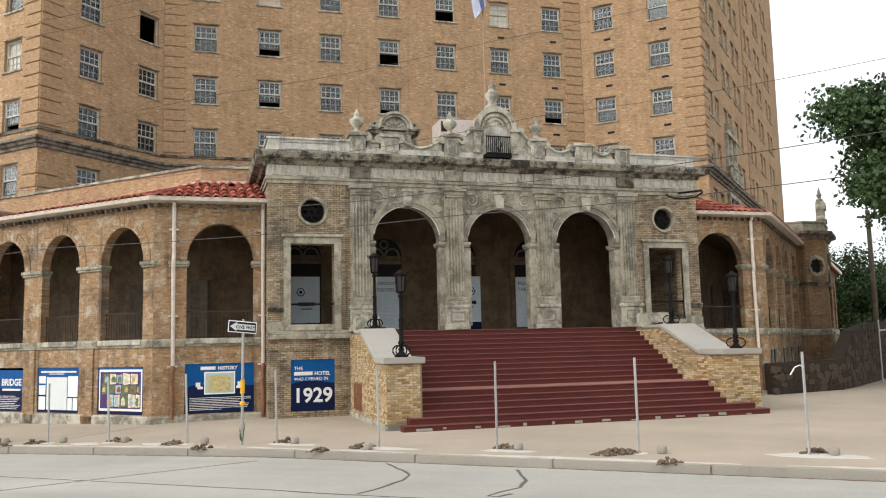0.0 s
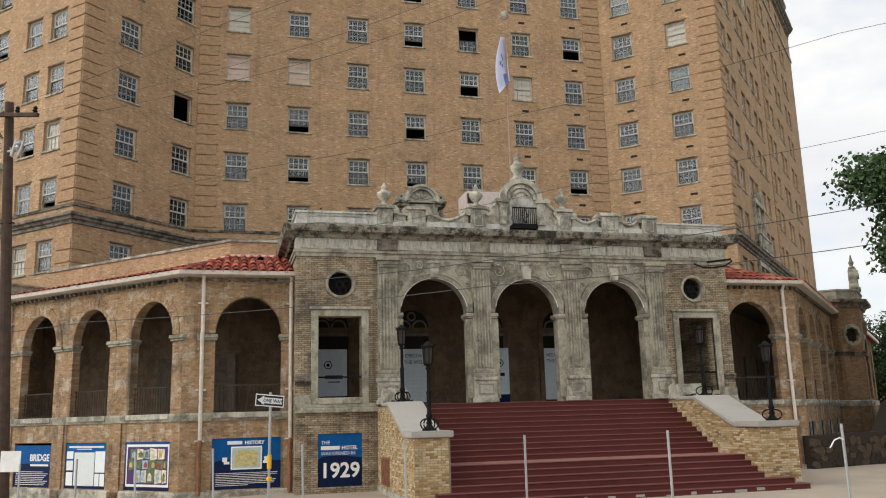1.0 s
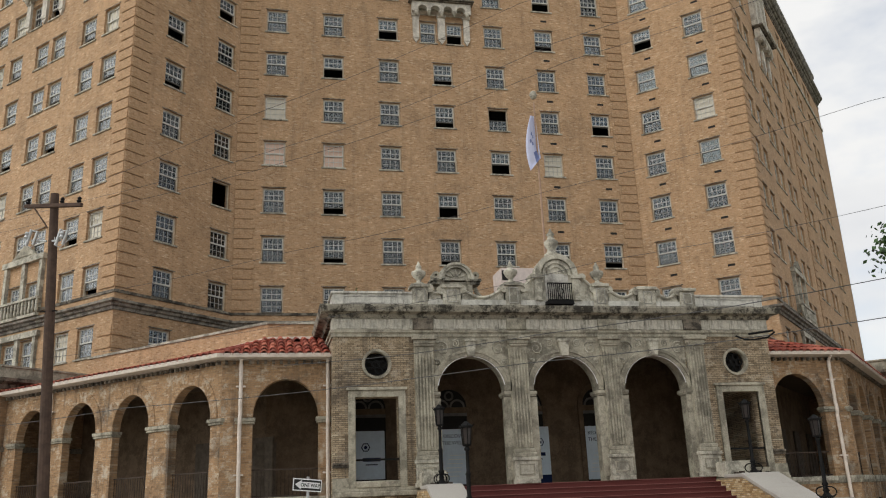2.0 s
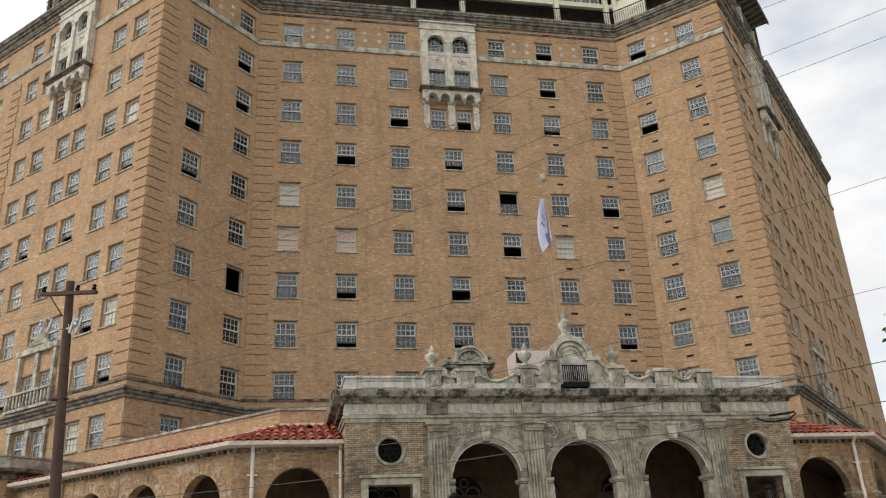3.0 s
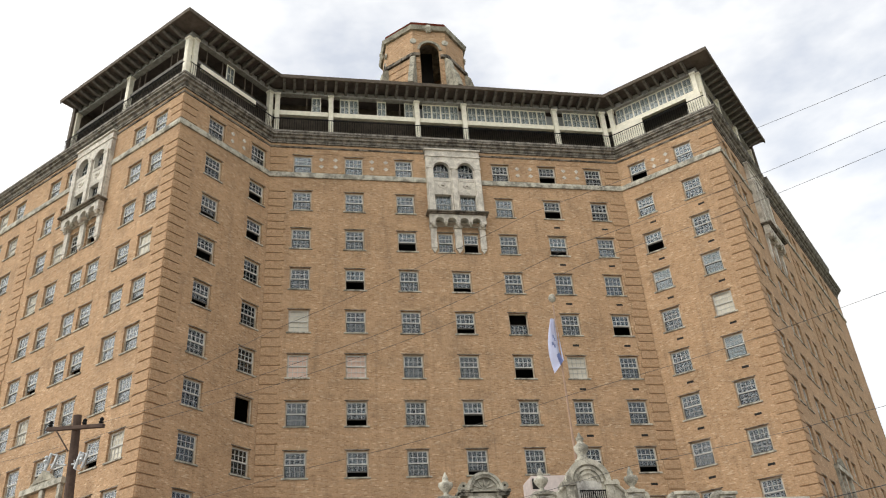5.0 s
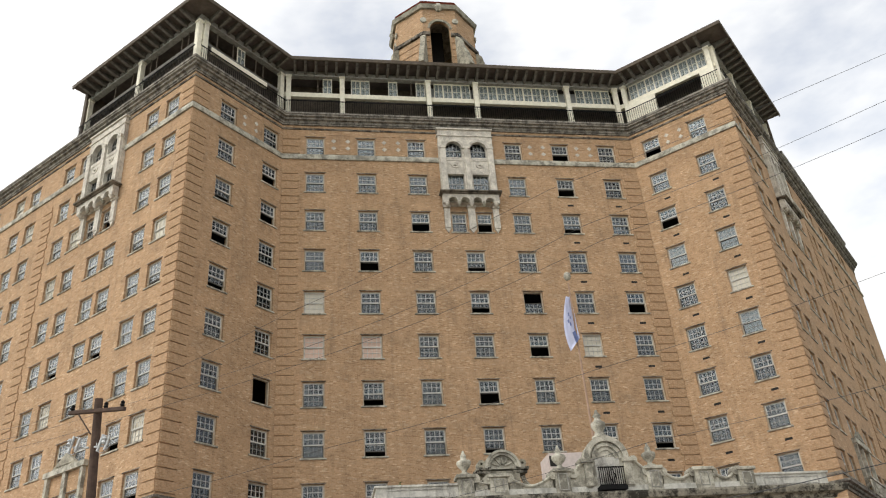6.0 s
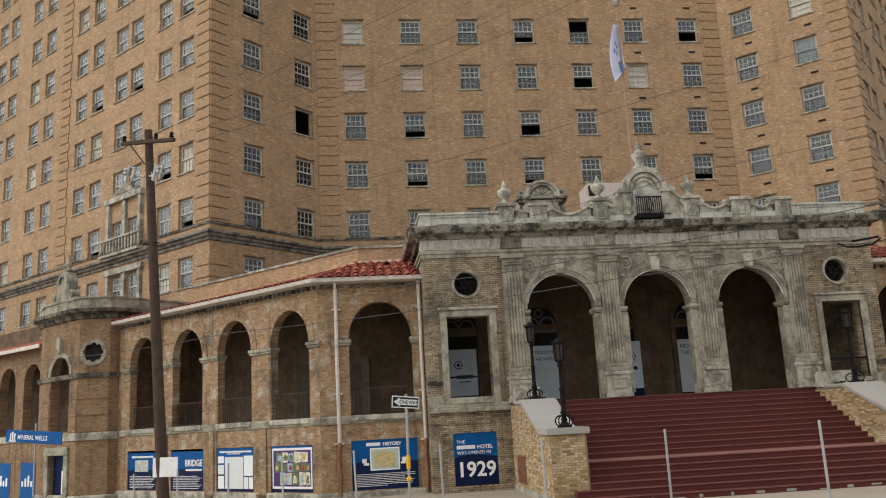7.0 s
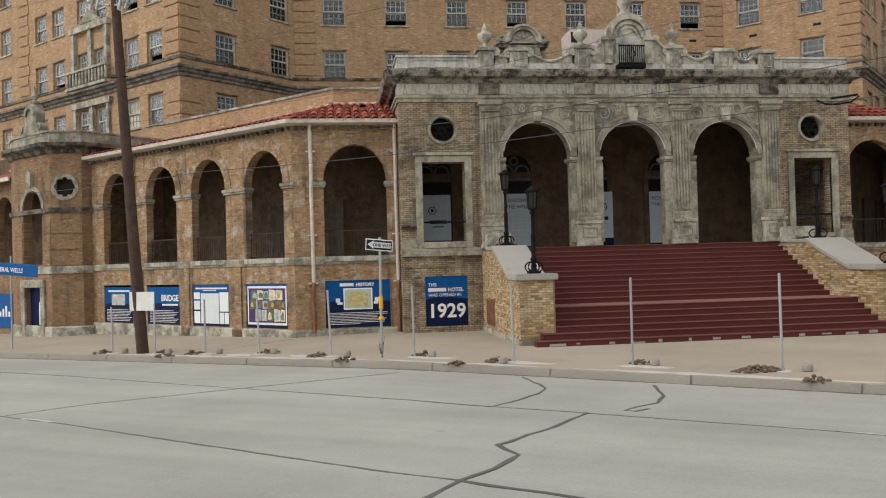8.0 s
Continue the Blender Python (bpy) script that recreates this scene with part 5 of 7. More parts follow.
part("niche", boxes((-0.5, 0.4, -0.05, -0.03, 9.25, 10.2)), STONE_WHITE, gable)
bm = boxes((-0.53, 0.43, -0.34, -0.3, 9.76, 9.8), (-0.53, 0.43, -0.34, -0.3, 9.14, 9.18), (-0.55, 0.45, -0.36, 0.0, 9.0, 9.13))
for k in range(13):
    x = -0.5 + 0.9 * k / 12
    box(bm, x - 0.012, x + 0.012, -0.335, -0.305, 9.15, 9.78)
tube(bm, [(-0.05, -0.36, 9.2), (0.07, -0.36, 9.47), (-0.05, -0.36, 9.74), (-0.17, -0.36, 9.47), (-0.05, -0.36, 9.2)], 0.018, 5)
part("balconet_rail", bm, IRON, gable, "small black iron balconet")
bm = lathe(bmesh.new(), [(0.26, 10.9), (0.3, 11.0), (0.2, 11.06), (0.16, 11.2), (0.25, 11.35), (0.27, 11.5), (0.14, 11.6), (0.1, 11.72), (0.16, 11.78), (0.07, 11.9), (0.03, 12.02)], 14, (-0.08, 0.15, 0))
part("finial", bm, STONE_PALE, gable, smooth=True)


def urn(x, z, tall=0.88):
    bm = lathe(bmesh.new(), [(0.18, 0), (0.2, 0.06), (0.09, 0.12), (0.08, 0.18), (0.2, 0.3), (0.26, 0.42), (0.25, 0.5), (0.12, 0.56), (0.1, 0.62), (0.11, 0.68), (0.06, 0.78), (0.02, tall)], 14, (x, 0.1, z))
    part("urn", bm, STONE_PALE, crest, "lidded stone urn", smooth=True)


for _x, _z in ((-5.18, 9.74), (-1.76, 9.84), (1.6, 9.84)):
    urn(_x, _z)
# end parapets: a sunk panel between plain blocks
for s in (-1, 1):
    part("parapet_panel", border(*sorted((s * 5.75, s * 7.9)), 9.03, 9.32, 0.04), STONE_WHITE, portico, m=pose(0, 0, 0))

# ---- small stone dormer behind the parapet, wrapped roof unit, flagpole ----
dormer = thing("stone_cartouche", "blackened carved stone cartouche with arched pediment on the porch roof", "cartouche", at=(-3.2, 2.8, 8.3))
bm = boxes((-0.6, 0.6, 0, 0.6, 0, 2.3), (-0.8, 0.8, -0.06, 0.64, 0, 1.5), (-0.66, -0.46, -0.08, 0.6, 1.5, 2.3), (0.46, 0.66, -0.08, 0.6, 1.5, 2.3))
part("body", bevelled(bm, 0.02), STONE, dormer)
for s in (-0.73, 0.73):
    part("side_cornice", bevelled(boxes((s - 0.29, s + 0.29, -0.16, 0.66, 2.3, 2.42), (s - 0.23, s + 0.23, -0.1, 0.6, 2.18, 2.3)), 0.015), STONE_SOOT, dormer)
bm = ring(bmesh.new(), 0, 2.36, 0.5, 0.6, -0.16, 0.56, 0, 180, 18)
ring(bm, 0, 2.36, 0.6, 0.7, -0.22, 0.56, 0, 180, 18)
ring(bm, 0, 2.36, 0.0, 0.5, -0.04, 0.5, 0, 180, 18)
for k in range(5):
    q = radians(30 + 30 * k)
    tube(bm, [(0.12 * math.cos(q), -0.06, 2.4 + 0.12 * math.sin(q)), (0.46 * math.cos(q), -0.06, 2.36 + 0.44 * math.sin(q))], 0.035, 5)
part("pediment", bm, STONE_PALE, dormer)
for s in (-1, 1):
    part("scroll_knob", ring(bmesh.new(), s * 0.8, 2.56, 0.05, 0.15, -0.1, 0.4, 0, 360, 12), STONE, dormer)
    bm = ring(bmesh.new(), s * 1.12, 1.5, 0.06, 0.2, -0.06, 0.45)
    tube(bm, [(s * 0.8, 0.1, 2.1), (s * 0.86, 0.1, 1.9), (s * 1.0, 0.1, 1.72), (s * 1.2, 0.1, 1.6)], 0.09, 6)
    part("volute", bm, STONE, dormer)
part("shield", boxes((-0.26, 0.26, -0.05, 0.02, 1.7, 2.15)), STONE_SOOT, dormer)

unit = thing("roof_unit", "white sheet-metal box on the porch roof", "roof unit", at=(-0.7, 2.4, 8.3))
part("casing", bevelled(boxes((-0.75, 0.8, 0, 1.2, 0, 2.82)), 0.05, 2), plain("faded_white_sheet", (0.58, 0.5, 0.46), 0.6, 0, 0.15), unit)
part("opening", boxes((-0.7, -0.35, -0.02, 0.1, 2.3, 2.7)), BLACK, unit)

mast = thing("flagpole", "slender pale flagpole with a ball top and hanging flag", "flagpole", at=(0.33, 2.0, 8.3))
bm = tube(bmesh.new(), [(0, 0, 0), (0, 0, 5.0), (0, 0, 9.95)], 0.06, 8, 0.035)
part("pole", bm, plain("faded_pole_paint", (0.3, 0.2, 0.14), 0.7, 0, 0.2), mast)
bm = lathe(bmesh.new(), [(0.02, 10.08), (0.12, 10.15), (0.16, 10.28), (0.12, 10.42), (0.02, 10.48)], 12)
part("ball", bm, STONE_PALE, mast, smooth=True)
bm = bmesh.new()
rows = []
for i in range(15):
    t = i / 14
    row = []
    for j in range(9):
        s_ = j / 8
        x = 0.02 + 0.16 * t - s_ * (0.24 + 0.36 * math.sin(2.4 * t))
        y = 0.14 * math.sin(5 * s_ + 2.2 * t) * (0.35 + t)
        z = 9.35 - 1.85 * t - 0.55 * s_ * t - 0.05 * s_
        row.append(bm.verts.new((x, y, z)))
    rows.append(row)
for i in range(14):
    for j in range(8):
        bm.faces.new((rows[i][j], rows[i + 1][j], rows[i + 1][j + 1], rows[i][j + 1])).material_index = 1 if (i > 10 and 1 < j < 5) or (4 < i < 9 and 2 < j < 6 and (i + j) % 3 == 0) else 0
bmesh.ops.solidify(bm, geom=list(bm.faces), thickness=0.012)
part("flag", bm, [plain("bluish_white_flag", (0.66, 0.69, 0.84), 0.8, 0, 0.06), plain("flag_blue", (0.22, 0.27, 0.5), 0.8)], mast, "bluish white flag with blue motifs", smooth=True)

# ---- porch back wall: arched doorways with banners ----
for i, c in enumerate((-6.5, -3.2, 0.0, 3.2)):
    bm = ring(bmesh.new(), c, 5.95, 0.72, 0.92, -0.06, 0.0, 0, 180, 18)
    box(bm, c - 0.92, c - 0.72, -0.06, 0, 2.8, 5.95)
    box(bm, c + 0.72, c + 0.92, -0.06, 0, 2.8, 5.95)
    o = part("doorway", bm, PLASTER, portico, "plastered arched doorway", m=pose(0, 5.0, 0))
    # A black sheet paints the darkness of the doorway.
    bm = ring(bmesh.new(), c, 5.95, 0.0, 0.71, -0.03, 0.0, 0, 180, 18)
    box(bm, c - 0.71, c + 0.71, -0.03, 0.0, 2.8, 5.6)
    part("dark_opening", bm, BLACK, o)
    bm = boxes((c - 0.72, c + 0.72, -0.05, -0.02, 5.6, 5.72))
    ring(bm, c - 0.33, 5.95, 0.24, 0.32, -0.05, -0.02, 0, 180, 12)
    ring(bm, c + 0.33, 5.95, 0.24, 0.32, -0.05, -0.02, 0, 180, 12)
    ring(bm, c, 6.4, 0.12, 0.2, -0.05, -0.02, 0, 360, 12)
    part("fanlight_tracery", bm, EAVEWOOD, o)
BANS = [(-7.0, -5.85, 3.25, 5.08), (-3.62, -2.5, 2.95, 5.08), (-0.45, 0.9, 3.2, 5.1), (2.48, 3.6, 2.95, 5.08)]
for i, (x0, x1, z0, z1) in enumerate(BANS):
    o = thing("hanging_banner", "pale blue printed banner hung in a doorway", "banner", "porch banners", at=(x0, 4.9, z0))
    w, h = x1 - x0, z1 - z0
    part("sheet", boxes((0, w, 0, 0.012, 0, h)), PALEBLUE, o)
    if i in (1, 3):
        a, b = (("DISCOVER", "THE WELLS") if i == 1 else ("REDISCOVER", "THE"))
        for k, tx in enumerate((a, b)):
            words(tx, 0.2, NAVY, o, pose(w - 0.06 if i == 1 else 0.1, -0.004, h - 0.34 - 0.26 * k, 90, 0, 0), align="RIGHT" if i == 1 else "LEFT")
        part("print", boxes(*[(0.1 + 0.05 * k, 0.16 + 0.05 * k + w * 0.5, -0.004, 0, 0.3 + 0.16 * k, 0.33 + 0.16 * k) for k in range(6)]), CURTAIN, o)
    else:
        part("emblem", ring(ring(bmesh.new(), 0.4 if i == 0 else w - 0.4, h - 0.62, 0.14, 0.18, -0.004, 0, 0, 360, 6), 0.4 if i == 0 else w - 0.4, h - 0.62, 0.0, 0.07, -0.004, 0, 0, 360, 8), NAVY, o)
        part("print", boxes((w * 0.25, w * 0.85, -0.004, 0, h - 1.16, h - 1.02), (w * 0.35, w * 0.75, -0.004, 0, h - 1.3, h - 1.26)), NAVY, o)
        if i == 2:
            part("lower_band", boxes((0, w, -0.006, 0, -0.38, 0.0)), NAVY, o)

# ---- stairs ----
SX0, SX1 = -4.5, 5.2
stairs = thing("entrance_stairs", "broad flight of worn red-painted concrete steps", "stairs", kind="structure")
RISE = 2.8 / 17
for k in range(17):
    z1 = RISE * (k + 1)
    y0 = -6.26 + 0.3 * k if k < 6 else -3.3 + 0.3 * (k - 6)
    y1 = 0.3 if k == 16 else (-3.2 if k == 5 else y0 + 0.34)
    xa, xb = (-5.2, 6.3) if k < 1 else ((-4.95, 6.0) if k < 2 else (SX0, SX1))
    o = part("step", bevelled(boxes((xa, xb, y0, y1, z1 - RISE - (0.3 if k == 0 else 0.02), z1 - 0.03)), 0.01), STEPRED, stairs)
    part("nosing", bevelled(boxes((xa, xb, y0 - 0.025, y0 + 0.035, z1 - 0.032, z1)), 0.008), NOSING, o)
    part("tread", boxes((xa, xb, y0 + 0.035, y1 if k in (5, 16) else y0 + 0.31, z1 - 0.032, z1 - 0.002)), STEPRED if k != 5 else LANDING, o)
part("stair_fill", prism(bmesh.new(), [(-6.1, -0.4), (0.2, -0.4), (0.2, 2.6), (-3.1, 0.8), (-4.6, 0.7)], -SX1 - 0.1, -SX0 + 0.1), STEPRED, stairs, m=pose(0, 0, 0, 0, 0, 90))
_bm = bmesh.new()
_r = random.Random(8)
for k in range(14):
    x = -4.9 + 0.78 * k + 0.25 * _r.random()
    w = 0.08 + 0.4 * _r.random() ** 2
    z = 0.04 * _r.random()
    box(_bm, x, x + w, -6.268, -6.25, z, z + 0.03 + 0.06 * _r.random())
part("bare_patch", bevelled(_bm, 0.006), CAPSTONE, stairs, "bare concrete where the paint has worn off")


def stair_wall(x0, x1, hatch):
    o = thing("stair_wall", "yellow brick stair wall with sloping grey stone cap", "wall", "stair walls", "structure")
    q = pose(0, 0, 0, 0, 0, 90)
    bm = prism(bmesh.new(), [(-5.65, -0.5), (0, -0.5), (0, 2.72), (-2.15, 2.72), (-4.35, 1.8), (-5.65, 1.8)], -x1, -x0)
    part("brick_body", bm, MORTAR, o, m=q)
    part("plinth", boxes((-5.7, 0, -x1 - 0.04, -x0 + 0.04, -0.5, 0.16)), STONE_PALE, o, m=q)
    bm = bevelled(prism(bmesh.new(), [(-2.1, 2.72), (-2.1, 2.86), (-3.3, 2.36), (-3.3, 2.24)], -x1 - 0.07, -x0 + 0.07), 0.012)
    part("sloping_cap", bm, CAPSTONE, o, m=q)
    bm = bevelled(prism(bmesh.new(), [(-3.31, 2.24), (-3.31, 2.36), (-4.45, 1.92), (-4.45, 1.8)], -x1 - 0.07, -x0 + 0.07), 0.012)
    part("sloping_cap", bm, CAPSTONE, o, m=q)
    part("pedestal_cap", bevelled(boxes((-5.74, -4.45, -x1 - 0.09, -x0 + 0.09, 1.8, 1.98)), 0.02, 2), CAPSTONE, o, m=q)
    part("upper_cap", bevelled(boxes((-2.1, -0.9, -x1 - 0.03, -x0 + 0.03, 2.72, 2.84)), 0.02), CAPSTONE, o, m=q)
    part("broken_block", bevelled(boxes((-0.9, -0.05, -x1 + 0.1, -x0 - 0.05, 2.72, 3.3)), 0.05, 2), STONE_PALE, o, m=pose(0, 0, 0, 0, 0, 90))
    r = random.Random(int(x0 * 10))
    bm = bmesh.new()
    for k in range(10):
        a, b = -1.9 + 1.2 * r.random(), -x1 + (x1 - x0) * r.random() * 0.7
        box(bm, a, a + 0.22, b, b + 0.12, 2.84, 2.88 + 0.06 * r.random())
    part("loose_brick", bevelled(bm, 0.015), RUBBLE, o, m=q)
    if hatch:
        part("hatch", boxes((-2.1, -0.9, -x0 - 0.03, -x0 + 0.03, 0.26, 1.15)), RUST, o, "rusty ironwork hatch", m=q)
        bm = boxes(*[(-2.05 + 0.16 * k, -2.0 + 0.16 * k, -x0, -x0 + 0.06, 0.3, 1.1) for k in range(8)])
        part("hatch_bar", bm, RUST, o, m=q)
    return o


STAIR_WALL_A = stair_wall(-5.5, -4.5, True)
STAIR_WALL_B = stair_wall(5.2, 6.45, False)


def lamp(x, y, z, tall):
    o = thing("street_lamp", "black cast-iron lamp standard with a lantern head", "lamp", "stair lamps", at=(x, y, z))
    s = tall / 2.45
    bm = lathe(bmesh.new(), [(0.2, 0), (0.2, 0.05), (0.13, 0.08), (0.075, 0.16), (0.065, 0.34), (0.1, 0.4), (0.06, 0.48), (0.062, 1.0 * s), (0.08, 1.04 * s), (0.05, 1.1 * s), (0.045, 1.65 * s), (0.085, 1.7 * s), (0.045, 1.78 * s)], 12)
    part("shaft", bm, IRON, o, smooth=True)
    bm = bmesh.new()
    for k in range(4):
        m = Matrix.Rotation(radians(90 * k + 45), 4, "Z")
        pts = [m @ Vector((0.1 + 0.19 * math.sin(a), 0, 0.18 - 0.15 * math.cos(a))) for a in np.linspace(-0.4, 4.6, 12)]
        tube(bm, pts, 0.022, 5)
    part("scroll_foot", bm, IRON, o)
    z0, z1 = 1.78 * s, 2.28 * s
    bm = lathe(bmesh.new(), [(0.1, z0), (0.13, z0 + 0.04), (0.13, z0 + 0.06)], 6)
    for k in range(6):
        a = math.pi / 3 * k + math.pi / 6
        tube(bm, [(0.12 * math.cos(a), 0.12 * math.sin(a), z0 + 0.05), (0.15 * math.cos(a), 0.15 * math.sin(a), z1)], 0.014, 5)
    lathe(bm, [(0.19, z1), (0.2, z1 + 0.05), (0.1, z1 + 0.12), (0.03, z1 + 0.18)], 6)
    for k in range(6):
        a = math.pi / 3 * k + math.pi / 6
        tube(bm, [(0.18 * math.cos(a), 0.18 * math.sin(a), z1 + 0.02), (0.24 * math.cos(a), 0.24 * math.sin(a), z1 + 0.1)], 0.012, 4)
    part("lantern_cage", bm, IRON, o)
    part("lantern_glass", lathe(bmesh.new(), [(0.11, z0 + 0.06), (0.14, z1 - 0.01)], 6), AMBER, o, "brownish translucent lantern glass")


lamp(-4.94, -5.1, 1.98, 2.48)
lamp(-4.95, -1.5, 2.84, 2.5)
lamp(6.06, -5.1, 1.98, 2.46)
lamp(5.98, -1.5, 2.84, 2.5)


# ---- loggia detail ----
RAILRUST = plain("brown_rusted_rail", (0.05, 0.036, 0.028), 0.85, 0, 0.4)
ME_RBAR = mesh_of("baluster", boxes((-0.008, 0.008, -0.008, 0.008, 0, 0.92)), RAILRUST)
ME_EAVE = mesh_of("eave_block", bevelled(boxes((-0.045, 0.045, -0.16, 0.0, 7.08, 7.2)), 0.006), STONE_DARK)


def tile_mesh():
    bm = bmesh.new()
    n, L = 5, 0.88
    rows = []
    for y, r in ((0, 0.135), (L, 0.11)):
        for rr in (r, r - 0.018):
            rows.append([bm.verts.new((rr * math.cos(math.pi * k / n), y, rr * math.sin(math.pi * k / n) - (0.0 if y == 0 else 0.02))) for k in range(n + 1)])
    a, b, c, d = rows
    for k in range(n):
        bm.faces.new((a[k], a[k + 1], c[k + 1], c[k]))
        bm.faces.new((a[k], b[k], b[k + 1], a[k + 1]))
    return bm


ME_TILE = [mesh_of("roof_tile", tile_mesh(), m) for m in (ROOFRED, plain("red_clay_tile_dark", (0.2, 0.045, 0.03), 0.65, 0, 0.4, 3.0), plain("red_clay_tile_pale", (0.36, 0.11, 0.07), 0.65, 0, 0.4, 3.0))]
SLOPE = math.degrees(math.atan(0.325))


def lay_tiles(parent, base, length, hip_low, hip_high, rng, k0=0.325, k1=0.325):
    """Barrel tiles on one roof plane; a hip at the low or high end of x cuts the courses."""
    n = int(length / 0.3)
    for row in range(5):
        o = -0.44 + 0.8 * row
        for k in range(n):
            x = (k + 0.5) * length / n
            cut = 0.414 * max(0.0, o + 0.3)
            if (hip_low and x < cut) or (hip_high and x > length - cut):
                continue
            if rng.random() < 0.015:
                continue
            kk = k0 + (k1 - k0) * x / length
            put("roof_tile", rng.choice(ME_TILE), parent, base @ pose(x, o, 7.36 + (o + 0.4) * kk, math.degrees(math.atan(kk)) + rng.uniform(-1.5, 1.5), 0, rng.uniform(-2, 2)))


def loggia_arch(wing, base, xc, w, zt):
    bm = ring(bmesh.new(), xc, 5.3, w / 2, w / 2 + 0.34, -0.02, 0.02, 0, 180, 20)
    for v in bm.verts:
        v.co.z = 5.3 + (v.co.z - 5.3) * ((zt - 5.3) / (w / 2) if v.co.z > 5.3 else 1.0)
    o = part("arch_band", bm, BRICK_OLD, wing, "soldier-course brick arch band", m=base)
    n = 17
    bm = bmesh.new()
    for k in range(n):
        a = math.pi * (k + 0.5) / n
        c, s = math.cos(a), math.sin(a)
        r0, r1 = w / 2 + 0.01, w / 2 + 0.32
        hw = 0.5 * math.pi / n * (w / 2 + 0.05) * 0.96
        k2 = (zt - 5.3) / (w / 2)
        vs = []
        for yy in (-0.03, 0.0):
            for r, t in ((r0, -1), (r0, 1), (r1, 1), (r1, -1)):
                vs.append(bm.verts.new((xc + r * c - t * hw * s, yy, 5.3 + (r * s + t * hw * c) * k2)))
        for f in ((0, 1, 2, 3), (7, 6, 5, 4), (0, 4, 5, 1), (1, 5, 6, 2), (2, 6, 7, 3), (3, 7, 4, 0)):
            bm.faces.new([vs[i] for i in f])
    part("voussoir", bm, BRICK_OLD, o)
    for s in (-1, 1):
        x0, x1 = sorted((xc + s * (w / 2 - 0.06), xc + s * (w / 2 + 0.56)))
        part("impost", bevelled(boxes((x0, x1, -0.06, 0.33, 5.08, 5.16), (x0 - 0.03, x1 + 0.03, -0.1, 0.36, 5.16, 5.28)), 0.012), STONE, o)
    rail = part("railing", boxes((xc - w / 2, xc + w / 2, 0.18, 0.21, 3.56, 3.6), (xc - w / 2, xc + w / 2, 0.18, 0.21, 2.72, 2.75)), RAILRUST, o, "thin rusted iron railing")
    for k in range(int(w / 0.13)):
        put("baluster", ME_RBAR, o, pose(xc - w / 2 + 0.06 + 0.13 * k, 0.195, 2.68))
    part("sill", bevelled(boxes((xc - w / 2 - 0.02, xc + w / 2 + 0.02, -0.11, 0.41, 2.5, 2.68)), 0.015), STONE_PALE, o)


def downpipe(wing, base, x, y, lean=0.0):
    bm = bmesh.new()
    tube(bm, [(x, y - 0.3, 7.25), (x, y - 0.12, 7.05), (x + 0.01, y - 0.1, 5.4), (x, y - 0.14, 5.28), (x, y - 0.14, 5.08), (x, y - 0.1, 4.95), (x + 0.02, y - 0.1, 1.75)], 0.065, 8)
    o = part("downpipe", bm, WHITEPIPE, wing, "white painted downpipe with rusty foot", m=base)
    bm = tube(bmesh.new(), [(x + 0.02, y - 0.1, 1.8), (x - 0.02, y - 0.12, 1.2), (x + 0.03, y - 0.1, 0.6), (x, y - 0.1, 0.05)], 0.07, 8)
    part("pipe_foot", bm, RUST, o)
    for z in (1.75, 3.4, 6.3):
        part("clip", boxes((x - 0.16, x + 0.16, y - 0.12, y, z, z + 0.05)), WHITEPIPE, o)


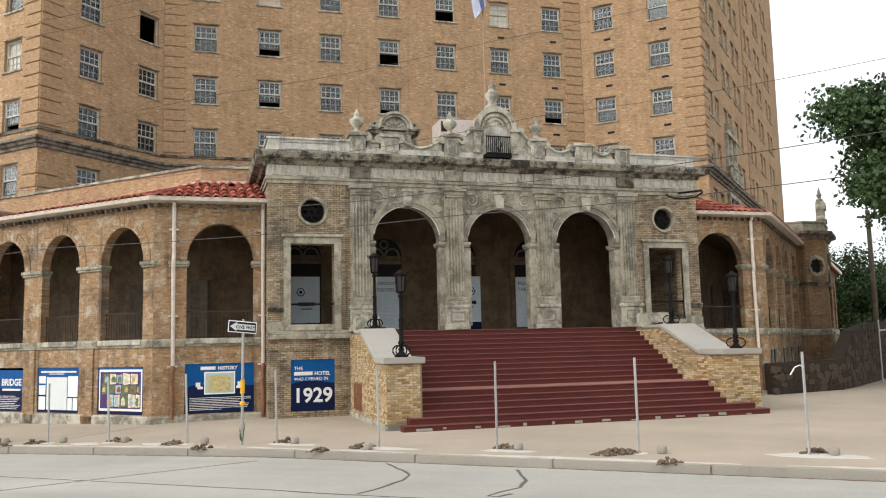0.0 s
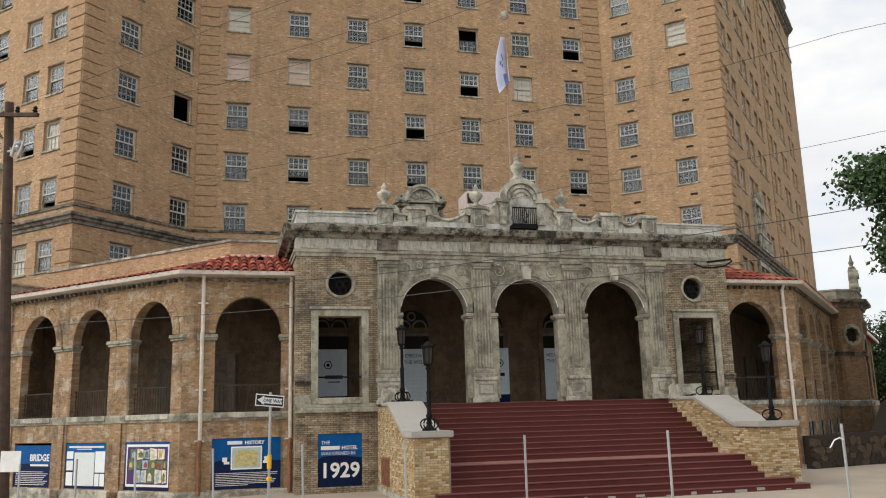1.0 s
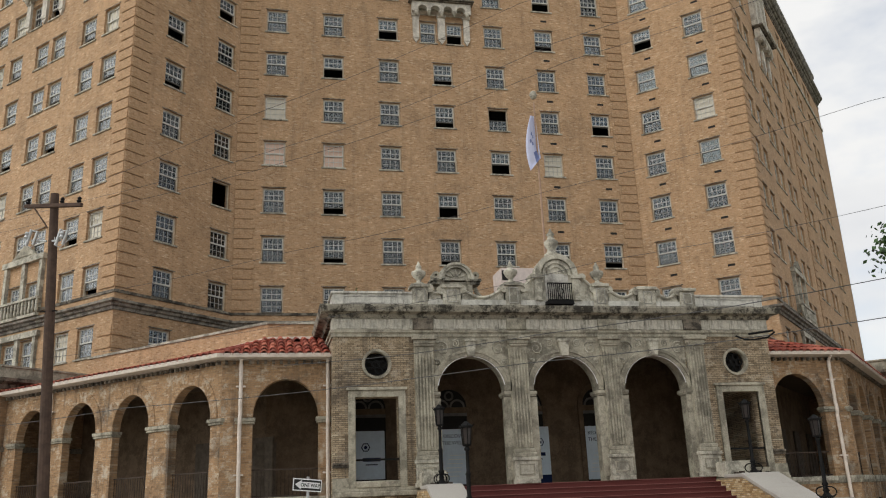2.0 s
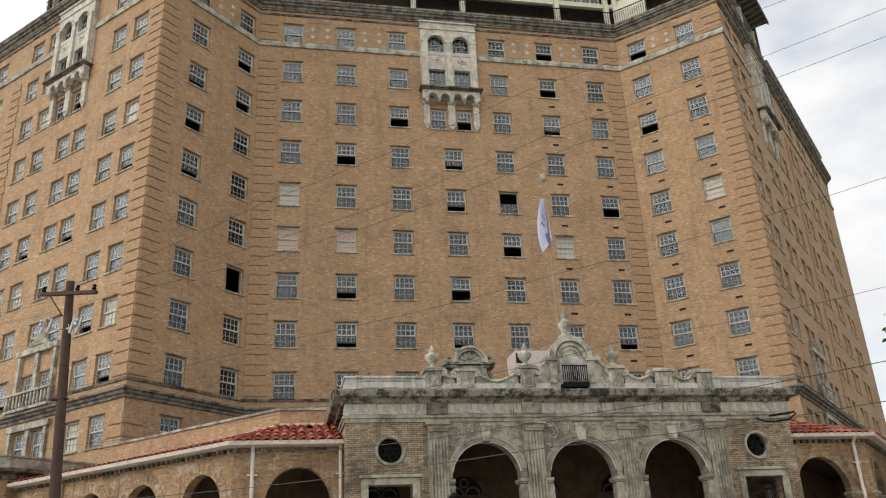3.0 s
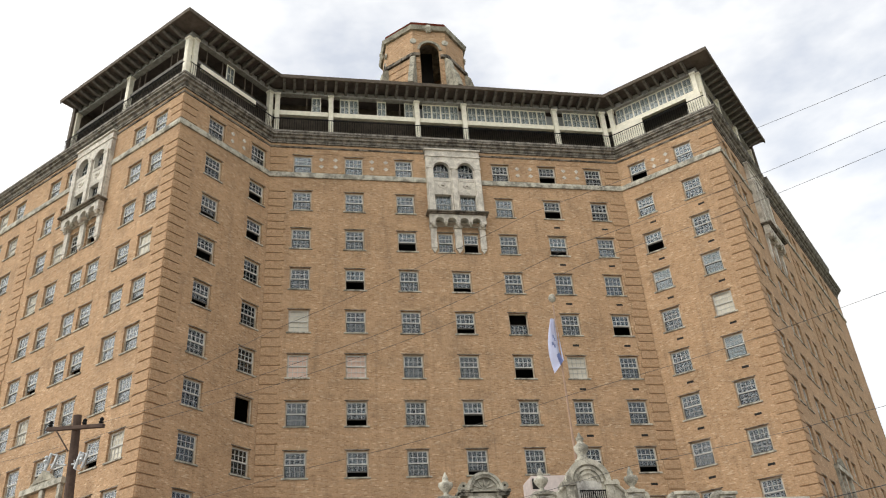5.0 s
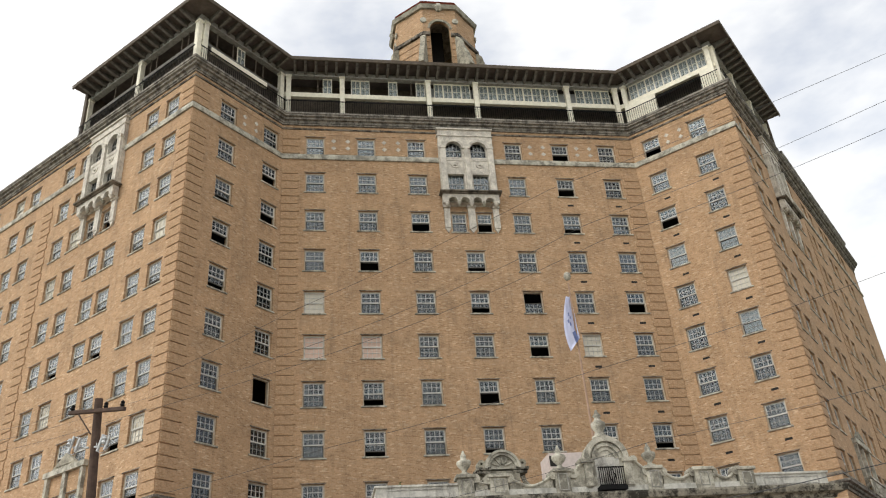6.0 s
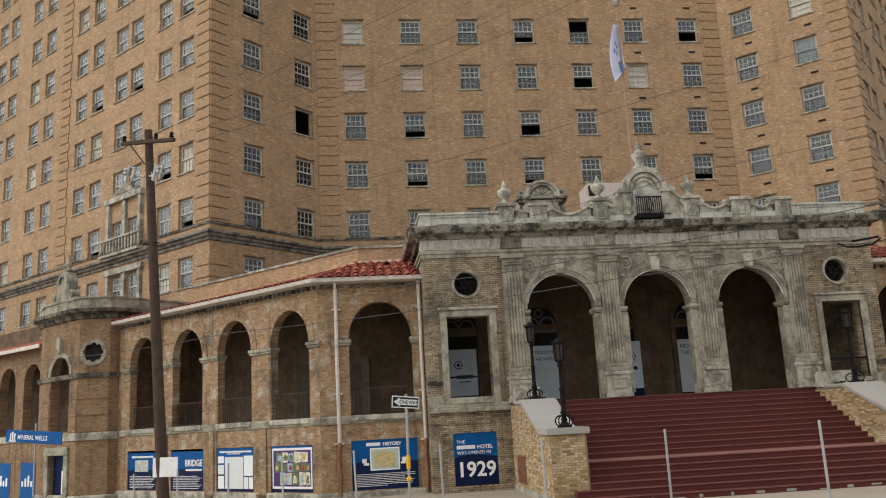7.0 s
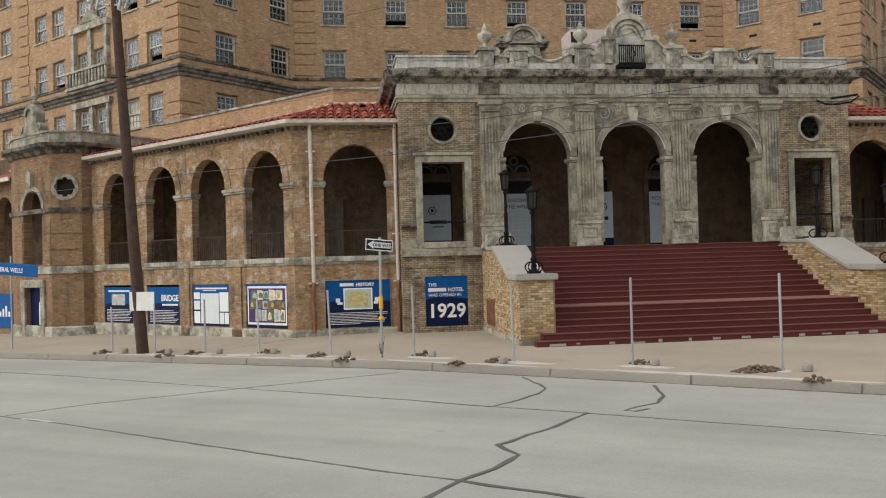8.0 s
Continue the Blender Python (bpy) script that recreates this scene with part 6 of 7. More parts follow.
def dress_loggia(wing, side):
    rng = random.Random(3 + side)
    f1 = P_W1 if side < 0 else pose(WX, WY, 0, 0, 0, 45)
    f2 = P_W2 if side < 0 else pose(PW, WY, 0, 0, 0, 0)
    w2 = WX - PW
    cs = [WL - c for c in W1_C] if side < 0 else W1_C
    c2 = (WX - 9.76) if side < 0 else (9.76 - PW)
    for c in cs:
        loggia_arch(wing, f1, c, 2.05, 6.52)
    loggia_arch(wing, f2, c2, 2.2, 6.57)
    for b, L in ((f1, WL), (f2, w2)):
        n = int(L / 0.26)
        for k in range(n):
            put("eave_block", ME_EAVE, wing, b @ pose((k + 0.5) * L / n, 0, 0))
    # brick strips between the arches
    for a, b in zip(cs, cs[1:]):
        m = (a + b) / 2
        part("brick_strip", boxes((m - 0.28, m + 0.28, -0.06, 0.02, -0.5, 2.4)), BRICK_OLD, wing, m=f1)
    # back wall: dark doors and louvred shutters
    for c in cs:
        part("shutter", boxes((c - 0.5, c + 0.5, 3.48, 3.58, 2.6, 4.9)), DARKWOOD, wing, m=f1)
    bm = boxes((c2 - 1.0, c2 - 0.25, 3.5, 3.58, 2.62, 4.7))
    for k in range(5):
        box(bm, c2 - 0.97, c2 - 0.28, 3.46, 3.5, 2.75 + 0.38 * k, 3.05 + 0.38 * k)
    part("panel_door", bm, DARKWOOD, wing, m=f2)
    if side < 0:
        lay_tiles(wing, f1, WL, False, True, rng, 0.195, 0.315)
        lay_tiles(wing, f2, w2, True, False, rng)
        downpipe(wing, f2, WX - 11.28, 0)
        downpipe(wing, f1, 3.3, 0)
        downpipe(wing, f2, WX - 8.36, 0)
    else:
        lay_tiles(wing, f2, w2, False, True, rng)
        lay_tiles(wing, f1, WL, True, False, rng, 0.315, 0.195)
        downpipe(wing, f2, 11.3 - PW, 0)
        for c in cs + [c2]:
            b = f2 if c is c2 else f1
            # Black sheet in place of an unlit room behind the frame.
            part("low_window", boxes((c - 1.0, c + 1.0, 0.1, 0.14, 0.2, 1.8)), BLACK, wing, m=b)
            part("window_frame", boxes((c - 1.1, c - 1.0, 0.04, 0.12, 0.2, 1.8), (c + 1.0, c + 1.1, 0.04, 0.12, 0.2, 1.8), (c - 0.06, c + 0.06, 0.04, 0.12, 0.2, 1.8), (c - 1.1, c + 1.1, 0.04, 0.12, 1.0, 1.06)), FRAME, wing, m=b)


dress_loggia(wing_left, -1)
dress_loggia(wing_right, 1)


# ---- end pavilions ----
def pavilion(side):
    o = thing("corner_pavilion", "chamfered brick and stone pavilion with shaped oculus and stone crest", "pavilion", "end pavilions", "structure")
    ax, ay = -WX - WL * D45, WY + WL * D45
    pr = 0.45
    a = (ax - pr * D45, ay - pr * D45)
    b = (a[0] - 1.3, a[1])
    c = (b[0] - 3.2 * D45, b[1] + 3.2 * D45)
    d = (c[0] - 0.95 + 0.45, c[1] + 1.0)
    back = (ax + 4.5 * D45, ay + 4.5 * D45)
    pts = [d, c, b, a, back]
    mir = (lambda p: p) if side < 0 else (lambda p: (-p[0], p[1]))

    def face(p, q):
        """The frame of a wall seen from outside, from its left end to its right end."""
        p, q = (mir(p), mir(q)) if side < 0 else (mir(q), mir(p))
        return pose(p[0], p[1], 0, 0, 0, math.degrees(math.atan2(q[1] - p[1], q[0] - p[0]))), math.hypot(q[0] - p[0], q[1] - p[1])

    fr, L = face(c, b)
    part("wall", wall(0, L, -1.2, 7.9, [arch(L / 2, 1.7, 2.75, 5.2, 6.3), rect(L / 2 - 0.7, L / 2 + 0.7, -1.0, 1.75)], 0.4), BRICK_DIRTY, o, m=fr)
    part("door_surround", bevelled(boxes((L / 2 - 1.05, L / 2 - 0.7, -0.1, 0.05, -1.0, 1.75), (L / 2 + 0.7, L / 2 + 1.05, -0.1, 0.05, -1.0, 1.75), (L / 2 - 1.05, L / 2 + 1.05, -0.12, 0.05, 1.75, 2.1)), 0.02), STONE, o, m=fr)
    part("door_leaf", boxes((L / 2 - 0.7, L / 2 + 0.7, 0.2, 0.28, -1.0, 1.75)), NAVY, o, m=fr)
    part("door_print", boxes((L / 2 + 0.05, L / 2 + 0.45, 0.19, 0.2, 0.1, 1.1), (L / 2 + 0.15, L / 2 + 0.35, 0.19, 0.2, 1.1, 1.35)), WHITE, o, m=fr)
    bm = ring(bmesh.new(), L / 2, 5.2, 0.85, 1.05, -0.04, 0.02, 0, 180, 16)
    prism(bm, [(L / 2 - 0.15, 6.2), (L / 2 + 0.15, 6.2), (L / 2 + 0.22, 6.8), (L / 2, 6.95), (L / 2 - 0.22, 6.8)], -0.18, 0.0)
    part("arch_band", bm, STONE, o, m=fr)
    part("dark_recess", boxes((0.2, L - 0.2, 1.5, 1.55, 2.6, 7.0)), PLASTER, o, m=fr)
    fr2, L2 = face(b, a)
    xo = L2 / 2 - (0.05 if side < 0 else -0.05)
    part("wall", wall(0, L2, -1.2, 7.9, [lobed(xo, 6.1, 0.36, 0.13)], 0.4), BRICK_DIRTY, o, m=fr2)
    part("oculus_ring", wall(xo - 0.56, xo + 0.56, lambda x: 6.1 - math.sqrt(max(0.02, 0.34 - (x - xo) ** 2)), lambda x: 6.1 + math.sqrt(max(0.02, 0.34 - (x - xo) ** 2)), [lobed(xo, 6.1, 0.34, 0.125)], 0.08, -0.05), STONE, o, m=fr2)
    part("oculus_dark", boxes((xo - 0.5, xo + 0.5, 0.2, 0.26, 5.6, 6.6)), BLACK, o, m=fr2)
    for p, q in ((d, c), (a, back)):
        f, l = face(p, q)
        part("wall", wall(0, l, -1.2, 7.9, [], 0.35), BRICK_DIRTY, o, m=f)
    for f, l, gaps in ((fr2, L2, None), (fr, L, 1.0)):
        for z in (3.3, 4.0, 4.7):
            spans = [(0, l)] if gaps is None else [(0, l / 2 - 0.9), (l / 2 + 0.9, l)]
            part("rusticated_course", boxes(*[(x0, x1, -0.035, 0.02, z - 0.6, z) for x0, x1 in spans]), BRICK_DIRTY, o, m=f)
    path = [mir(p) for p in pts] if side < 0 else [mir(p) for p in pts][::-1]
    part("impost_band", sweep(bmesh.new(), path, [(-0.02, 5.0), (0.08, 5.0), (0.12, 5.2), (-0.02, 5.22)]), STONE_DARK, o)
    part("string_course", sweep(bmesh.new(), path, [(-0.02, 2.35), (0.06, 2.35), (0.1, 2.62), (-0.02, 2.68)]), STONE_PALE, o)
    part("plinth", sweep(bmesh.new(), path, [(-0.02, -1.2), (0.07, -1.2), (0.07, 0.0), (-0.02, 0.08)]), STONE_PALE, o)
    part("cornice", sweep(bmesh.new(), path, [(-0.02, 7.55), (0.1, 7.6), (0.16, 7.75), (0.42, 7.85), (0.44, 8.0), (-0.3, 8.02)]), STONE_DARK, o)
    part("parapet", sweep(bmesh.new(), path, [(0.0, 8.0), (0.0, 8.5), (0.06, 8.5), (0.06, 8.58), (-0.35, 8.58), (-0.35, 8.0)]), STONE, o)
    bm = bmesh.new()
    prism(bm, [(L / 2 - 1.0, 8.4), (L / 2 + 1.0, 8.4), (L / 2 + 0.85, 8.75), (L / 2 + 0.5, 9.0), (L / 2 + 0.5, 9.5), (L / 2 + 0.3, 9.85), (L / 2, 9.98), (L / 2 - 0.3, 9.85), (L / 2 - 0.5, 9.5), (L / 2 - 0.5, 9.0), (L / 2 - 0.85, 8.75)], -0.02, 0.4)
    ring(bm, L / 2, 9.4, 0.3, 0.45, -0.1, 0.0, 0, 180, 12)
    ring(bm, L / 2 - 0.8, 8.85, 0.05, 0.16, -0.08, 0.3)
    ring(bm, L / 2 + 0.8, 8.85, 0.05, 0.16, -0.08, 0.3)
    lathe(bm, [(0.16, 9.95), (0.18, 10.05), (0.08, 10.12), (0.15, 10.3), (0.08, 10.45), (0.03, 10.75)], 10, (L / 2, 0.2, 0))
    part("stone_crest", bm, STONE, o, m=fr)
    return d


_end = pavilion(-1)
pavilion(1)


# ---- wings beyond the pavilions ----
def far_wing(side):
    o = thing("far_loggia_wing", "tan brick arcade wing beyond the pavilion", "wing", "far wings", "structure")
    L = 14.0
    x0, y0 = _end[0] + 0.3, _end[1] + 0.2
    m = pose(x0 - L * D45, y0 + L * D45, 0, 0, 0, -45) if side < 0 else pose(-x0, y0, 0, 0, 0, 45)
    cs = [L - 1.6 - 2.6 * k for k in range(5)] if side < 0 else [1.6 + 2.6 * k for k in range(5)]
    part("wall", wall(0, L, -1.5, 6.9, [arch(c, 1.7, 2.75, 5.2, 6.1) for c in cs], 0.4), BRICK_DIRTY, o, m=m)
    # Darker than the brick front, to paint shade behind the arches.
    part("back_wall", boxes((0, L, 2.4, 2.6, -1.5, 8.6)), PLASTER, o, m=m)
    part("roof_bed", prism(bmesh.new(), [(-0.45, 6.9), (2.5, 7.8), (2.5, 7.6), (-0.45, 6.75)], 0, L), ROOFRED, o, m=m @ pose(0, 0, 0, 0, 0, 0) @ Matrix(((0, 1, 0, 0), (1, 0, 0, 0), (0, 0, 1, 0), (0, 0, 0, 1))))
    part("gutter", boxes((0, L, -0.52, -0.42, 6.74, 6.92)), WHITEPIPE, o, m=m)
    part("string_course", boxes((0, L, -0.06, 0.02, 2.4, 2.7)), STONE_PALE, o, m=m)
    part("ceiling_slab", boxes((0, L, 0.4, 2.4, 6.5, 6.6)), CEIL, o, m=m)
    if side < 0:
        for k, c in enumerate(cs):
            part("wall_print", boxes((c - 0.75, c + 0.75, -0.02, 0.0, -0.2, 1.45)), BLUE, o, m=m)
            part("skyline_print", boxes(*[(c - 0.6 + 0.3 * j, c - 0.42 + 0.3 * j, -0.024, -0.02, 0.35, 0.6 + 0.13 * ((j * 7 + k) % 3)) for j in range(4)]), WHITE, o, m=m)
        downpipe(o, m, L - 0.3, 0)


far_wing(-1)
far_wing(1)


# ---- wall banners in the basement bays ----
def banner(name, label, base, x0, x1, z0, z1, group="basement banners"):
    o = thing(name, label, "banner", group)
    o.matrix_world = base @ pose(x0, 0.03, z0)
    w, h = x1 - x0, z1 - z0
    part("panel", boxes((0, w, 0, 0.03, 0, h)), NAVY, o, "navy printed panel")
    bm = bmesh.new()
    n = 10
    prism(bm, [(0, h), (0, h * 0.52)] + [(w * k / n, h * (0.52 + 0.05 * math.sin(3.2 * k / n + 0.5) + 0.04 * k / n)) for k in range(1, n + 1)] + [(w, h)], -0.004, 0.0)
    part("blue_field", bm, BLUE, o, "bright blue upper field")
    return o, w, h


def bars(rows, mat, o, name="text_bar"):
    part(name, boxes(*[(x0, x1, -0.009, -0.004, z0, z1) for x0, x1, z0, z1 in rows]), mat, o)


# opening year
o, w, h = banner("opening_year_banner", "blue banner with white lettering telling the opening year", pose(0, 0, 0), -7.5, -6.04, 0.2, 1.9)
words("THE", 0.16, WHITE, o, pose(0.1, -0.006, h - 0.34, 90, 0, 0))
bars([(0.1, 0.72, h - 0.52, h - 0.4)], WHITE, o)
words("HOTEL", 0.17, WHITE, o, pose(0.78, -0.006, h - 0.52, 90, 0, 0), bold=0.004)
words("WAS OPENED IN", 0.15, WHITE, o, pose(0.1, -0.006, h - 0.69, 90, 0, 0))
words("1929", 0.66, WHITE, o, pose(w / 2, -0.006, 0.3, 90, 0, 0), align="CENTER", bold=0.016)
# history
o, w, h = banner("history_banner", "blue history banner with a framed picture of the building", P_W2, WX - 9.76 - 1.12, WX - 9.76 + 1.12, 0.2, 1.84)
bars([(0.5, 0.98, h - 0.21, h - 0.1)], WHITE, o)
words("HISTORY", 0.155, WHITE, o, pose(1.06, -0.006, h - 0.21, 90, 0, 0), bold=0.006)
part("picture_mount", boxes((0.62, 1.62, -0.012, -0.004, 0.62, 1.36)), WHITE, o)
part("picture", boxes((0.66, 1.58, -0.016, -0.012, 0.66, 1.32)), plain("pale_sky_print", (0.45, 0.55, 0.5), 0.5), o)
bm = prism(bmesh.new(), [(0.76, 0.72), (1.48, 0.72), (1.48, 1.16), (1.36, 1.24), (0.9, 1.24), (0.76, 1.16)], -0.02, -0.016)
part("picture_building", bm, TANPRINT, o)
bars([(0.35, 0.5, 0.88, 1.02), (0.4, 0.58, 0.8, 0.885)], WHITE, o, "crest_print")
bars([(1.7, 1.85, 0.88, 1.02), (1.66, 1.82, 0.8, 0.885)], WHITE, o, "crest_print")
_r = random.Random(2)
bars([(0.15, 0.15 + (1.6 + 0.4 * _r.random()) * (1 if k < 7 else 0.6), 0.5 - 0.055 * k, 0.518 - 0.055 * k) for k in range(8)], CURTAIN, o)
# picture collage
c = WL - W1_C[0]
o, w, h = banner("collage_banner", "blue banner with a white-framed collage of pictures", P_W1, c - 1.1, c + 1.1, 0.2, 1.78)
part("white_mount", boxes((0.06, w - 0.06, -0.01, -0.004, 0.12, h - 0.08)), WHITE, o)
part("collage_ground", boxes((0.12, w - 0.12, -0.014, -0.01, 0.2, h - 0.16)), PURPLE, o)
_r = random.Random(4)
_cols = [plain("print_%s" % n, c_, 0.5, 0, 0.5, 8.0) for n, c_ in (("ochre", (0.45, 0.33, 0.12)), ("sky", (0.3, 0.42, 0.5)), ("green", (0.12, 0.16, 0.07)), ("cream", (0.6, 0.55, 0.42)), ("red", (0.35, 0.06, 0.05)))]
_x = 0.16
for k in range(6):
    ww = 0.26 + 0.1 * _r.random()
    for q, (za, zb) in enumerate(((0.26, 0.66), (0.7, 0.98), (1.02, 1.34))):
        x0, x1 = _x + 0.06 * q, min(_x + 0.06 * q + ww, w - 0.16)
        if x1 - x0 < 0.1 or (k == 0 and q == 0):
            continue
        lean = _r.uniform(-0.05, 0.05)
        part("picture", prism(bmesh.new(), [(x0, za + lean), (x1, za), (x1, zb), (x0, zb - lean)], -0.018, -0.014), _r.choice(_cols[1:4]), o)
        prism_w = (x1 - x0) * _r.uniform(0.4, 0.7)
        xb = x0 + (x1 - x0 - prism_w) * _r.random()
        part("pictured_house", prism(bmesh.new(), [(xb, za + 0.05), (xb + prism_w, za + 0.05), (xb + prism_w, za + (zb - za) * 0.6), (xb + prism_w / 2, za + (zb - za) * 0.82), (xb, za + (zb - za) * 0.6)], -0.021, -0.018), _r.choice(_cols), o)
    _x += ww + 0.03
# notice board with white sheets
c = WL - W1_C[1]
o, w, h = banner("notice_banner", "blue banner covered with white notice sheets", P_W1, c - 1.1, c + 1.1, 0.18, 1.76)
for x0, x1, z0, z1 in ((0.06, 0.42, 0.12, 0.58), (0.06, 0.42, 0.64, 0.98), (0.06, 0.42, 1.04, 1.3), (0.48, 1.58, 0.12, 1.26), (1.62, 2.14, 0.58, 1.3), (1.62, 1.86, 0.12, 0.54), (1.9, 2.14, 0.12, 0.54)):
    part("notice_sheet", boxes((x0, x1, -0.012, -0.004, z0, z1)), plain("notice_paper", (0.72, 0.76, 0.76), 0.6, 0, 0.05), o)
bars([(0.15, 2.05, h - 0.16, h - 0.1), (0.6, 1.4, 1.36, 1.39)], CURTAIN, o)
# two banners of the far bays
for i, ci in ((2, 0), (3, 1)):
    c = WL - W1_C[i]
    o, w, h = banner("story_banner", "blue banner with small picture and lines of text", P_W1, c - 1.1, c + 1.1, 0.12, 1.7, "story banners")
    if ci:
        bars([(0.3, 1.9, h - 0.2, h - 0.13)], CURTAIN, o)
        part("picture", boxes((0.55, 1.55, -0.012, -0.004, 0.82, 1.28)), plain("grey_print", (0.5, 0.52, 0.48), 0.5, 0, 0.5, 7.0), o)
    else:
        words("BRIDGE", 0.34, WHITE, o, pose(w - 0.1, -0.006, h - 0.56, 90, 0, 0), align="RIGHT", bold=0.01)
        bars([(1.0, 2.05, h - 0.75, h - 0.68)], CURTAIN, o)
    bars([(0.15, 0.15 + 1.9 * (0.85 + 0.15 * ((k * 3) % 4) / 3), 0.62 - 0.065 * k, 0.64 - 0.065 * k) for k in range(8)], CURTAIN, o)


# ---- street things ----
def post(x, y, tall, lean=0.0):
    o = thing("fence_post", "bare galvanised steel fence post set in the pavement", "post", "fence posts", at=(x, y, ground_z(x) - 0.02))
    part("tube", tube(bmesh.new(), [(0, 0, 0), (lean * 0.5, 0, tall * 0.5), (lean, 0, tall)], 0.027, 8), STEEL, o)
    part("footing", lathe(bmesh.new(), [(0.2, 0.0), (0.19, 0.03), (0.1, 0.035)], 10), CEMENT, o)


POSTS = [(-17.6, -0.55, 1.5), (-16.05, -1.75, 1.55), (-14.4, -2.79, 1.64), (-12.73, -3.96, 1.75), (-10.7, -5.84, 1.78), (-8.61, -7.28, 1.8), (-6.47, -9.19, 1.86), (-4.18, -10.76, 1.94), (-1.73, -12.56, 1.98), (1.09, -14.21, 2.04)]
_r = random.Random(12)
for x, y, h in POSTS:
    post(x, y, h, _r.uniform(-0.06, 0.02))


def plug(x, y):
    o = thing("concrete_plug", "broken-out concrete post footing lying on the pavement", "rubble", "concrete plugs", at=(x, y, ground_z(x)))
    part("block", bevelled(lathe(bmesh.new(), [(0.1, 0), (0.115, 0.08), (0.095, 0.16)], 9), 0.02), KERB, o)


def spoil(x, y, n, s):
    rng = random.Random(int(100 * x))
    bm = bmesh.new()
    for k in range(n):
        a, r = rng.uniform(0, 6.28), rng.random() ** 0.6 * s
        q = 0.015 + 0.05 * rng.random() ** 2
        z = max(0.0, 0.1 * (1 - r / s)) * rng.uniform(0.5, 1.2)
        g = bmesh.ops.create_icosphere(bm, subdivisions=1, radius=q)
        for v in g["verts"]:
            v.co = Vector((v.co.x * rng.uniform(0.8, 1.3), v.co.y * rng.uniform(0.8, 1.3), v.co.z * 0.7)) + Vector((r * math.cos(a) * 1.3, r * math.sin(a) * 0.7, z + q * 0.3))
    o = part("earth_heap", bm, EARTH, m=pose(x, y, ground_z(x)))
    tagged(o, "small heap of dug brown earth and stones", "earth", "earth heaps", "stuff")


for i, (x, y, h) in enumerate(POSTS):
    dx = (-0.35, 0.25)[i % 2] if i not in (8,) else -0.45
    spoil(x + dx, y + 0.15, 42 if i != 8 else 130, 0.24 if i != 8 else 0.42)
    plug(x + (0.42 if i not in (6,) else -0.3), y - 0.2)
# pale cement splashes round the last posts
for x, y, r in ((1.2, -14.35, 1.3), (-6.3, -9.4, 0.9), (-4.0, -11.0, 0.8), (-8.2, -7.6, 0.8), (-11.2, -5.5, 0.8), (-13.2, -3.9, 0.8)):
    rng = random.Random(int(x * 7))
    bm = bmesh.new()
    ang = [2 * math.pi * k / 18 for k in range(18)]
    pts = [(r * rng.uniform(0.6, 1.0) * math.cos(a), 0.32 * r * rng.uniform(0.6, 1.0) * math.sin(a)) for a in ang]
    vs = [bm.verts.new((p[0], p[1], 0.006)) for p in pts]
    ws = [bm.verts.new((p[0] * 1.04, p[1] * 1.04, -0.02)) for p in pts]
    bm.faces.new(vs)
    for k in range(18):
        bm.faces.new((vs[k], ws[k], ws[(k + 1) % 18], vs[(k + 1) % 18]))
    o = part("cement_splash", bm, CEMENT, m=pose(x, y, ground_z(x), 0, 0, KA))
    tagged(o, "pale spilt cement dried on the pavement", "pavement", kind="structure")


# paving joints
def strip(pts, w, mat, name, z, label, cat):
    """A flat strip along plan points; w may be one width or a list."""
    bm = bmesh.new()
    prev = None
    n = len(pts)
    for i, p in enumerate(pts):
        a, b = Vector(pts[max(i - 1, 0)]), Vector(pts[min(i + 1, n - 1)])
        d = (b - a).normalized()
        ww = (w[i] if isinstance(w, (list, tuple)) else w) / 2
        q = Vector(p)
        l, r = q + Vector((-d.y, d.x)) * ww, q - Vector((-d.y, d.x)) * ww
        zl, zr = z + ground_z(l.x), z + ground_z(r.x)
        cur = [bm.verts.new(c) for c in ((l.x, l.y, zl - 0.02), (l.x, l.y, zl), (r.x, r.y, zr), (r.x, r.y, zr - 0.02))]
        if prev:
            for k in range(3):
                bm.faces.new((prev[k], cur[k], cur[k + 1], prev[k + 1]))
        prev = cur
    bmesh.ops.recalc_face_normals(bm, faces=bm.faces)
    return tagged(part(name, bm, mat), label, cat, kind="structure")


def wobble(pts, step, amp, seed):
    """The polyline cut into short lengths with a small hand-poured wander."""
    rng = random.Random(seed)
    out = []
    for a, b in zip(pts, pts[1:]):
        a, b = Vector(a), Vector(b)
        n = max(1, int((b - a).length / step))
        for k in range(n):
            p = a.lerp(b, k / n)
            out.append((p.x + rng.uniform(-amp, amp), p.y + rng.uniform(-amp, amp)))
    out.append(tuple(pts[-1]))
    return out


def seam(pts, w, seed, mat=None, amp=0.02, label="dark tar-sealed crack in the road"):
    q = wobble(pts, 0.25, amp, seed)
    rng = random.Random(seed + 50)
    ws = [0.52 * w * rng.uniform(0.6, 1.5) for _ in q]
    strip(q, ws, mat or TAR, "road_seam", -0.144, label, "road seam")


seam([(-40, 15.5), (-20.18, -2.62), (-17.61, -4.91), (-14.71, -7.74), (-11.87, -10.43), (-8.49, -13.65), (-6.8, -14.94), (-5.36, -16.1), (-4.09, -17.07), (-3.22, -17.82), (14, -31)], 0.06, 1, amp=0.01)
seam([(-24, -4.5), (-16.46, -11.69), (-15.48, -12.56), (-13.6, -14.47), (-11.74, -16.34), (-10.15, -17.92), (-9.21, -18.74)], 0.07, 2, amp=0.01)
seam([(-9.21, -18.74), (-8.93, -19.05), (-8.39, -19.48), (-8.05, -19.8), (-6.0, -21.6), (8, -33)], 0.1, 3, amp=0.01)
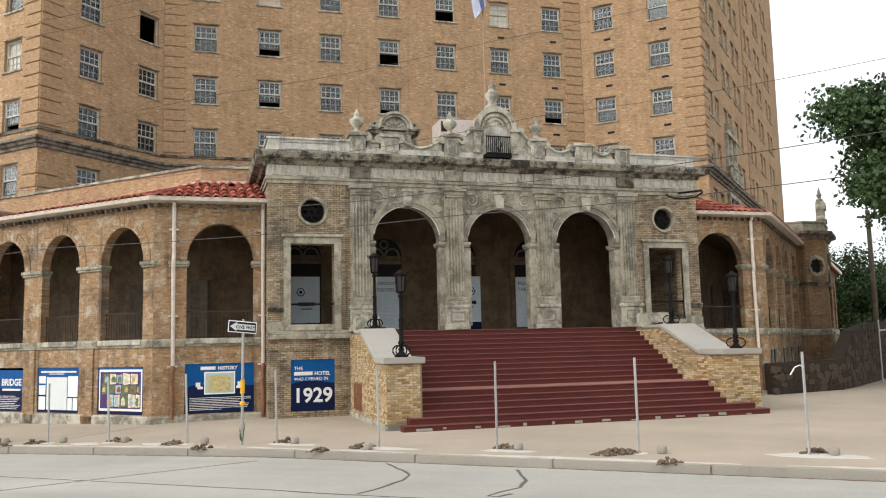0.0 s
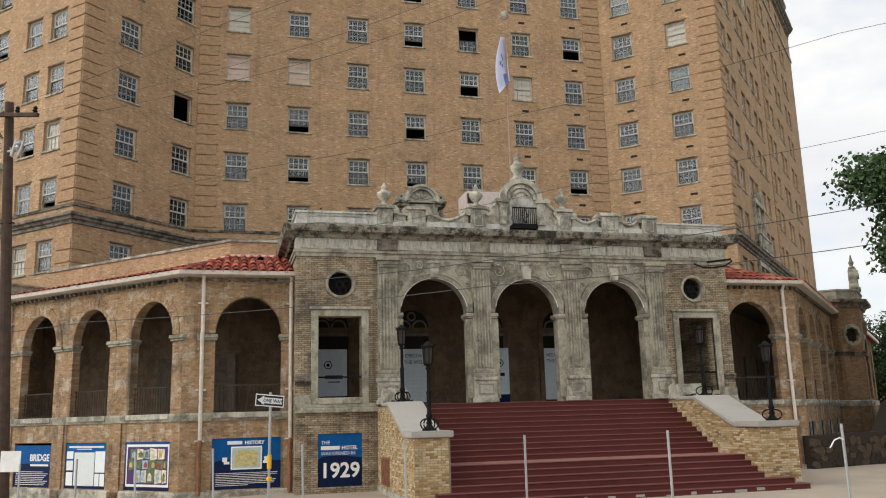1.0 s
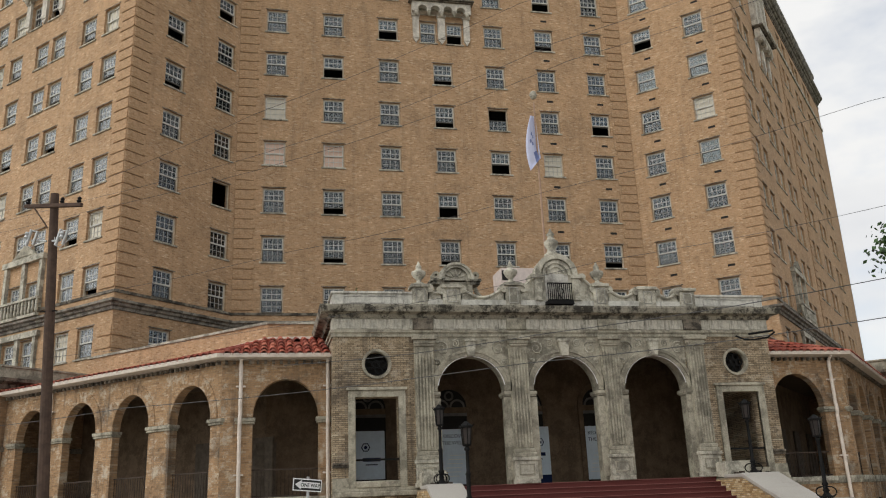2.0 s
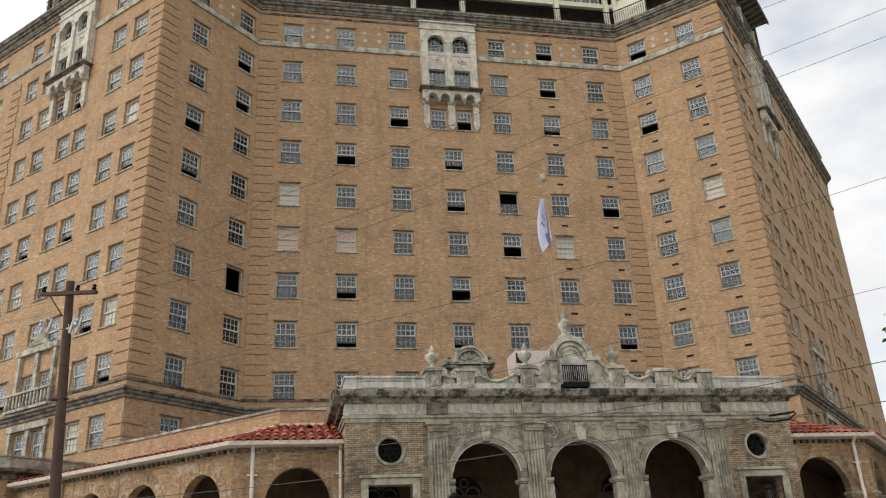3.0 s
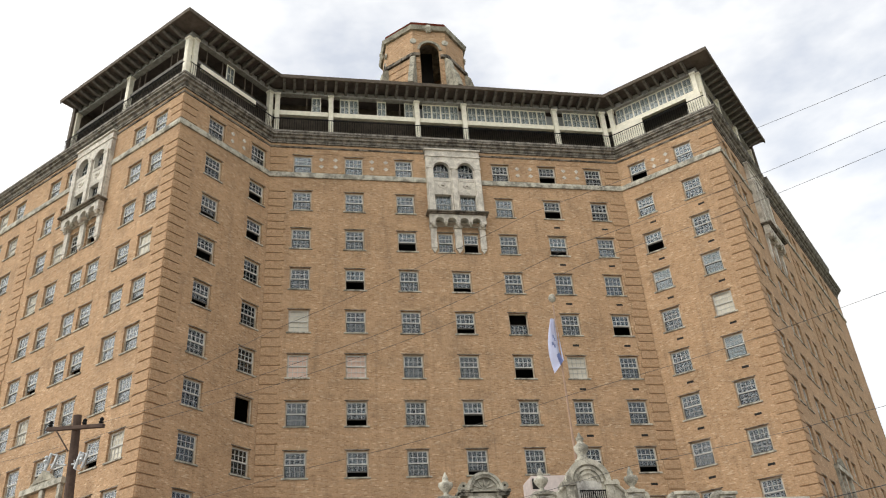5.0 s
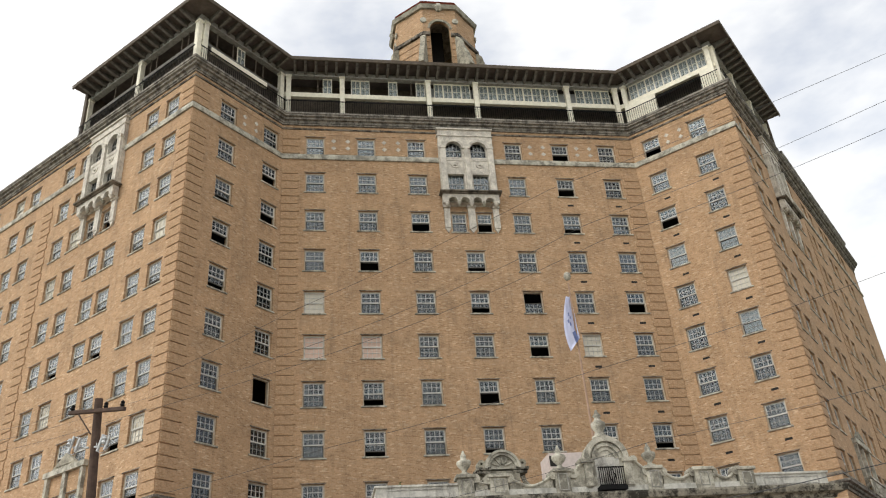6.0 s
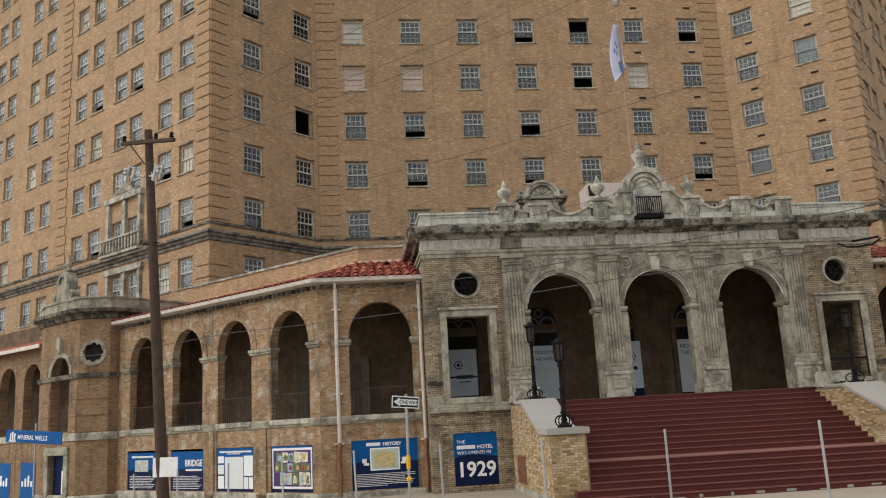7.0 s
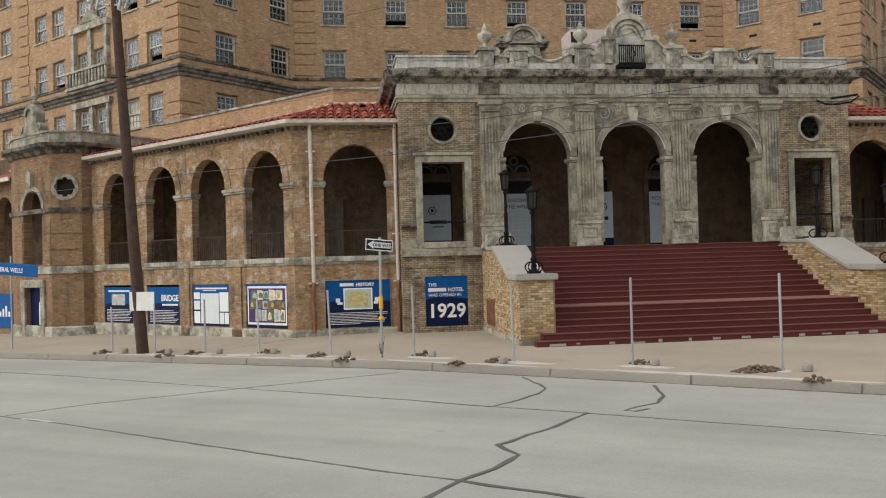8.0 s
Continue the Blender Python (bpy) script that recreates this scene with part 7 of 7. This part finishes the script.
seam([(-6.54, -15.07), (-6.99, -15.6), (-7.5, -16.18), (-8.42, -17.05), (-8.4, -17.33), (-8.3, -17.66), (-8.45, -17.94), (-8.73, -18.31), (-9.21, -18.74), (-9.65, -19.3), (-11.5, -21.0)], 0.12, 4, amp=0.025)
seam([(-6.63, -10.66), (-6.55, -11.73), (-6.55, -12.36), (-6.81, -12.93), (-7.48, -13.65), (-7.89, -14.01)], 0.09, 5, amp=0.02)
seam([(-4.46, -12.65), (-4.62, -13.34), (-4.76, -13.9), (-5.15, -14.53), (-5.6, -14.8), (-5.92, -15.04), (-5.79, -15.19), (-5.48, -15.01)], 0.1, 6, amp=0.02)
seam([(-16.92, -11.13), (-15.61, -10.42), (-12.88, -9.76), (-10.46, -9.25), (-9.16, -8.98)], 0.035, 7, amp=0.015, label="fine crack across the road")
seam([(-14.71, -7.72), (-13.1, -9.22), (-11.87, -10.41)], 0.06, 8, plain("worn_road_paint", (0.6, 0.59, 0.55), 0.7), 0.008, "worn white road paint line")
seam([(-4.2, -16.96), (-3.2, -17.8), (2, -21.9)], 0.05, 9, plain("worn_road_paint_line", (0.6, 0.59, 0.55), 0.7), 0.008, "worn white road paint line")
seam([(-16.46, -11.66), (-15.7, -12.33)], 0.14, 10, plain("road_paint_patch", (0.58, 0.57, 0.54), 0.7), 0.02, "worn white paint patch on the road")
strip(wobble([(-14.17, -2.13), (-12.01, 0.5)], 0.3, 0.01, 3), 0.03, TAR, "paving_joint", 0.003, "dark joint in the pavement", "paving joint")
for k, al in enumerate((-9.0, -4.2, 0.5, 5.2, 10.0, 14.8, 19.5)):
    strip([kerb_point(al, -0.1), kerb_point(al + 0.05, -1.8)], 0.018, KERB, "paving_joint", 0.003, "dark joint in the pavement", "paving joint")

# spilt cement along the kerb's back edge, grit in the gutter
_g = random.Random(77)
for a0, a1 in ((-3.0, 2.4), (2.6, 6.8), (7.4, 11.6), (12.4, 18.5), (19.3, 24.0)):
    _n = int((a1 - a0) / 0.3)
    _p = [kerb_point(a0 + (a1 - a0) * k / _n, -0.16 - 0.1 * _g.random()) for k in range(_n + 1)]
    strip(_p, [_g.uniform(0.06, 0.42) * math.sin(math.pi * (k + 0.3) / (_n + 0.6)) + 0.03 for k in range(_n + 1)], CEMENT, "cement_edge", 0.005, "pale spilt cement along the kerb", "pavement")
_n = 400
strip([kerb_point(-30 + 60 * k / _n, 0.2) for k in range(_n + 1)], [_g.uniform(0.02, 0.13) for k in range(_n + 1)], EARTH, "gutter_grit", -0.146, "dark grit lying in the gutter", "grit")
for a in (-0.4, 6.35, 9.6, 17.2):
    x, y = kerb_point(a, 0.1)
    spoil(x, y, 40, 0.22)

# one-way sign
sign = thing("one_way_sign", "black and white one-way sign on a steel post", "sign", at=(-9.42, -7.0, ground_z(-9.42)))
part("post", tube(bmesh.new(), [(0, 0, 0), (0.02, 0, 3.06)], 0.034, 8), STEEL, sign)
SGN = pose(0.0, -0.05, 2.86, 0, 4.5, 28)
part("plate", bevelled(boxes((-0.4, 0.4, -0.004, 0.004, -0.145, 0.145)), 0.003), WHITE, sign, m=SGN)
part("black_field", boxes((-0.375, 0.375, -0.008, -0.004, -0.12, 0.12)), BLACKPRINT, sign, m=SGN)
bm = prism(bmesh.new(), [(-0.35, 0), (-0.17, 0.11), (-0.17, 0.07), (0.34, 0.07), (0.34, -0.07), (-0.17, -0.07), (-0.17, -0.11)], -0.012, -0.008)
part("arrow", bm, WHITE, sign, m=SGN)
words("ONE WAY", 0.115, BLACKPRINT, sign, SGN @ pose(0.08, -0.0125, -0.04, 90, 0, 0), align="CENTER", bold=0.003)
part("yellow_sleeve", lathe(bmesh.new(), [(0.055, 1.24), (0.055, 1.57)], 10, (0.01, 0, 0)), YELLOW, sign)
part("yellow_tape", lathe(bmesh.new(), [(0.06, 0.95), (0.075, 1.0), (0.055, 1.05)], 8, (0.01, 0, 0)), YELLOW, sign)
bm = bmesh.new()
for k in range(14):
    a = _r.uniform(0, 6.28)
    tube(bm, [(0, 0, 0.02), (0.08 * math.cos(a), 0.08 * math.sin(a), 0.25 + 0.3 * _r.random())], 0.012, 4, 0.003)
part("weed", bm, GREEN, sign, "weeds at the foot of the post")

# utility pole with crossarm and switchgear
pole = thing("utility_pole", "leaning dark wooden utility pole with crossarm and cut-outs", "utility pole", at=(-16.55, -1.13, -0.3))
part("shaft", tube(bmesh.new(), [(0, 0, 0), (-0.26, 0, 4.5), (-0.5, 0, 9.0), (-0.68, 0, 12.6)], 0.19, 12, 0.13), POLEWOOD, pole)
ARM = pose(-0.66, -0.16, 12.15, 0, 8, -33)
part("crossarm", bevelled(boxes((-1.2, 1.2, -0.06, 0.06, -0.06, 0.06)), 0.01), POLEWOOD, pole, m=ARM)
for x in (-1.1, 0.35, 1.05):
    part("insulator", lathe(bmesh.new(), [(0.03, 0.06), (0.08, 0.12), (0.05, 0.17), (0.07, 0.22), (0.03, 0.27)], 10, (x, 0, 0)), IRON, pole, m=ARM)
part("brace", tube(bmesh.new(), [(-0.75, -0.05, -0.05), (0.0, -0.02, -0.75)], 0.025, 5), POLEWOOD, pole, m=ARM)
for s in (-1, 1):
    b = ARM @ pose(s * 0.62, 0, -1.15)
    bm = tube(bmesh.new(), [(-s * 0.55, 0.1, 0.0), (0, 0, 0.0)], 0.035, 6)
    tube(bm, [(-0.12, -0.05, -0.18), (-0.02, -0.05, 0.35)], 0.05, 8)
    tube(bm, [(0.16, -0.05, -0.15), (0.26, -0.05, 0.3)], 0.045, 8)
    tube(bm, [(-0.02, -0.05, 0.32), (0.3, -0.05, 0.26)], 0.018, 5)
    tube(bm, [(-0.25, -0.03, 0.1), (-0.12, -0.05, -0.18), (0.1, -0.05, -0.24), (0.3, 0, 0.0)], 0.014, 5)
    lathe(bm, [(0.04, 0), (0.08, 0.06), (0.05, 0.12), (0.08, 0.18), (0.04, 0.24)], 8, (s * 0.12, -0.1, 0.02))
    part("cutout_switch", bm, STEEL, pole, "grey fused cut-out switch", m=b)
part("step_bolt", tube(bmesh.new(), [(-0.75, -0.1, 8.7), (-0.25, -0.1, 8.75)], 0.025, 5), IRON, pole)
note = thing("pole_notice", "blank white notice sheet fixed to the utility pole", "notice", at=(-16.5, -1.42, 1.42), turn=-33)
part("sheet", boxes((-0.5, 0.52, 0, 0.01, -0.29, 0.29)), CURTAIN, note)
part("batten", boxes((-0.15, 0.15, 0.01, 0.06, -0.2, 0.2)), POLEWOOD, note)

# town sign by the pavilion
town = thing("town_sign", "blue street banner sign with white lettering on a post", "sign", at=(-22.2, 3.85, ground_z(-22.2)))
part("post", tube(bmesh.new(), [(0, 0, 0), (0, 0, 3.4)], 0.03, 8), STEEL, town)
TS = pose(0, -0.08, 2.92, 0, 4, -35)
part("board", bevelled(boxes((-1.65, 1.5, -0.02, 0.02, -0.22, 0.22)), 0.01), BLUE, town, m=TS)
words("MINERAL WELLS", 0.23, WHITE, town, TS @ pose(-0.95, -0.024, -0.1, 90, 0, 0), bold=0.003)
part("emblem", boxes((-1.4, -1.32, -0.024, -0.02, -0.18, 0.1), (-1.28, -1.2, -0.024, -0.02, -0.18, 0.16), (-1.16, -1.08, -0.024, -0.02, -0.18, 0.1), (-1.45, -1.03, -0.024, -0.02, -0.2, -0.16)), WHITE, town, m=TS)

# overhead wires along the street
WIRES = [((-22.0, 2.5, 12.4), (-17.3, -0.7, 12.35), (-10.97, -5.25, 13.5), (-4.1, -10.06, 14.8), (3.4, -15.3, 15.6), (22, -28.3, 17.0)),
         ((-22.0, 2.5, 12.0), (-16.2, -1.5, 12.0), (-8.43, -7.03, 12.37), (-3.44, -10.52, 13.4), (3.0, -15.09, 14.3), (22, -28.3, 16.0)),
         ((-22.0, 2.5, 11.6), (-16.2, -1.5, 11.6), (-8.4, -7.0, 11.9), (-3.2, -10.7, 12.8), (2.9, -14.96, 13.6), (22, -28.3, 15.2)),
         ((-22.0, 2.5, 8.9), (-16.9, -1.2, 8.8), (-9.9, -6.0, 9.06), (-3.8, -10.3, 9.45), (2.0, -14.4, 10.15), (22, -28.3, 12.0)),
         ((-22.0, 2.5, 7.2), (-16.9, -1.2, 7.0), (-8.7, -6.83, 7.08), (-3.0, -10.9, 7.5), (3.0, -15.0, 7.95), (22, -28.3, 9.4)),
         ((-10.0, -5.9, 5.95), (-4.15, -10.03, 5.98), (2.9, -14.95, 6.43), (22, -28.3, 8.0)),
         ((-26.0, 5.3, 5.2), (-22.0, 2.5, 5.15), (-14.3, -2.9, 5.25), (-4.5, -9.8, 5.34), (2.8, -14.9, 5.6), (22, -28.3, 6.6))]
for i, pts in enumerate(WIRES):
    o = thing("overhead_cable", "thin dark overhead cable strung along the street", "cable", "overhead cables")
    fine = []
    for a, b in zip(pts, pts[1:]):
        for k in range(6):
            t = k / 6
            p = Vector(a).lerp(Vector(b), t)
            fine.append((p.x, p.y, p.z - 0.1 * math.sin(math.pi * t)))
    fine.append(pts[-1])
    part("strand", tube(bmesh.new(), fine, 0.0095 if i >= 5 else 0.0055, 5), CABLE, o)
    if i == 6:
        bm = tube(bmesh.new(), [(-0.72, -12.44, 5.46), (-0.58, -12.54, 5.36), (-0.4, -12.66, 5.34), (-0.2, -12.8, 5.36), (-0.08, -12.89, 5.46)], 0.019, 6)
        tube(bm, [(-0.5, -12.58, 5.47), (-0.1, -12.88, 5.49)], 0.024, 6)
        part("splice", bm, IRON, o, "dark drooping cable splice")

# rubble retaining wall
rub = thing("rubble_wall", "dark brown rubble stone retaining wall", "wall", kind="structure")
RW = [(11.75, 0.35, 1.25), (16.1, 1.5, 1.3), (18.0, 2.8, 2.5), (21.5, 5.5, 2.9), (28.0, 10.5, 3.0)]
_stones = []
for k in range(6):
    rng = random.Random(40 + k)
    bm = bmesh.new()
    bmesh.ops.create_icosphere(bm, subdivisions=2, radius=1)
    for v in bm.verts:
        n = v.co.copy()
        v.co = Vector((max(-0.9, min(0.8, n.x * rng.uniform(0.75, 1.25))), max(-0.45, min(0.6, n.y)), max(-0.85, min(0.7, n.z * rng.uniform(0.75, 1.25)))))
    _stones.append(mesh_of("rubble_stone", bm, (RUBBLE, concrete("rubble_tan", (0.085, 0.063, 0.045), (0.04, 0.03, 0.022), 0.6))[k % 2]))
rng = random.Random(77)
for (xa, ya, ha), (xb, yb, hb) in zip(RW, RW[1:]):
    L = math.hypot(xb - xa, yb - ya)
    an = math.degrees(math.atan2(yb - ya, xb - xa))
    b = pose(xa, ya, 0, 0, 0, an)
    part("mortar_core", prism(bmesh.new(), [(0, -0.4), (L, -0.4), (L, hb), (0, ha)], 0.1, 0.6), RUBBLE, rub, m=b)
    z = 0.0
    while z < max(ha, hb):
        x = -0.1 * rng.random()
        while x < L:
            w = rng.uniform(0.22, 0.7)
            hh = ha + (hb - ha) * min(1, x / L)
            if z + 0.25 < hh:
                put("rubble_stone", rng.choice(_stones), rub, b @ pose(x + w / 2, 0.14, z + 0.15 + rng.uniform(-0.06, 0.06), 0, rng.uniform(-28, 28), 0) @ Matrix.Diagonal((w * 0.6, 0.16, rng.uniform(0.14, 0.26), 1)))
            x += w * 0.97
        z += 0.27
# low kerb and pipe rails before the wall
rails = thing("pipe_railing", "old white pipe railing beside the rubble wall", "railing", at=(21.0, 4.6, 0))
part("rail", tube(bmesh.new(), [(0, 0, 2.5), (6, 3, 2.6)], 0.04, 6), WHITEPIPE, rails)
for k in range(3):
    part("upright", tube(bmesh.new(), [(k * 2.6, k * 1.3, 0.0), (k * 2.6, k * 1.3, 3.0)], 0.035, 6), STEEL, rails)
hook = thing("bent_strap", "white plastic strap hanging from the last fence post", "strap", at=(1.09, -14.21, 0))
part("strap", tube(bmesh.new(), [(-0.02, -0.03, 1.72), (-0.12, -0.05, 1.76), (-0.25, -0.05, 1.72), (-0.36, -0.05, 1.58)], 0.014, 5), WHITE, hook)


# ---- trees ----
def tree(name, label, x, y, z0, tall, spread, seed, leaves=2600, low=0.45):
    rng = random.Random(seed)
    o = thing(name, label, "tree", at=(x, y, z0))
    bm = bmesh.new()
    top = Vector((rng.uniform(-0.5, 0.5), rng.uniform(-0.5, 0.5), tall * 0.62))
    tube(bm, [(0, 0, 0), top * 0.4, top * 0.75, top], 0.035 * tall, 9, 0.012 * tall)
    tips = []
    limbs = int(10 + 2 * spread)
    for k in range(limbs):
        a = 2 * math.pi * k / limbs + rng.uniform(-0.2, 0.2)
        s = top * rng.uniform(0.45, 0.95)
        e = Vector((math.cos(a) * spread * rng.uniform(0.5, 0.95), math.sin(a) * spread * rng.uniform(0.5, 0.95), tall * rng.uniform(low, 0.95)))
        m = s.lerp(e, 0.5) + Vector((0, 0, 0.06 * tall))
        tube(bm, [s, m, e], 0.011 * tall, 6, 0.003 * tall)
        tips += [e, m, s.lerp(e, 0.75)]
    part("trunk", bm, BARK, o)
    bm = bmesh.new()
    verts, faces = [], []
    for t in tips:
        for _ in range(leaves // len(tips)):
            c = t + Vector((max(-1.9, min(1.9, rng.gauss(0, 1))), max(-1.9, min(1.9, rng.gauss(0, 1))), max(-1.4, min(1.4, rng.gauss(0, 0.75))))) * min(0.8, spread * 0.14)
            s = rng.uniform(0.07, 0.15) * (1 + 0.02 * tall)
            n = Vector((rng.gauss(0, 1), rng.gauss(0, 1), rng.gauss(0, 1))).normalized()
            u = n.orthogonal().normalized() * s
            v = n.cross(u).normalized() * s * 0.55
            k = len(verts)
            verts += [c - u, c + v, c + u, c - v]
            faces.append((k, k + 1, k + 2, k + 3))
    bm.free()
    me = bpy.data.meshes.new("crown")
    me.from_pydata([tuple(v) for v in verts], [], faces)
    me.materials.append(LEAF)
    put("crown", me, o)


# Crown enlarged beyond the view's right edge to block skylight on the right wing.
TREE_X, TREE_Y = 24.0, -0.2
tree("shade_tree", "broad green shade tree overhanging the side street", TREE_X, TREE_Y, 0.0, 14.0, 7.3, 3, 110000, 0.56)
tree("distant_tree", "dense green tree far down the side street", 46, 31, 0.0, 11.0, 5.0, 5, 14000, 0.2)
tree("distant_tree", "dense green tree far down the side street", 51, 27, 0.0, 10.0, 5.5, 6, 14000, 0.2)
tree("distant_tree", "dense green tree far down the side street", 58, 38, 0.0, 13.0, 6.0, 7, 14000, 0.2)
tree("distant_tree", "dense green tree far down the side street", 44, 24, 0.0, 7.5, 4.5, 8, 14000, 0.15)

tree("distant_tree", "dense green tree far down the side street", 42, 28.5, 0.0, 8.6, 4.0, 9, 14000, 0.2)

pole2 = thing("utility_pole", "grey wooden utility pole down the side street", "utility pole", at=(27.4, 11.4, 0))
part("shaft", tube(bmesh.new(), [(0, 0, 0), (-0.05, 0, 9.6)], 0.17, 10, 0.12), BARK, pole2)
part("crossarm", boxes((-0.8, 0.8, -0.05, 0.05, 9.1, 9.22)), BARK, pole2)

house = thing("gabled_house", "white gabled house among trees down the street", "house", at=(51.5, 42.5, 0), turn=-20)
part("wall", boxes((-3.5, 3.5, 0, 6, 0, 5.6)), CREAM, house)
bm = prism(bmesh.new(), [(-4.0, 5.5), (4.0, 5.5), (0, 8.6)], -0.4, 6.4)
part("roof", bm, ROOFDARK, house)
part("gable_trim", prism(bmesh.new(), [(-3.9, 5.45), (-3.5, 5.45), (0, 8.2), (3.5, 5.45), (3.9, 5.45), (0, 8.65)], -0.5, -0.38), CREAM, house)
part("window", boxes((-0.6, 0.6, -0.05, 0.05, 3.0, 4.6)), BLACK, house)


# weeds on parapets
def weed(x, y, z, n, s, seed, label):
    rng = random.Random(seed)
    bm = bmesh.new()
    for _ in range(n):
        a, r = rng.uniform(0, 6.28), rng.uniform(0.2, 1.0) * s
        e = Vector((r * math.cos(a), r * math.sin(a) * 0.6, s * rng.uniform(0.5, 1.6)))
        tube(bm, [(0, 0, 0), e * 0.5, e], 0.008, 4, 0.003)
        for k in range(5):
            c = e * rng.uniform(0.4, 1.0)
            d = Vector((rng.gauss(0, 1), rng.gauss(0, 1), rng.gauss(0, 1))).normalized() * 0.08
            q = d.orthogonal() * 0.45
            bm.faces.new([bm.verts.new(c - d), bm.verts.new(c + q), bm.verts.new(c + d), bm.verts.new(c - q)])
    o = thing("weed", label, "plant", "roof weeds", at=(x, y, z))
    part("leaves", bm, GREEN, o)


weed(-7.75, 1.6, 8.3, 12, 1.1, 1, "spindly weed growing on the porch roof")
weed(6.8, 1.5, 8.3, 10, 1.1, 2, "dry weed growing on the porch roof")
weed(-24.6, 13.0, 7.0, 26, 0.7, 3, "green shrub growing in a gutter")
weed(23.0, 8.0, 1.5, 40, 1.6, 4, "green climber beside the pavilion")

# unseen blocks added behind the viewpoint; they cut low skylight on the lower fronts
opposite = tagged(thing("skylight_blocker", "unseen row of plain brick blocks added to dim low skylight", "building", kind="structure", at=(-26.0, -43.0, 0), turn=-35), "unseen row of plain brick blocks added to dim low skylight", "building", kind="structure")
_u = 0.0
for _w, _h in ((16, 9.0), (13, 12.5), (18, 8.0), (15, 14.0), (20, 9.5)):
    part("wall", boxes((_u - 22, _u - 22 + _w, -9.0, 0.0, -1.0, _h)), BRICK_OLD, opposite)
    part("coping", boxes((_u - 22.1, _u - 22 + _w + 0.1, -0.4, 0.12, _h, _h + 0.2)), STONE_PALE, opposite)
    _u += _w + 0.02


# ---- the stair walls' bricks, laid one by one ----
BRICK_L, ROW_H = 0.212, 0.0677


def brick_shape(length, m=None):
    """One proud brick face with a chamfered rim: its points and faces."""
    a, h, d, e = length / 2 - 0.005, ROW_H / 2 - 0.005, 0.013, 0.004
    pts = [(x, 0.004, z) for x, z in ((-a, -h), (a, -h), (a, h), (-a, h))] + [(x, -d, z) for x, z in ((-a + e, -h + e), (a - e, -h + e), (a - e, h - e), (-a + e, h - e))]
    faces = [(4, 5, 6, 7)] + [(k, (k + 1) % 4, 4 + (k + 1) % 4, 4 + k) for k in range(4)]
    return ([tuple(m @ Vector(p)) for p in pts] if m else pts), faces


def brick_mesh(pts, faces):
    me = bpy.data.meshes.new("brick")
    me.from_pydata(pts, [], faces)
    me.materials.append(YELLOW_PIECE)
    return me


ME_BRICK, ME_HALF = brick_mesh(*brick_shape(BRICK_L)), brick_mesh(*brick_shape(BRICK_L / 2))


def slope_top(y):
    """The brickwork's height along a stair wall."""
    return 1.8 if y < -4.35 else min(2.72, 1.8 + 0.92 * (y + 4.35) / 2.2)


def lay_bricks(wall_thing, x0, x1):
    rng = random.Random(int(x0 * 10))
    sites = []
    for face in ("front", "flank"):
        u0, u1 = (x0, x1) if face == "front" else (-5.65, -0.02)
        for row in range(38):
            z = 0.2 + ROW_H * row
            u = u0
            first = row % 2 == 1
            while u < u1 - 0.05:
                w = BRICK_L / 2 if first or u + BRICK_L > u1 + 0.03 else BRICK_L
                first = False
                top = 1.8 if face == "front" else min(slope_top(u), slope_top(u + w))
                if z + ROW_H / 2 < top and u + w < u1 + 0.03:
                    c = u + w / 2
                    out = rng.uniform(-0.003, 0.004)
                    m = pose(c, -5.65 - out, z, 0, rng.uniform(-0.5, 0.5), 0) if face == "front" else pose(x0 - out, c, z, 0, rng.uniform(-0.5, 0.5), -90)
                    sites.append((m, w))
                u += w
    pts, faces = [], []
    for i, (m, w) in enumerate(sites):
        if i < 300:
            put("brick", ME_BRICK if w > 0.15 else ME_HALF, wall_thing, m)
        else:
            p, f = brick_shape(w, m)
            n = len(pts)
            pts += p
            faces += [tuple(k + n for k in q) for q in f]
    rest = put("brickwork", brick_mesh(pts, faces), wall_thing, Matrix.Identity(4))
    tagged(rest, kind="stuff")


lay_bricks(STAIR_WALL_A, -5.5, -4.5)
lay_bricks(STAIR_WALL_B, 5.2, 6.45)
